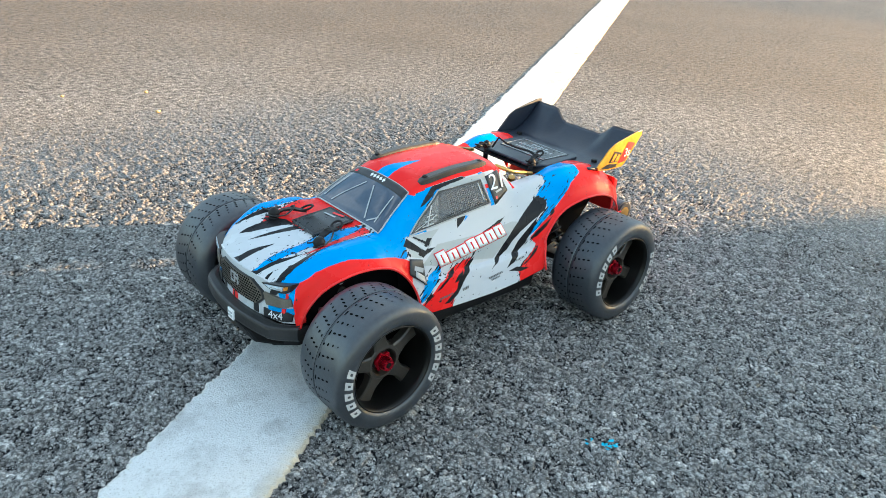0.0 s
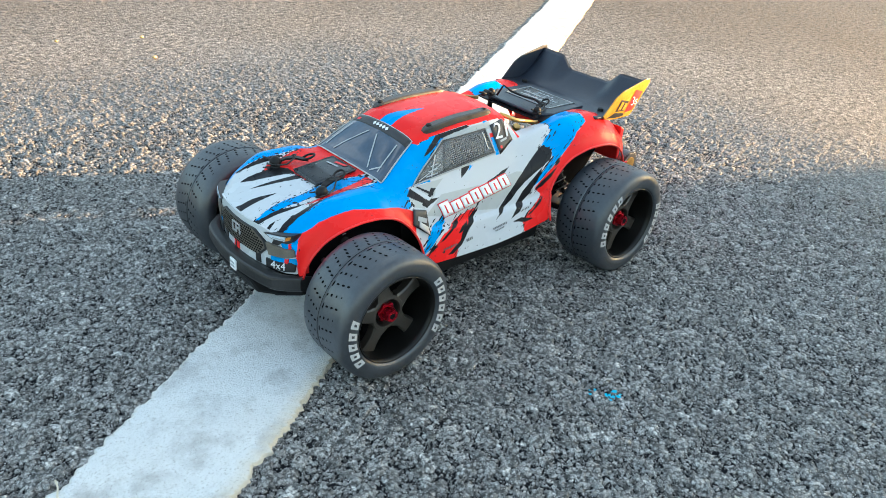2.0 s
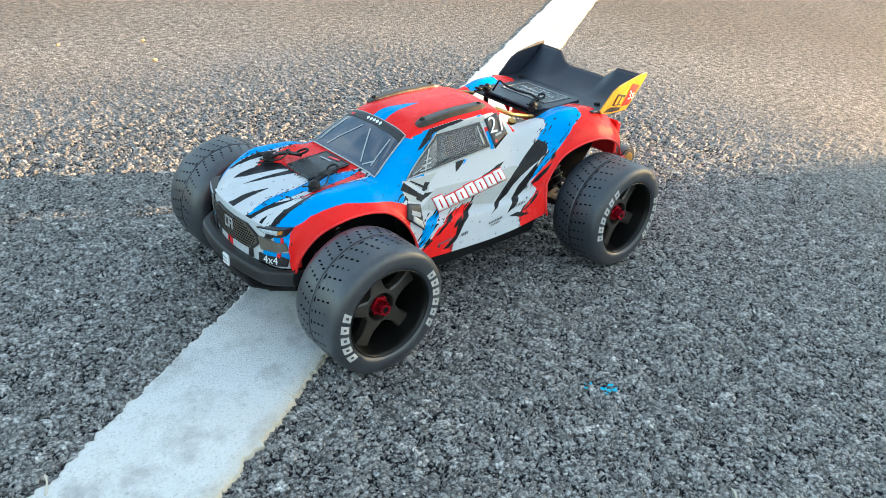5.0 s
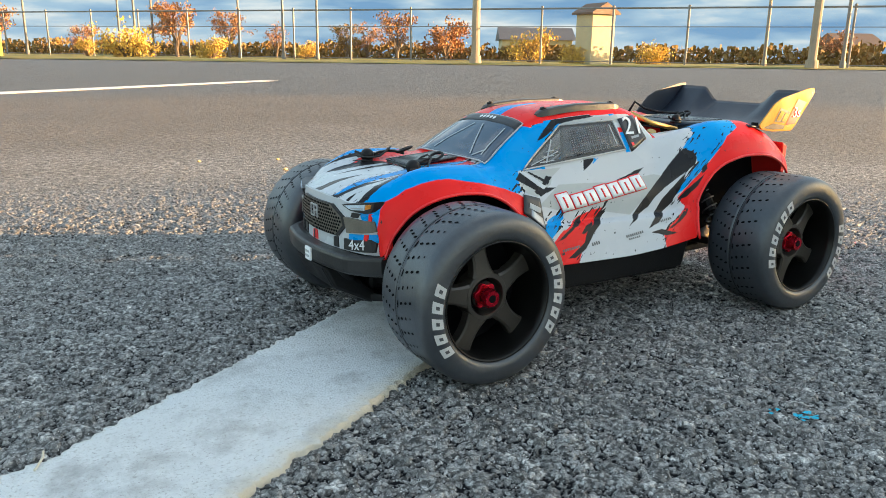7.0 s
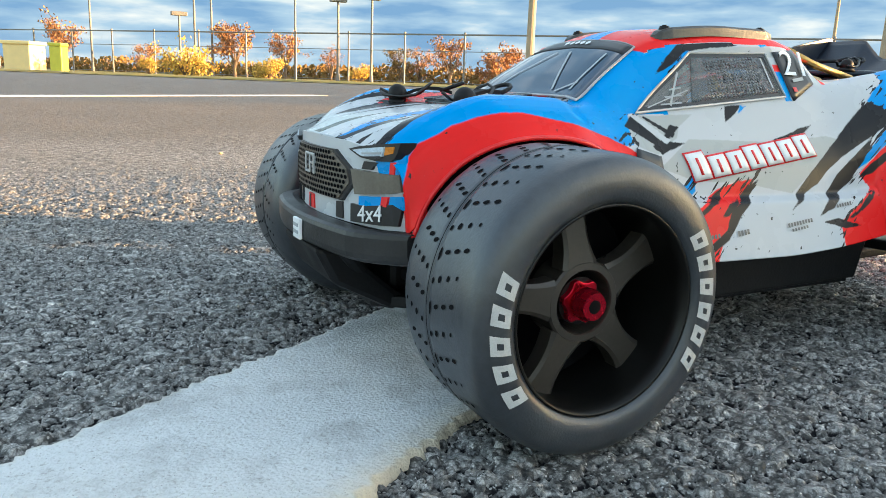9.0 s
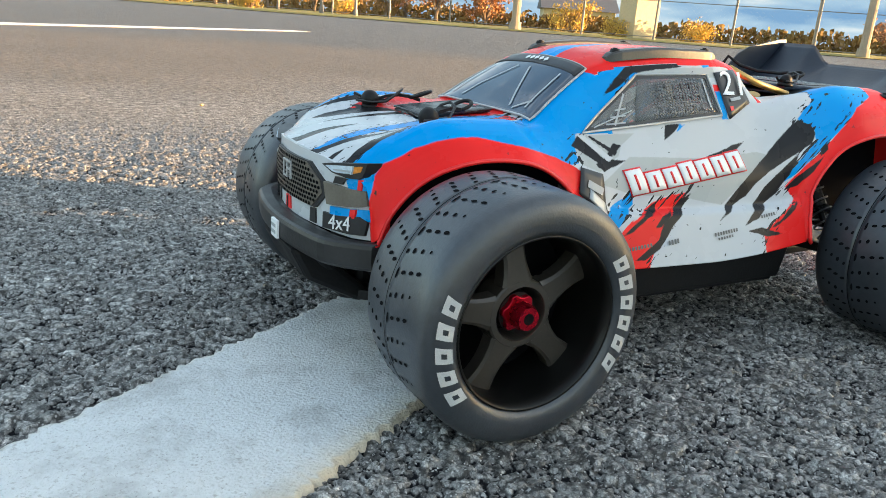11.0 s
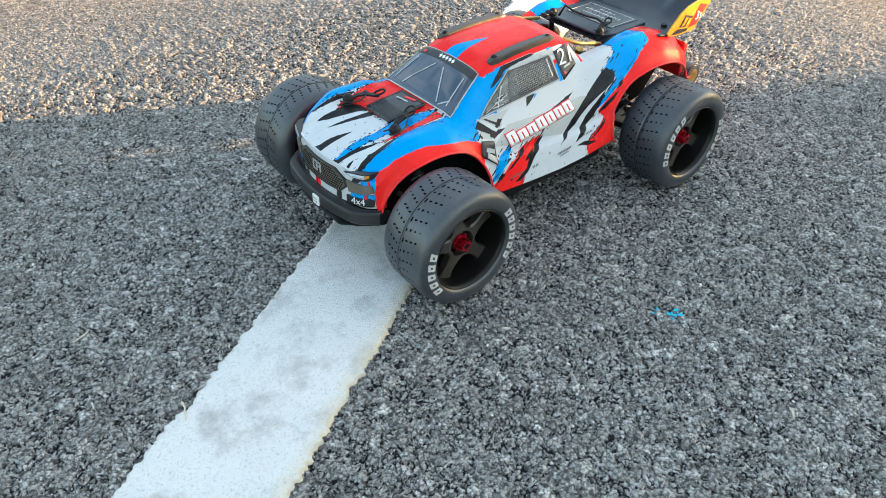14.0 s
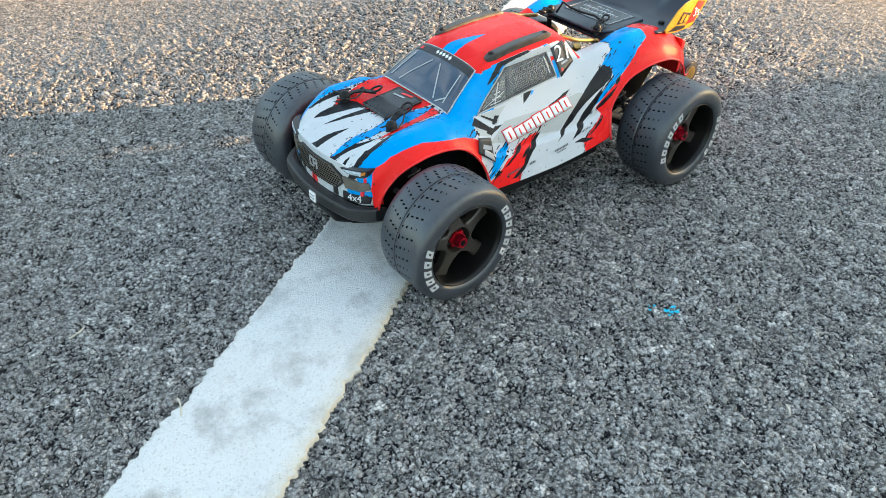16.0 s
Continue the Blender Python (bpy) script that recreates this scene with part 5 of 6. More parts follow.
def patch(name, corners, place, material, parent, nu=10, nv=10, label="", thick=0.0006):
    """A thin sheet that follows the shell inside four corners, given in the flank's or the upper side's two axes."""
    a, b, c, d = (Vector(p) for p in corners)
    verts, faces = [], []
    for layer in (0.0, -1.0):
        for i in range(nu + 1):
            for j in range(nv + 1):
                u, v = i / nu, j / nv
                p = (a * (1 - u) + b * u) * (1 - v) + (d * (1 - u) + c * u) * v
                verts.append(place(p.x, p.y, layer * thick))
    w, base = nv + 1, (nu + 1) * (nv + 1)
    for i in range(nu):
        for j in range(nv):
            q = i * w + j
            faces += [(q, q + 1, q + w + 1, q + w), (base + q, base + q + w, base + q + w + 1, base + q + 1)]
    rim = [i * w for i in range(nu + 1)] + [nu * w + j for j in range(1, nv + 1)] + [i * w + nv for i in range(nu - 1, -1, -1)] + [j for j in range(nv - 1, 0, -1)]
    for p, q in zip(rim, rim[1:] + rim[:1]):
        faces.append((p, q, base + q, base + p))
    return make(name, verts, faces, material, parent, label=label)


def edge_line(pts, place, off, n=12):
    out = []
    for p, q in zip(pts, pts[1:] + pts[:1]):
        out += [place(p[0] + (q[0] - p[0]) * i / n, p[1] + (q[1] - p[1]) * i / n, off) for i in range(n)]
    return out


def stroke(name, pts, place, off, w, material, parent):
    """A flat printed line of width w along points on the shell."""
    bm = bmesh.new()
    P = []
    for p, q in zip(pts, pts[1:]):
        P += [(p[0] + (q[0] - p[0]) * i / 8, p[1] + (q[1] - p[1]) * i / 8) for i in range(8)]
    P.append(pts[-1])
    left, right = [], []
    for i, p in enumerate(P):
        a, b = Vector(P[max(i - 1, 0)]), Vector(P[min(i + 1, len(P) - 1)])
        t = (b - a).normalized()
        nn = Vector((-t.y, t.x)) * w / 2
        left.append(bm.verts.new(place(p[0] + nn.x, p[1] + nn.y, off)))
        right.append(bm.verts.new(place(p[0] - nn.x, p[1] - nn.y, off)))
    for i in range(len(P) - 1):
        bm.faces.new((left[i], right[i], right[i + 1], left[i + 1]))
    return part(name, bm, material, parent)


build_arch_lips()

# windscreen
WS = [(0.110, 0.0530), (0.066, 0.0415), (0.066, -0.0415), (0.110, -0.0530)]
screen = patch("windscreen", WS, lambda x, y, o: on_top(x, y, 0.0012 + o), SCREEN, truck, 16, 24, "smoked windscreen with printed roll-cage lines")
bm = bmesh.new()
tube(bm, edge_line(WS, on_top, 0.0012), 0.0007, 6, closed=True)
part("trim", bm, SILVER, screen, "thin silver edging")
patch("sun_strip", [(0.0745, 0.0425), (0.0665, 0.041), (0.0665, -0.041), (0.0745, -0.0425)], lambda x, y, o: on_top(x, y, 0.0018 + o), DARK, screen, 4, 20)
for pts in ([(0.078, 0.034), (0.105, 0.040)], [(0.079, 0.004), (0.106, 0.026)], [(0.079, -0.008), (0.106, -0.030)], [(0.079, -0.036), (0.105, -0.044)], [(0.100, 0.040), (0.107, 0.030)]):
    stroke("cage_line", pts, on_top, 0.0019, 0.0014, PRINT, screen)
for k in range(5):
    stroke("logo_bar", [(0.0722, 0.010 - 0.0048 * k), (0.0695, 0.0075 - 0.0048 * k)], on_top, 0.0024, 0.0028, WHITE, screen)
stroke("logo_bar", [(0.0735, -0.034), (0.0705, -0.034)], on_top, 0.0024, 0.004, RED, screen)

# side windows, quarter panels and lettering on both flanks
for sg in (1, -1):
    def flank(x, z, o, sg=sg):
        return on_side(x, z, o, sg)
    W4 = [(0.0815, 0.1278), (-0.0265, 0.1384), (-0.0215, 0.1620), (0.0352, 0.1596)]
    win = patch("side_window", W4, lambda x, z, o: flank(x, z, 0.0004 + o), GLASS, truck, 20, 10, "clear side window with reflected haze in its colour, and a printed net")
    bm = bmesh.new()
    tube(bm, edge_line(W4, flank, 0.0010), 0.0007, 6, closed=True)
    part("trim", bm, SILVER, win, "thin silver edging")
    inner = [(0.0780, 0.1296), (-0.0250, 0.1398), (-0.0204, 0.1606), (0.0342, 0.1583)]
    for p, q in zip(inner, inner[1:] + inner[:1]):
        stroke("seal_line", [p, q], flank, 0.0010, 0.0016, DARK, win)
    patch("net_panel", [(0.0425, 0.1335), (-0.0240, 0.1400), (-0.0198, 0.1603), (0.0345, 0.1580)], lambda x, z, o: flank(x, z, 0.0010 + o), NETFILM, win, 12, 6, "dark printed window net")
    for a in range(6):
        for b in range(3):
            x0, z0 = 0.0215 - a * 0.0066, 0.1395 + b * 0.0062 + a * 0.0004
            stroke("net_slot", [(x0, z0), (x0 + 0.0004, z0 + 0.0030)], flank, 0.0017, 0.0011, DARK, win)
    bm = bmesh.new()
    for a in range(17):
        for b in range(11):
            x0, z0 = 0.0270 - a * 0.0023, 0.1368 + b * 0.0018 + a * 0.00026
            c = [flank(x0 + dx * 0.0008, z0 + dz * 0.0005, 0.0014) for dx, dz in ((-1, 0), (0, -1), (1, 0), (0, 1))]
            bm.faces.new([bm.verts.new(p) for p in c])
    tagged(part("net_mesh", bm, WINFRAME, win), kind="stuff")
    stroke("cage_line", [(0.058, 0.1318), (0.0475, 0.1490)], flank, 0.0016, 0.0012, PRINT, win)
    stroke("cage_line", [(0.073, 0.1305), (0.0440, 0.1400)], flank, 0.0016, 0.0006, PRINT, win)
    stroke("cage_line", [(-0.0185, 0.1430), (-0.0160, 0.1590)], flank, 0.0016, 0.0012, PRINT, win)
    for k in range(3):
        stroke("small_print", [(0.064 - 0.004 * k, 0.1322 + 0.0038 * k), (0.050 - 0.001 * k, 0.1335 + 0.0038 * k)], flank, 0.0016, 0.0008, PRINT, win)
    q = patch("quarter_panel", [(-0.0325, 0.1362), (-0.0545, 0.1462), (-0.0500, 0.1655), (-0.0285, 0.1630)], lambda x, z, o: flank(x, z, 0.0010 + o), DARK, truck, 6, 8, "black race-number panel")
    p0 = flank(-0.0415, 0.1565, 0.0022)
    nrm = (flank(-0.0395, 0.1605, 0.0022) - flank(-0.0395, 0.1545, 0.0022)).normalized()
    xax = Vector((-sg, 0, 0))
    zax = xax.cross(nrm).normalized()
    lettering("21", 0.0235, 0.0002, WHITE, "race_number", q, Matrix.Translation(p0) @ Matrix((xax, nrm, zax)).transposed().to_4x4())
    stroke("small_print", [(-0.0365, 0.1475), (-0.0465, 0.1490)], flank, 0.0017, 0.0018, PRINT, q)
    stroke("small_print", [(-0.0345, 0.1425), (-0.0375, 0.1428)], flank, 0.0017, 0.0025, RED, q)
    # door name: seven slanted white blocks with red edging
    w0 = Vector((0.0545, 0.0945))
    d1, d2 = Vector((-0.0925, 0.0125)), Vector((0.0048, 0.0118))
    for k in range(7):
        u0, u1 = k / 7 + 0.004, (k + 1) / 7 - 0.006
        tall = (1.18, 0.92, 0.92, 1.0, 0.95, 0.95, 1.0)[k]
        for grow, off, material in ((0.0004, 0.0007, RED), (-0.0004, 0.0011, WHITE)):
            g1, g2 = d1.normalized() * grow, d2.normalized() * grow
            cs = [w0 + d1 * u0 - g1 - g2, w0 + d1 * u1 + g1 - g2, w0 + d1 * u1 + d2 * tall + g1 + g2, w0 + d1 * u0 + d2 * tall - g1 + g2]
            patch("name_block", cs, lambda x, z, o, off=off: flank(x, z, off + o), material, truck, 4, 4, thick=0.0004)
        mid = w0 + d1 * (u0 + u1) / 2 + d2 * tall * 0.5
        a, b = d1.normalized() * 0.0008, d2 * tall * 0.3
        patch("name_slot", [mid - a - b, mid + a - b, mid + a + b, mid - a + b], lambda x, z, o: flank(x, z, 0.0014 + o), RED, truck, 2, 2, thick=0.0004)
    for x0, z0, n, w in ((-0.0035, 0.0715, 9, 0.0020), (-0.0060, 0.0690, 6, 0.0014), (-0.0440, 0.0800, 6, 0.0018), (0.0620, 0.0668, 8, 0.0020), (0.0330, 0.0690, 4, 0.0026)):
        for k in range(n):
            xa = x0 - 0.0022 * k
            stroke("small_print", [(xa, z0 + 0.00025 * k), (xa - 0.0014, z0 + 0.00025 * k + 0.0001)], flank, 0.0007, w, WINFRAME, truck)
    # panel behind the front wheel
    pn = patch("side_vent_panel", [(0.094, 0.098), (0.0755, 0.084), (0.0755, 0.1075), (0.0905, 0.1115)], lambda x, z, o: flank(x, z, 0.0016 + o), DARK, truck, 6, 6, "dark vent panel with pale print")
    patch("pale_decal", [(0.088, 0.0955), (0.0765, 0.0855), (0.0765, 0.0925), (0.0865, 0.1005)], lambda x, z, o: flank(x, z, 0.0021 + o), SILVER, pn, 4, 4)
    stroke("small_print", [(0.088, 0.1035), (0.0775, 0.0985)], flank, 0.0024, 0.004, PRINT, pn)

# nose: a white skin with grille, headlights and printed plates on it
def front_plate(name, outline, out, material, parent, label="", depth=0.003, sg=1):
    """A plate that follows the swept nose, from an outline of (y, z)."""
    bm = bmesh.new()
    bm.faces.new([bm.verts.new((0, y, z)) for y, z in outline])
    for yc in np.arange(-0.0675, 0.07, 0.0045):
        bmesh.ops.bisect_plane(bm, geom=bm.verts[:] + bm.edges[:] + bm.faces[:], plane_co=(0, yc, 0), plane_no=(0, 1, 0))
    bmesh.ops.recalc_face_normals(bm, faces=bm.faces)
    back = bmesh.ops.extrude_face_region(bm, geom=bm.faces[:])["geom"]
    behind = {v for v in back if isinstance(v, bmesh.types.BMVert)}
    for v in bm.verts:
        y = v.co.y
        v.co = (0.2262 + bow(0.226, y) - max(0, abs(y) - 0.060) * 0.9 + out - (depth if v in behind else 0), y * sg, v.co.z)
    return part(name, bm, material, parent, label)


half = [(0.0, 0.1128), (0.034, 0.1118), (0.050, 0.1095), (0.060, 0.1072), (0.0650, 0.1040), (0.0672, 0.0800), (0.0670, 0.0745), (0.0, 0.0745)]
nose = front_plate("nose_panel", half + [(-y, z) for y, z in half[-2:0:-1]], 0.0004, NOSE, truck, "white nose panel", 0.004)
for sg in (1, -1):
    hl = front_plate("headlight", [(0.0380, 0.1086), (0.0452, 0.1103), (0.0628, 0.1130), (0.0643, 0.1132), (0.0636, 0.1088), (0.0628, 0.1062), (0.0617, 0.1050), (0.0555, 0.1047), (0.0460, 0.1055)], 0.0026, DARK, truck, "pale headlight with a dark edge and amber tip", 0.008, sg)
    front_plate("lens", [(0.0415, 0.1084), (0.0465, 0.1093), (0.0602, 0.1113), (0.0598, 0.1072), (0.0555, 0.1058), (0.0470, 0.1064)], 0.0032, LENS, hl, "", 0.001, sg)
    front_plate("lens_shadow", [(0.0480, 0.1078), (0.0594, 0.1090), (0.0592, 0.1080), (0.0485, 0.1071)], 0.0036, PRINT, hl, "", 0.0006, sg)
    front_plate("lens_bar", [(0.0495, 0.1062), (0.0590, 0.1072), (0.0594, 0.1063), (0.0550, 0.1056)], 0.0036, DARK, hl, "", 0.0006, sg)
    front_plate("side_lamp", [(0.0608, 0.1111), (0.0630, 0.1115), (0.0625, 0.1086), (0.0604, 0.1076)], 0.0032, AMBER, hl, "amber side lamp", 0.001, sg)
    front_plate("blue_decal", [(0.0540, 0.1045), (0.0608, 0.1050), (0.0640, 0.1062), (0.0650, 0.1080), (0.0652, 0.0992), (0.0560, 0.0990)], 0.0012, BLUE, nose, "", 0.0012, sg)
    front_plate("black_flash", [(0.0470, 0.1038), (0.0560, 0.1040), (0.0530, 0.1022), (0.0520, 0.1005), (0.0455, 0.1002)], 0.0015, DARK, nose, "", 0.0012, sg)
    front_plate("red_decal", [(0.0612, 0.1046), (0.0626, 0.1048), (0.0622, 0.0992), (0.0610, 0.0992)], 0.0016, RED, nose, "", 0.0012, sg)
    front_plate("grille_wing", [(0.0400, 0.0998), (0.0644, 0.0994), (0.0650, 0.0922), (0.0620, 0.0910), (0.0430, 0.0886)], 0.0030, GRILLE, truck, "dark grille side plate", 0.004, sg)
    front_plate("red_decal", [(0.0645, 0.0910), (0.0700, 0.1000), (0.0705, 0.0760), (0.0655, 0.0745)], 0.0012, RED, nose, "", 0.0012, sg)
    front_plate("blue_decal", [(0.0440, 0.0878), (0.0660, 0.0902), (0.0655, 0.0840), (0.0440, 0.0835)], 0.0016, BLUE, nose, "", 0.0012, sg)
    front_plate("red_decal", [(0.0585, 0.0893), (0.0610, 0.0896), (0.0605, 0.0850), (0.0580, 0.0850)], 0.0020, RED, nose, "", 0.0012, sg)
    badge = front_plate("badge", [(0.0392, 0.0755), (0.0392, 0.0838), (0.0480, 0.0838), (0.0620, 0.0862), (0.0648, 0.0840), (0.0640, 0.0768)], 0.0022, DARK, nose, "black badge with white print", 0.0014, sg)
    front_plate("dark_decal", [(0.0258, 0.0830), (0.0310, 0.0835), (0.0315, 0.0755), (0.0255, 0.0755)], 0.0012, DARK, nose, "", 0.001, sg)
    if sg > 0:
        def badge_point(y, z):
            return Vector((0.2262 + bow(0.226, y) - max(0, y - 0.060) * 0.9 + 0.0026, y, z))
        t = (badge_point(0.060, 0.0818) - badge_point(0.044, 0.0795)).normalized()
        nn = t.cross(Vector((0, 0, 1))).normalized()
        lettering("4x4", 0.0108, 0.0002, WHITE, "badge_print", badge, Matrix.Translation(badge_point(0.0520, 0.0806)) @ Matrix((t, nn.cross(t), nn)).transposed().to_4x4())
front_plate("red_flash", [(-0.0095, 0.0755), (-0.0085, 0.0825), (-0.0010, 0.0825), (0.0, 0.0755)], 0.0012, RED, nose, "", 0.001)
front_plate("dark_decal", [(-0.0065, 0.0755), (-0.0062, 0.0820), (-0.0048, 0.0820), (-0.0046, 0.0755)], 0.0016, DARK, nose, "", 0.001)


def build_grille():
    half = [(0.0258, 0.1072), (0.0385, 0.0995), (0.0407, 0.0930), (0.0318, 0.0842)]

    def shrink(pts, k):
        return [(y * k, 0.0955 + (z - 0.0955) * k) for y, z in pts]
    whole = half + [(-y, z) for y, z in half[::-1]]
    root = front_plate("grille", whole, 0.0022, DARK, truck, "dark honeycomb grille insert", 0.006)
    front_plate("mesh_field", shrink(whole, 0.94), 0.0027, GRILLE, root, "", 0.001)

    def face(y, z, out):
        return (0.2262 + bow(0.226, y) + 0.0027 + out, y, z)
    bm = bmesh.new()
    for row in range(9):
        for k in range(27):
            y = -0.0364 + 0.0028 * k + (0.0014 if row % 2 else 0)
            z = 0.0856 + 0.0025 * row
            if z > 0.1062 - max(0, abs(y) - 0.023) * 0.6 or abs(y) > 0.0285 + (z - 0.0842) * 0.95 or abs(y) > 0.0375:
                continue
            bm.faces.new([bm.verts.new(face(y + 0.0012 * math.cos(a), z + 0.0010 * math.sin(a), 0.0004)) for a in np.linspace(0, math.tau, 7)[:6]])
    tagged(part("honeycomb", bm, HOLE_SHADE, root), kind="stuff")
    bm = bmesh.new()
    for y0, y1, z0, z1 in ((-0.0065, -0.0052, 0.0935, 0.1035), (0.0052, 0.0065, 0.0935, 0.1035), (-0.0052, 0.0052, 0.1022, 0.1035), (-0.0007, 0.0007, 0.0935, 0.1022), (-0.0052, -0.0007, 0.0935, 0.0948), (0.0007, 0.0052, 0.0980, 0.0993)):
        box(bm, 0.2280, 0.2300, y0, y1, z0, z1, 0.0003)
    part("emblem", bm, SILVER, root, "silver emblem")


build_grille()


def build_bumper():
    bm = bmesh.new()
    n = 36
    prof = [(-0.003, 0.0742), (0.0010, 0.0752), (0.0066, 0.0750), (0.0082, 0.0740), (0.0088, 0.0722), (0.0086, 0.0650), (0.0080, 0.0628), (0.0062, 0.0612), (0.0030, 0.0602), (-0.001, 0.0606), (-0.004, 0.065)]
    rings = []
    for i in range(n + 1):
        y = -0.074 + 0.148 * i / n
        x = 0.2290 - 2.5 * y * y - 0.014 * max(0, (abs(y) - 0.054) / 0.020) ** 1.6
        rings.append([bm.verts.new((x + o, y, z)) for o, z in prof])
    for a, b in zip(rings, rings[1:]):
        for k in range(len(prof)):
            bm.faces.new((a[k], a[(k + 1) % len(prof)], b[(k + 1) % len(prof)], b[k]))
    bm.faces.new(rings[0])
    bm.faces.new(rings[-1][::-1])
    bmp = part("front_bumper", bm, BUMPER, truck, "satin black front bumper bar")
    bm = bmesh.new()
    prism(bm, [(0.236, 0.061), (0.222, 0.061), (0.185, 0.030), (0.195, 0.026), (0.226, 0.042)], -0.028, 0.028, "y", 0.003)
    part("skid_plate", bm, BLACK, truck)
    bm = bmesh.new()
    box(bm, 0.2374, 0.2392, 0.003, 0.013, 0.0625, 0.0725, 0.0004)
    tag = part("tag_plate", bm, WHITE, bmp, "small white printed tag")
    for k in range(2):
        bm = bmesh.new()
        box(bm, 0.2390, 0.2395, 0.0045, 0.0115, 0.0650 + 0.0035 * k, 0.0667 + 0.0035 * k, 0)
        part("print_bar", bm, PRINT, bmp)
    for sg in (1, -1):
        bm = bmesh.new()
        rod(bm, (0.222, sg * 0.030, 0.060), (0.205, sg * 0.020, 0.040), 0.004)
        part("bumper_strut", bm, BLACK, truck)


build_bumper()

# bonnet vent panel
scoop = patch("bonnet_panel", [(0.158, 0.019), (0.1145, 0.019), (0.1145, -0.019), (0.158, -0.019)], lambda x, y, o: on_top(x, y, 0.0026 * max(0, min(1, (0.160 - x) / 0.006)) + o), CARBON, truck, 16, 8, "dark carbon-look bonnet panel", thick=0.002)
for k in range(9):
    stroke("panel_rib", [(0.155 - 0.002 * k, -0.017), (0.155 - 0.002 * k, 0.017)], on_top, 0.0031, 0.0007, DARK, scoop)
stroke("panel_print", [(0.120, -0.006), (0.117, 0.008)], on_top, 0.0031, 0.003, RED, scoop)
stroke("panel_print", [(0.126, -0.012), (0.124, 0.004)], on_top, 0.0031, 0.0022, PRINT, scoop)
bm = bmesh.new()
tube(bm, edge_line([(0.158, 0.019), (0.1140, 0.019), (0.1140, -0.019), (0.158, -0.019)], on_top, 0.0022, 4), 0.0007, 6, closed=True)
part("trim", bm, CARBON, scoop)


def build_pin(x, y, z, turn, size=1.0):
    """A body post with its cap, a bent wire clip through it and a rubber pull strap."""
    bm = bmesh.new()
    rod(bm, (x, y, z - 0.02), (x, y, z + 0.004), 0.0030)
    bmesh.ops.create_uvsphere(bm, u_segments=14, v_segments=9, radius=0.0042 * size, matrix=Matrix.Translation((x, y, z + 0.0035 * size)))
    bmesh.ops.create_cone(bm, cap_ends=True, segments=16, radius1=0.0058, radius2=0.0045, depth=0.002, matrix=Matrix.Translation((x, y, z + 0.0008)))
    pin = part("body_post", bm, BLACK, truck, "black body post", smooth=True)
    c, s = math.cos(turn), math.sin(turn)

    def at(u, v, w):
        u, v, w = u * size, v * size, w * size
        return (x + c * u - s * v, y + s * u + c * v, z + w)
    bm = bmesh.new()
    tube(bm, [at(-0.008, 0.004, 0.0055), at(-0.002, 0.0048, 0.003), at(0.004, 0.0035, 0.0026), at(0.009, 0.005, 0.004), at(0.013, 0.0035, 0.0075), at(0.0145, 0.0, 0.009), at(0.013, -0.0035, 0.0075), at(0.008, -0.0045, 0.0035), at(0.002, -0.0042, 0.0026), at(-0.006, -0.0025, 0.003)], 0.0008, 7)
    part("clip", bm, DARKSTEEL, pin, "bent wire clip", smooth=True)
    bm = bmesh.new()
    line = [at(0.002, 0.001, 0.003), at(0.007, 0.002, 0.0052), at(0.013, 0.001, 0.0064), at(0.018, -0.001, 0.0062), at(0.023, 0.0, 0.0048)]
    rows = []
    for p, wd in zip(line, (0.002, 0.0026, 0.003, 0.0028, 0.0022)):
        rows.append([bm.verts.new((p[0] - s * o * wd, p[1] + c * o * wd, p[2] + h)) for o, h in ((-1, -0.0009), (-1, 0.0009), (1, 0.0009), (1, -0.0009))])
    for p, q in zip(rows, rows[1:]):
        for k in range(4):
            bm.faces.new((p[k], p[(k + 1) % 4], q[(k + 1) % 4], q[k]))
    bm.faces.new(rows[0])
    bm.faces.new(rows[-1][::-1])
    part("strap", bm, BLACK, pin, "black rubber pull strap")
    bm = bmesh.new()
    tube(bm, [at(0.023 + 0.0045 * math.cos(a), 0.0045 * math.sin(a) * 0.8, 0.0055 + 0.0035 * (1 + math.cos(a)) * 0.5) for a in np.linspace(0, math.tau, 15)[:-1]], 0.0011, 6, closed=True)
    part("pull_ring", bm, BLACK, pin, "black rubber pull ring", smooth=True)


build_pin(0.165, 0.0385, 0.1272, radians(206), 1.35)
build_pin(0.165, -0.0405, 0.1272, radians(150), 1.35)
build_pin(-0.117, 0.036, 0.1560, radians(200))
build_pin(-0.117, -0.036, 0.1560, radians(20))

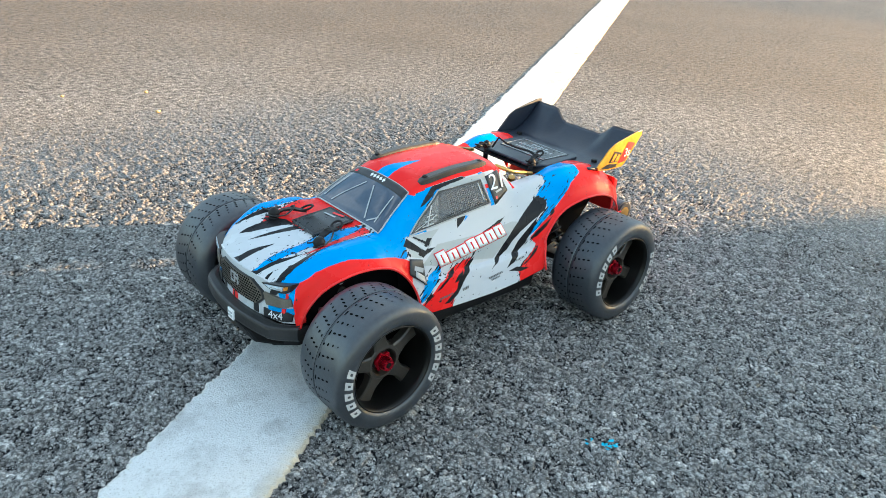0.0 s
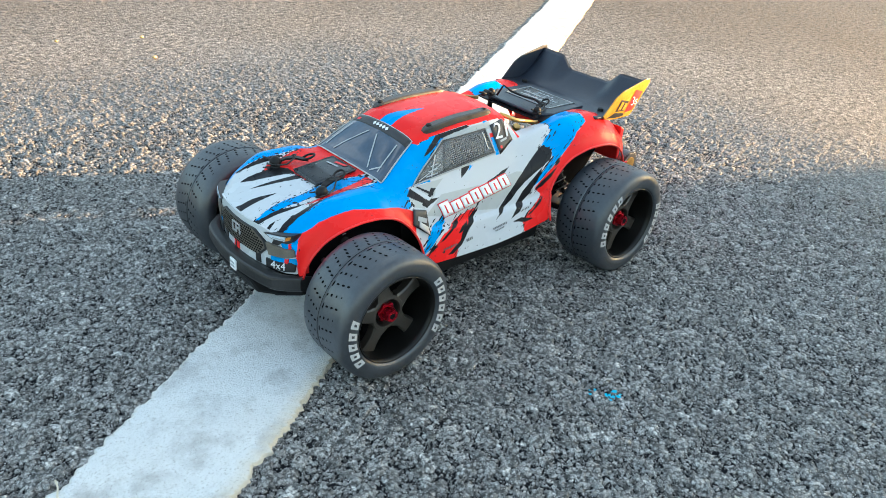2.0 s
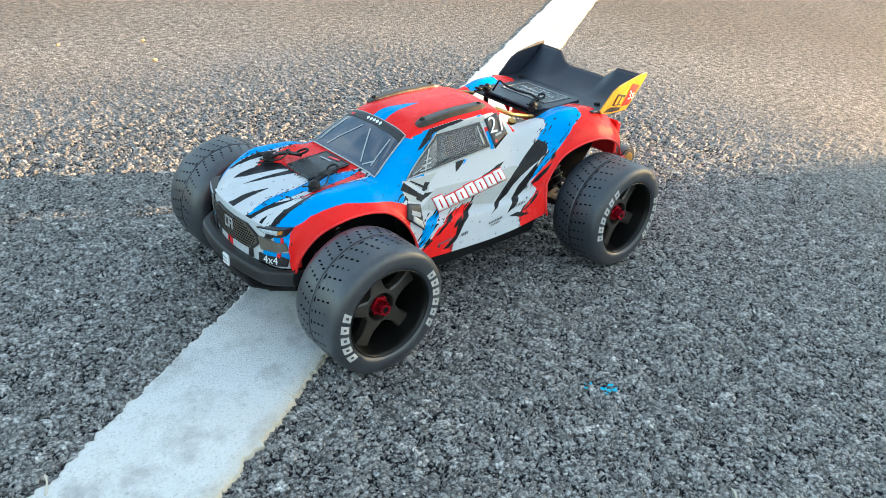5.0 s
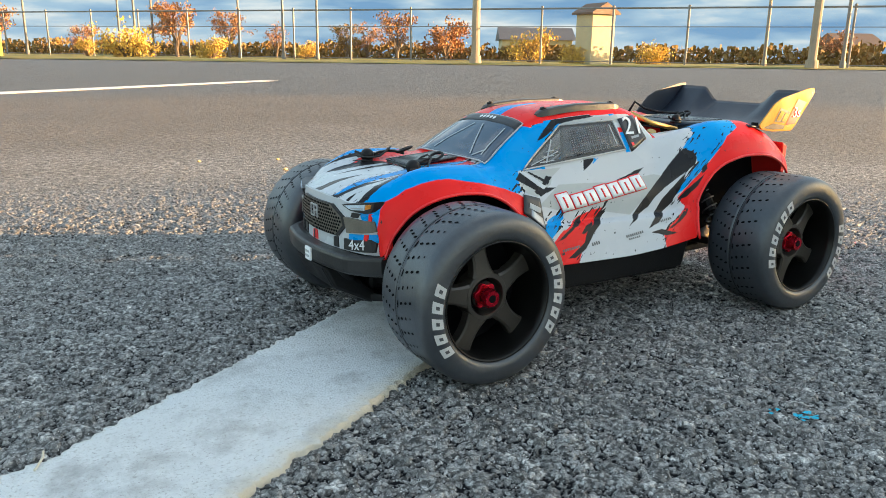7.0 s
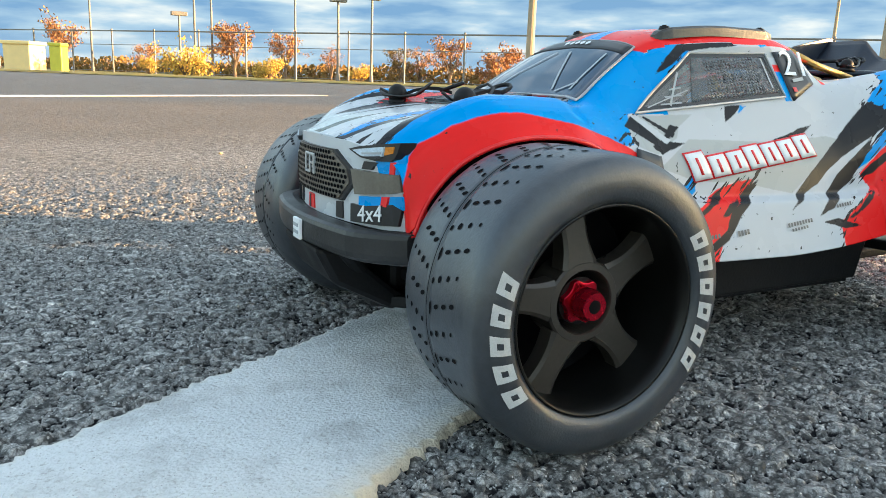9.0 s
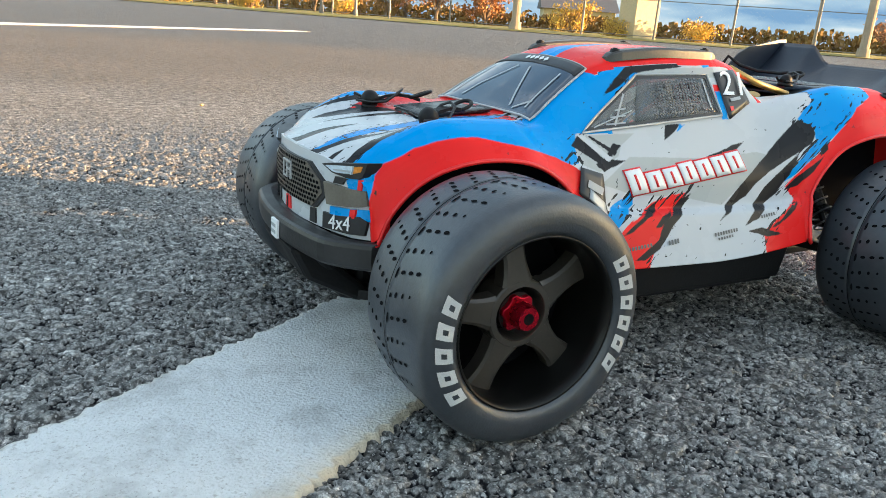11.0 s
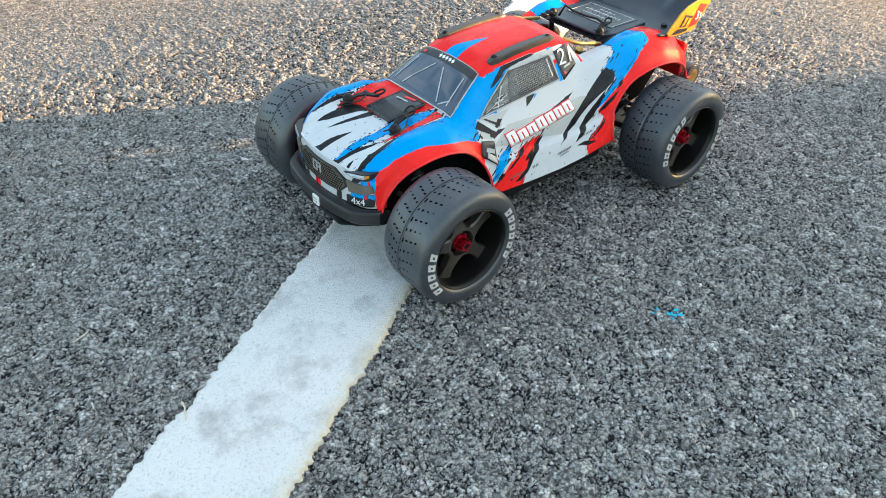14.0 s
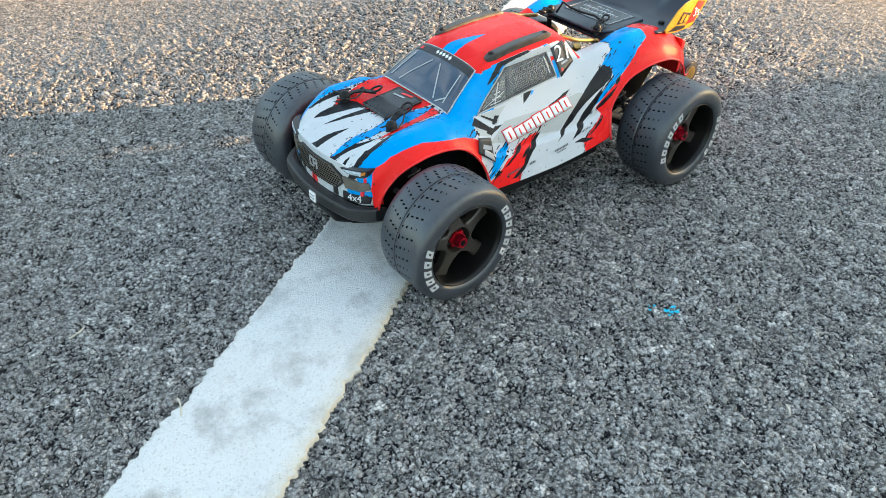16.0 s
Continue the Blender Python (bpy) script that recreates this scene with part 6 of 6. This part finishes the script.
for sg in (1, -1):
    bm = bmesh.new()
    n = 30
    rows = []
    for i in range(n + 1):
        x = 0.051 - 0.092 * i / n
        t = min(1, i / 3, (n - i) / 3)
        yc, h, hw = sg * (0.0385 - 0.002 * i / n), 0.0012 + 0.0026 * t**0.5, 0.0050 * (0.4 + 0.6 * t**0.5)
        base = top_z(x, yc)
        rows.append([bm.verts.new((x, yc + o * hw, base + z)) for o, z in ((-1.15, -0.002), (-1.0, h * 0.7), (-0.7, h), (0.7, h), (1.0, h * 0.7), (1.15, -0.002))])
    for a, b in zip(rows, rows[1:]):
        for k in range(6):
            bm.faces.new((a[k], a[(k + 1) % 6], b[(k + 1) % 6], b[k]))
    bm.faces.new(rows[0])
    bm.faces.new(rows[-1][::-1])
    rail = part("roof_rail", bm, RAIL, truck, "scuffed black plastic roof skid rail", smooth=False)
    for x in (0.043, -0.0305):
        bm = bmesh.new()
        z = top_z(x, sg * 0.038) + 0.0036
        rod(bm, (x, sg * 0.038, z - 0.001), (x, sg * 0.038, z + 0.0010), 0.0032, 0.0026, 14)
        rod(bm, (x, sg * 0.038, z + 0.0008), (x, sg * 0.038, z + 0.0016), 0.0013, 0.0013, 6)
        part("screw", bm, BLACK, rail)

for k in range(5):
    stroke("roof_print", [(-0.038 - 0.0008 * k, -0.020 + 0.0056 * k), (-0.0425, -0.0165 + 0.0056 * k)], on_top, 0.0003, 0.0012, DARK, truck)

# open bed behind the cab: struts, the shell's floor and the dark deck
bm = bmesh.new()
box(bm, -0.118, -0.062, -0.052, 0.052, 0.118, 0.122, 0.001)
part("bed_floor", bm, DARK, truck)
for sg in (1, -1):
    bm = bmesh.new()
    tube(bm, [(-0.056, sg * 0.038, 0.166), (-0.075, sg * 0.044, 0.158), (-0.106, sg * 0.047, 0.151)], 0.0022, 8)
    part("bed_strut", bm, BRASS, truck, "brass-coloured bed strut", smooth=True)
    bm = bmesh.new()
    rod(bm, (-0.085, sg * 0.030, 0.120), (-0.080, sg * 0.042, 0.150), 0.004)
    part("shock_top", bm, BRASS, truck)
bm = bmesh.new()
prism(bm, [(-0.114, -0.038), (-0.114, 0.038), (-0.132, 0.047), (-0.186, 0.045), (-0.192, 0.039), (-0.192, -0.039), (-0.186, -0.045), (-0.132, -0.047)], 0.1530, 0.1564, "z", 0.0012)
deck = part("bed_deck", bm, WINGMAT, truck, "dark plastic bed cover with printed panel")
bm = bmesh.new()
prism(bm, [(-0.138, -0.034), (-0.138, 0.034), (-0.182, 0.036), (-0.182, -0.036)], 0.1562, 0.1570, "z", 0.0003)
part("deck_panel", bm, CARBON, deck)
for k, (row, count, long) in enumerate(((-0.151, 11, 0.0042), (-0.161, 13, 0.0050), (-0.170, 6, 0.0030))):
    for q in range(count):
        y = (q - (count - 1) / 2) * 0.0040
        bm = bmesh.new()
        box(bm, row - long * (0.7 + 0.3 * ((q * 7 + k) % 3)), row, y - 0.0012, y + 0.0006 + 0.0004 * (q % 2), 0.1569, 0.1574, 0)
        part("panel_print", bm, PRINT, deck)
for x0, x1, y0, y1 in ((-0.1405, -0.1397, -0.0325, 0.0325), (-0.1803, -0.1795, -0.0345, 0.0345), (-0.1800, -0.1400, -0.0333, -0.0325), (-0.1800, -0.1400, 0.0325, 0.0333)):
    bm = bmesh.new()
    box(bm, x0, x1, y0, y1, 0.1569, 0.1573, 0)
    part("panel_edge", bm, PRINT, deck)
bm = bmesh.new()
tube(bm, [(-0.112, -0.022, 0.160), (-0.117, -0.018, 0.172), (-0.124, -0.012, 0.166), (-0.130, 0.0, 0.163), (-0.134, 0.016, 0.163), (-0.128, 0.028, 0.164)], 0.0013, 7)
part("antenna_wire", bm, BLACK, truck, "thin black cable across the bed", smooth=True)


def build_wing():
    n, k = 40, 26

    def prof(y):
        a = abs(y)
        return 0.1705 + 0.0145 * min(1, max(0, (a - 0.029) / 0.015))
    verts, faces = [], []
    for layer in (0, 1):
        for j in range(n + 1):
            y = -0.0785 + 0.157 * j / n
            lip = prof(y)
            for i in range(k + 1):
                u = i / k
                x = -0.168 - 0.0815 * u
                z = 0.1555 - 0.0035 * math.sin(u * math.pi) + (lip - 0.1555) * max(0, (u - 0.45) / 0.55) ** 1.7
                x -= 0.003 * (abs(y) / 0.078) ** 2 * u
                verts.append((x, y, z - 0.0022 * layer))
    w, base = k + 1, (n + 1) * (k + 1)
    for j in range(n):
        for i in range(k):
            q = j * w + i
            faces += [(q, q + 1, q + w + 1, q + w), (base + q, base + q + w, base + q + w + 1, base + q + 1)]
    for j in range(n):
        for i in (0, k):
            q = j * w + i
            faces.append((q, q + w, base + q + w, base + q))
    for i in range(k):
        for j in (0, n):
            q = j * w + i
            faces.append((q, q + 1, base + q + 1, base + q))
    wing = make("rear_wing", verts, faces, WINGMAT, truck, label="black moulded rear wing with notched lip", smooth=True)
    out = [(-0.1835, 0.1505), (-0.1800, 0.1545), (-0.1990, 0.1735), (-0.2100, 0.1790), (-0.2480, 0.1875), (-0.2570, 0.1880), (-0.2580, 0.1830), (-0.2330, 0.1520), (-0.2280, 0.1480), (-0.2000, 0.1480)]
    for sg in (1, -1):
        bm = bmesh.new()
        prism(bm, out, sg * 0.0785, sg * 0.0803, "y", 0.0004)
        ep = part("endplate", bm, GOLD if sg > 0 else WINGMAT, wing, "amber-tinted wing endplate with dark print" if sg > 0 else "")
        if sg > 0:
            for shape, m2, d in (([(-0.2175, 0.1535), (-0.2320, 0.1545), (-0.2465, 0.1745), (-0.2330, 0.1780)], RED, 0.0004), ([(-0.1850, 0.1520), (-0.2000, 0.1500), (-0.2150, 0.1500), (-0.2170, 0.1530), (-0.1990, 0.1560)], DARK, 0.0004),
                                 ([(-0.2000, 0.1570), (-0.2160, 0.1560), (-0.2230, 0.1660), (-0.2080, 0.1700)], DARK, 0.0004), ([(-0.2030, 0.1585), (-0.2080, 0.1580), (-0.2140, 0.1660), (-0.2090, 0.1675)], GOLD, 0.0008), ([(-0.2110, 0.1575), (-0.2155, 0.1570), (-0.2200, 0.1640), (-0.2160, 0.1655)], GOLD, 0.0008)):
                bm = bmesh.new()
                bm.faces.new([bm.verts.new((x, 0.0803 + d, z)) for x, z in shape])
                part("endplate_print", bm, m2, wing)
            lettering("3s", 0.014, 0.0001, WHITE, "endplate_number", wing, Matrix.Translation((-0.2320, 0.0813, 0.1650)) @ pose(0, 0, 0, 90, 0, 180))
        for x in (-0.2,):
            bm = bmesh.new()
            rod(bm, (x, sg * 0.060, 0.150), (x, sg * 0.060, 0.1552), 0.0036, 0.0032)
            part("wing_screw", bm, BLACK, wing)
        bm = bmesh.new()
        prism(bm, [(-0.175, 0.150), (-0.200, 0.151), (-0.205, 0.138), (-0.185, 0.125)], sg * 0.034, sg * 0.040, "y", 0.001)
        part("wing_stay", bm, BLACK, wing)


build_wing()


def build_wheel():
    """One wheel with its outer face towards +y, centred on the hub."""
    R, hw = 0.0590, 0.0342
    prof = [(0.0408, hw - 0.0050), (0.0412, hw - 0.0016), (0.0440, hw + 0.0002), (0.0475, hw + 0.0004), (0.0515, hw - 0.0002), (0.0548, hw - 0.0014), (0.0571, hw - 0.0034), (0.0583, hw - 0.0064), (0.0588, hw - 0.0110), (R, 0.010), (R, 0.0030), (R, 0.0012), (R - 0.0008, 0.0006), (R - 0.0008, -0.0006), (R, -0.0012), (R, -0.0030), (R, -0.010),
            (0.0586, -0.0170), (0.0577, -0.0215), (0.0562, -0.0250), (0.0538, -0.0272), (0.0500, -0.0288), (0.043, -0.0290), (0.0405, -0.0260)]
    v, f = lathe_y(prof, 120)
    tyre = make("tyre", v, f, RUBBER, None, label="black slick tyre with dimpled tread and pale sidewall print")
    # tread dimples in slanted rows, as flat near-black marks for their shade
    verts, faces = [], []
    rows = 36
    for k in range(rows):
        for sg in (1, -1):
            dashes = k % 2 == 0
            for j in range(4 if sg > 0 or not dashes else 3):
                y = sg * ((0.0031 if j == 0 else 0.0022 + 0.0056 * j) if sg > 0 else 0.0036 + 0.0047 * j)
                a = math.tau * (k + (0.4 if sg < 0 else 0) + 0.15 * j) / rows
                r = float(np.interp(y, [-0.0250, -0.0215, -0.0170, -0.010, 0.010, 0.0232, 0.0278, 0.0308], [0.0562, 0.0577, 0.0585, R, R, 0.0588, 0.0583, 0.0571])) + 0.00025
                if dashes:
                    la, wa = (0.0025, 0.0007) if j == 0 and sg > 0 else (0.0009, 0.0015)
                else:
                    la, wa = ((0.0011, 0.0008), (0.0013, 0.0010), (0.0011, 0.0008), (0.0008, 0.0006))[j]
                b = len(verts)
                for q in range(8):
                    t = q * math.tau / 8
                    yy, aa = y + 1.15 * wa * math.cos(t), a + (1.1 * la * math.sin(t) + 0.25 * wa * math.cos(t)) / R
                    verts.append((r * math.cos(aa), yy, r * math.sin(aa)))
                faces.append(tuple(range(b, b + 8)))
    # near-black band laid over the groove for its shade
    b = len(verts)
    for k in range(120):
        a = k * math.tau / 120
        verts += [((R + 0.0002) * math.cos(a), y, (R + 0.0002) * math.sin(a)) for y in (-0.00028, 0.00028)]
    faces += [(b + 2 * k, b + 2 * k + 1, b + 2 * ((k + 1) % 120) + 1, b + 2 * ((k + 1) % 120)) for k in range(120)]
    tagged(make("tread_pattern", verts, faces, HOLE_SHADE, tyre, smooth=False), kind="stuff")
    # sidewall print: pale blocks, five on one arc and six on the other
    def block(a0, a1, r0, r1, shear):
        n, k = 6, 6
        rows = []
        for j in range(k + 1):
            rr = r0 + (r1 - r0) * j / k
            y = float(np.interp(rr, [0.0440, 0.0475, 0.0515, 0.0548], [hw + 0.0002, hw + 0.0004, hw - 0.0002, hw - 0.0014])) + 0.00035
            rows.append([(rr * math.cos(a), y, rr * math.sin(a)) for a in (a0 + (a1 - a0) * i / n + shear * (2 * j / k - 1) for i in range(n + 1))])
        return rows
    for start, count, step, width in ((radians(-37), 5, radians(12.6), radians(9.8)), (radians(144), 6, radians(12.2), radians(9.6))):
        for k in range(count):
            a0 = start + k * step
            rows = block(a0, a0 + width * 0.86, 0.0442, 0.0520, radians(1.2))
            verts = [p for row in rows for p in row]
            faces = [(j * 7 + i, j * 7 + i + 1, j * 7 + i + 8, j * 7 + i + 7) for j in range(6) for i in range(6) if not (i in (2, 3) and j in (2, 3))]
            make("sidewall_print", verts, faces, LETTER, tyre, smooth=False)
    # moulded size marks round the top of the sidewall
    for k in range(11):
        a0 = radians(66 + 5.2 * k + (2 if k > 4 else 0))
        rows = block(a0, a0 + radians(3.8), 0.0470, 0.0490, radians(0.4))
        verts = [p for row in rows for p in row]
        faces = [(j * 7 + i, j * 7 + i + 1, j * 7 + i + 8, j * 7 + i + 7) for j in range(6) for i in range(6) if (i * 2 + j + k) % 4]
        make("moulded_mark", verts, faces, MARK, tyre, smooth=False)
    # rim: barrel coloured as in shade, near-black dish for the hollow, five spokes
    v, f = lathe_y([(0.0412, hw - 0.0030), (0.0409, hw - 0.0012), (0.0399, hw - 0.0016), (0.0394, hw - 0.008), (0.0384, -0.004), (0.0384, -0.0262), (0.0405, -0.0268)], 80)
    rim = make("rim", v, f, RIM_SHADED, tyre, label="black five-spoke rim")
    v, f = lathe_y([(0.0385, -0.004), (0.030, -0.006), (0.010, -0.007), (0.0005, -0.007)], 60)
    make("rim_shade_disc", v, f, HOLE_SHADE, tyre)
    v, f = lathe_y([(0.0128, 0.004), (0.0128, 0.0180), (0.0132, 0.0188), (0.0158, 0.0186), (0.0166, 0.0178), (0.0166, 0.004)], 48)
    make("hub_ring", v, f, RIM, tyre, smooth=False)
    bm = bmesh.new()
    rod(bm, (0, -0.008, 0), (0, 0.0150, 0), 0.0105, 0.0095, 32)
    part("hub", bm, RIM_SHADED, tyre, smooth=False)
    for k in range(5):
        a = k * math.tau / 5 + radians(7.5)
        t, u = Vector((math.cos(a), 0, math.sin(a))), Vector((-math.sin(a), 0, math.cos(a)))
        bm = bmesh.new()
        secs = []
        for i in range(9):
            s = i / 8
            r = 0.0150 + 0.0242 * s
            w = 0.0050 + 0.0032 * (1 - s)**3 + 0.0026 * s**3
            y1 = 0.0185 - 0.0030 * s
            y0 = y1 - 0.008
            secs.append([bm.verts.new(t * r + u * o + Vector((0, y, 0))) for o, y in ((-w, y0), (-w, y1 - 0.001), (-w * 0.75, y1), (w * 0.75, y1), (w, y1 - 0.001), (w, y0))])
        for p, q in zip(secs, secs[1:]):
            for m in range(6):
                bm.faces.new((p[m], p[(m + 1) % 6], q[(m + 1) % 6], q[m]))
        bm.faces.new(secs[0])
        bm.faces.new(secs[-1][::-1])
        part("spoke", bm, RIM, tyre)
    bm = bmesh.new()
    pts = []
    for i in range(24):
        a = i * math.tau / 24
        r = 0.0092 if i % 4 < 2 else 0.0076
        pts.append((r * math.cos(a), r * math.sin(a)))
    prism(bm, pts, 0.0140, 0.0175, "y", 0.0004)
    for k in range(4):
        rod(bm, (0, 0.0172 + 0.0016 * k, 0), (0, 0.0184 + 0.0016 * k, 0), 0.0064, 0.0060, 24)
    rod(bm, (0, 0.0230, 0), (0, 0.0250, 0), 0.0060, 0.0054, 24)
    nut = part("wheel_nut", bm, RED_ALU, tyre, "red anodised serrated wheel nut")
    # dark disc for the shaded hole in the nut's end
    bm = bmesh.new()
    rod(bm, (0, 0.0240, 0), (0, 0.0252, 0), 0.0027, n=16)
    part("nut_hole_shade", bm, HOLE_SHADE, tyre)
    return tyre


WHEEL_Y = 0.1190
first = build_wheel()
first.parent = truck
first.matrix_basis = Matrix.Translation((AXLE, WHEEL_Y, HUB_Z)) @ Matrix.Rotation(radians(0), 4, "Y")
for x, sg, spin in ((-0.1610, 1, 160), (AXLE, -1, 10), (-0.1610, -1, 50)):
    m = Matrix.Translation((x, sg * (WHEEL_Y + (0.002 if x < 0 else 0)), HUB_Z)) @ (Matrix.Rotation(math.pi, 4, "Z") if sg < 0 else Matrix()) @ Matrix.Rotation(radians(spin), 4, "Y")
    copy_thing(first, m)


def build_chassis():
    bm = bmesh.new()
    prism(bm, [(0.205, 0.022), (0.185, 0.036), (0.08, 0.040), (0.06, 0.076), (-0.09, 0.076), (-0.12, 0.040), (-0.20, 0.034), (-0.215, 0.022), (-0.215, -0.022), (-0.20, -0.034), (-0.12, -0.040), (-0.09, -0.076), (0.06, -0.076), (0.08, -0.040), (0.185, -0.036), (0.205, -0.022)], 0.028, 0.034, "z", 0.001)
    part("chassis_plate", bm, BLACK, truck)
    for sg in (1, -1):
        bm = bmesh.new()
        prism(bm, [(0.064, 0.030), (-0.092, 0.031), (-0.100, 0.060), (0.074, 0.055)], sg * 0.064, sg * 0.080, "y", 0.002)
        part("side_guard", bm, BLACK, truck)
    for x0 in (AXLE, -AXLE):
        bm = bmesh.new()
        box(bm, x0 - 0.032, x0 + 0.032, -0.022, 0.022, 0.034, 0.078, 0.004)
        part("gearbox", bm, BLACK, truck)
        bm = bmesh.new()
        k = 1 if x0 > 0 else -1
        box(bm, x0 - 0.020 * k - 0.003, x0 - 0.020 * k + 0.003, -0.034, 0.034, 0.070, 0.108, 0.002)
        part("shock_tower", bm, BLACK, truck)
        for sg in (1, -1):
            bm = bmesh.new()
            prism(bm, [(x0 + 0.026, 0.018), (x0 + 0.010, 0.088), (x0 - 0.010, 0.088), (x0 - 0.026, 0.018)], 0.040, 0.047, "z", 0.0015)
            if sg < 0:
                bmesh.ops.transform(bm, matrix=Matrix.Scale(-1, 4, (0, 1, 0)), verts=bm.verts)
            part("suspension_arm", bm, BLACK, truck)
            bm = bmesh.new()
            rod(bm, (x0, sg * 0.020, 0.058), (x0, sg * 0.108, 0.0585), 0.0032)
            part("drive_shaft", bm, STEEL, truck)
            bm = bmesh.new()
            a, b = Vector((x0 - 0.014 * k, sg * 0.036, 0.104)), Vector((x0 - 0.012 * k, sg * 0.078, 0.046))
            rod(bm, a, a.lerp(b, 0.55), 0.0062)
            rod(bm, a.lerp(b, 0.5), b, 0.0022)
            shock = part("shock_absorber", bm, BLACK, truck)
            bm = bmesh.new()
            d = (b - a).normalized()
            u = d.orthogonal().normalized()
            w = d.cross(u)
            tube(bm, [a.lerp(b, 0.12 + 0.76 * t) + (u * math.cos(t * 44) + w * math.sin(t * 44)) * 0.0078 for t in np.linspace(0, 1, 90)], 0.0008, 5)
            part("spring", bm, STEEL, shock, smooth=True)
            bm = bmesh.new()
            rod(bm, (x0 + 0.012, sg * 0.030, 0.074), (x0 + 0.006, sg * 0.100, 0.070), 0.0026)
            part("link_rod", bm, STEEL, truck)
            bm = bmesh.new()
            box(bm, x0 - 0.010, x0 + 0.010, sg * 0.088, sg * 0.100, 0.040, 0.076, 0.003)
            part("hub_carrier", bm, BLACK, truck)
    # wheelie bar
    for sg in (1, -1):
        bm = bmesh.new()
        rod(bm, (-0.200, sg * 0.030, 0.052), (-0.288, sg * 0.050, 0.066), 0.0036)
        part("wheelie_bar_arm", bm, BLACK, truck)
        bm = bmesh.new()
        rod(bm, (-0.288, sg * 0.050 - 0.008, 0.066), (-0.288, sg * 0.050 + 0.008, 0.066), 0.0155, n=28)
        bmesh.ops.bevel(bm, geom=[e for e in bm.edges if len(e.link_faces) == 2 and abs(e.verts[0].co.y - e.verts[1].co.y) < 1e-5], offset=0.002, segments=2, affect="EDGES")
        wl = part("wheelie_bar_wheel", bm, RUBBER, truck)
        bm = bmesh.new()
        rod(bm, (-0.288, sg * 0.050 - 0.0085, 0.066), (-0.288, sg * 0.050 + 0.0085, 0.066), 0.009, n=20)
        part("hub", bm, BRASS, wl)
    # near-black sheets added inside the arches to stand for their shade
    for sg in (1, -1):
        for pts in ([(0.205, 0.060), (0.200, 0.108), (0.165, 0.118), (0.120, 0.120), (0.088, 0.115), (0.080, 0.050), (0.120, 0.045), (0.170, 0.045)], [(-0.085, 0.060), (-0.088, 0.135), (-0.120, 0.146), (-0.175, 0.147), (-0.205, 0.135), (-0.214, 0.100), (-0.190, 0.070), (-0.130, 0.050)]):
            if sg < 0 and pts[0][0] < 0:
                continue
            bm = bmesh.new()
            prism(bm, pts, sg * 0.052, sg * 0.054, "y", 0.0004)
            part("arch_shade_sheet", bm, HOLE_SHADE, truck)
    bm = bmesh.new()
    box(bm, -0.10, 0.09, -0.045, 0.045, 0.034, 0.085, 0.006)
    part("electronics_tray", bm, BLACK, truck)
    bm = bmesh.new()
    prism(bm, [(-0.216, 0.095), (-0.221, 0.100), (-0.221, 0.134), (-0.214, 0.138)], -0.083, 0.083, "y", 0.001)
    part("tail_panel", bm, RED, truck, "red tail panel")


build_chassis()
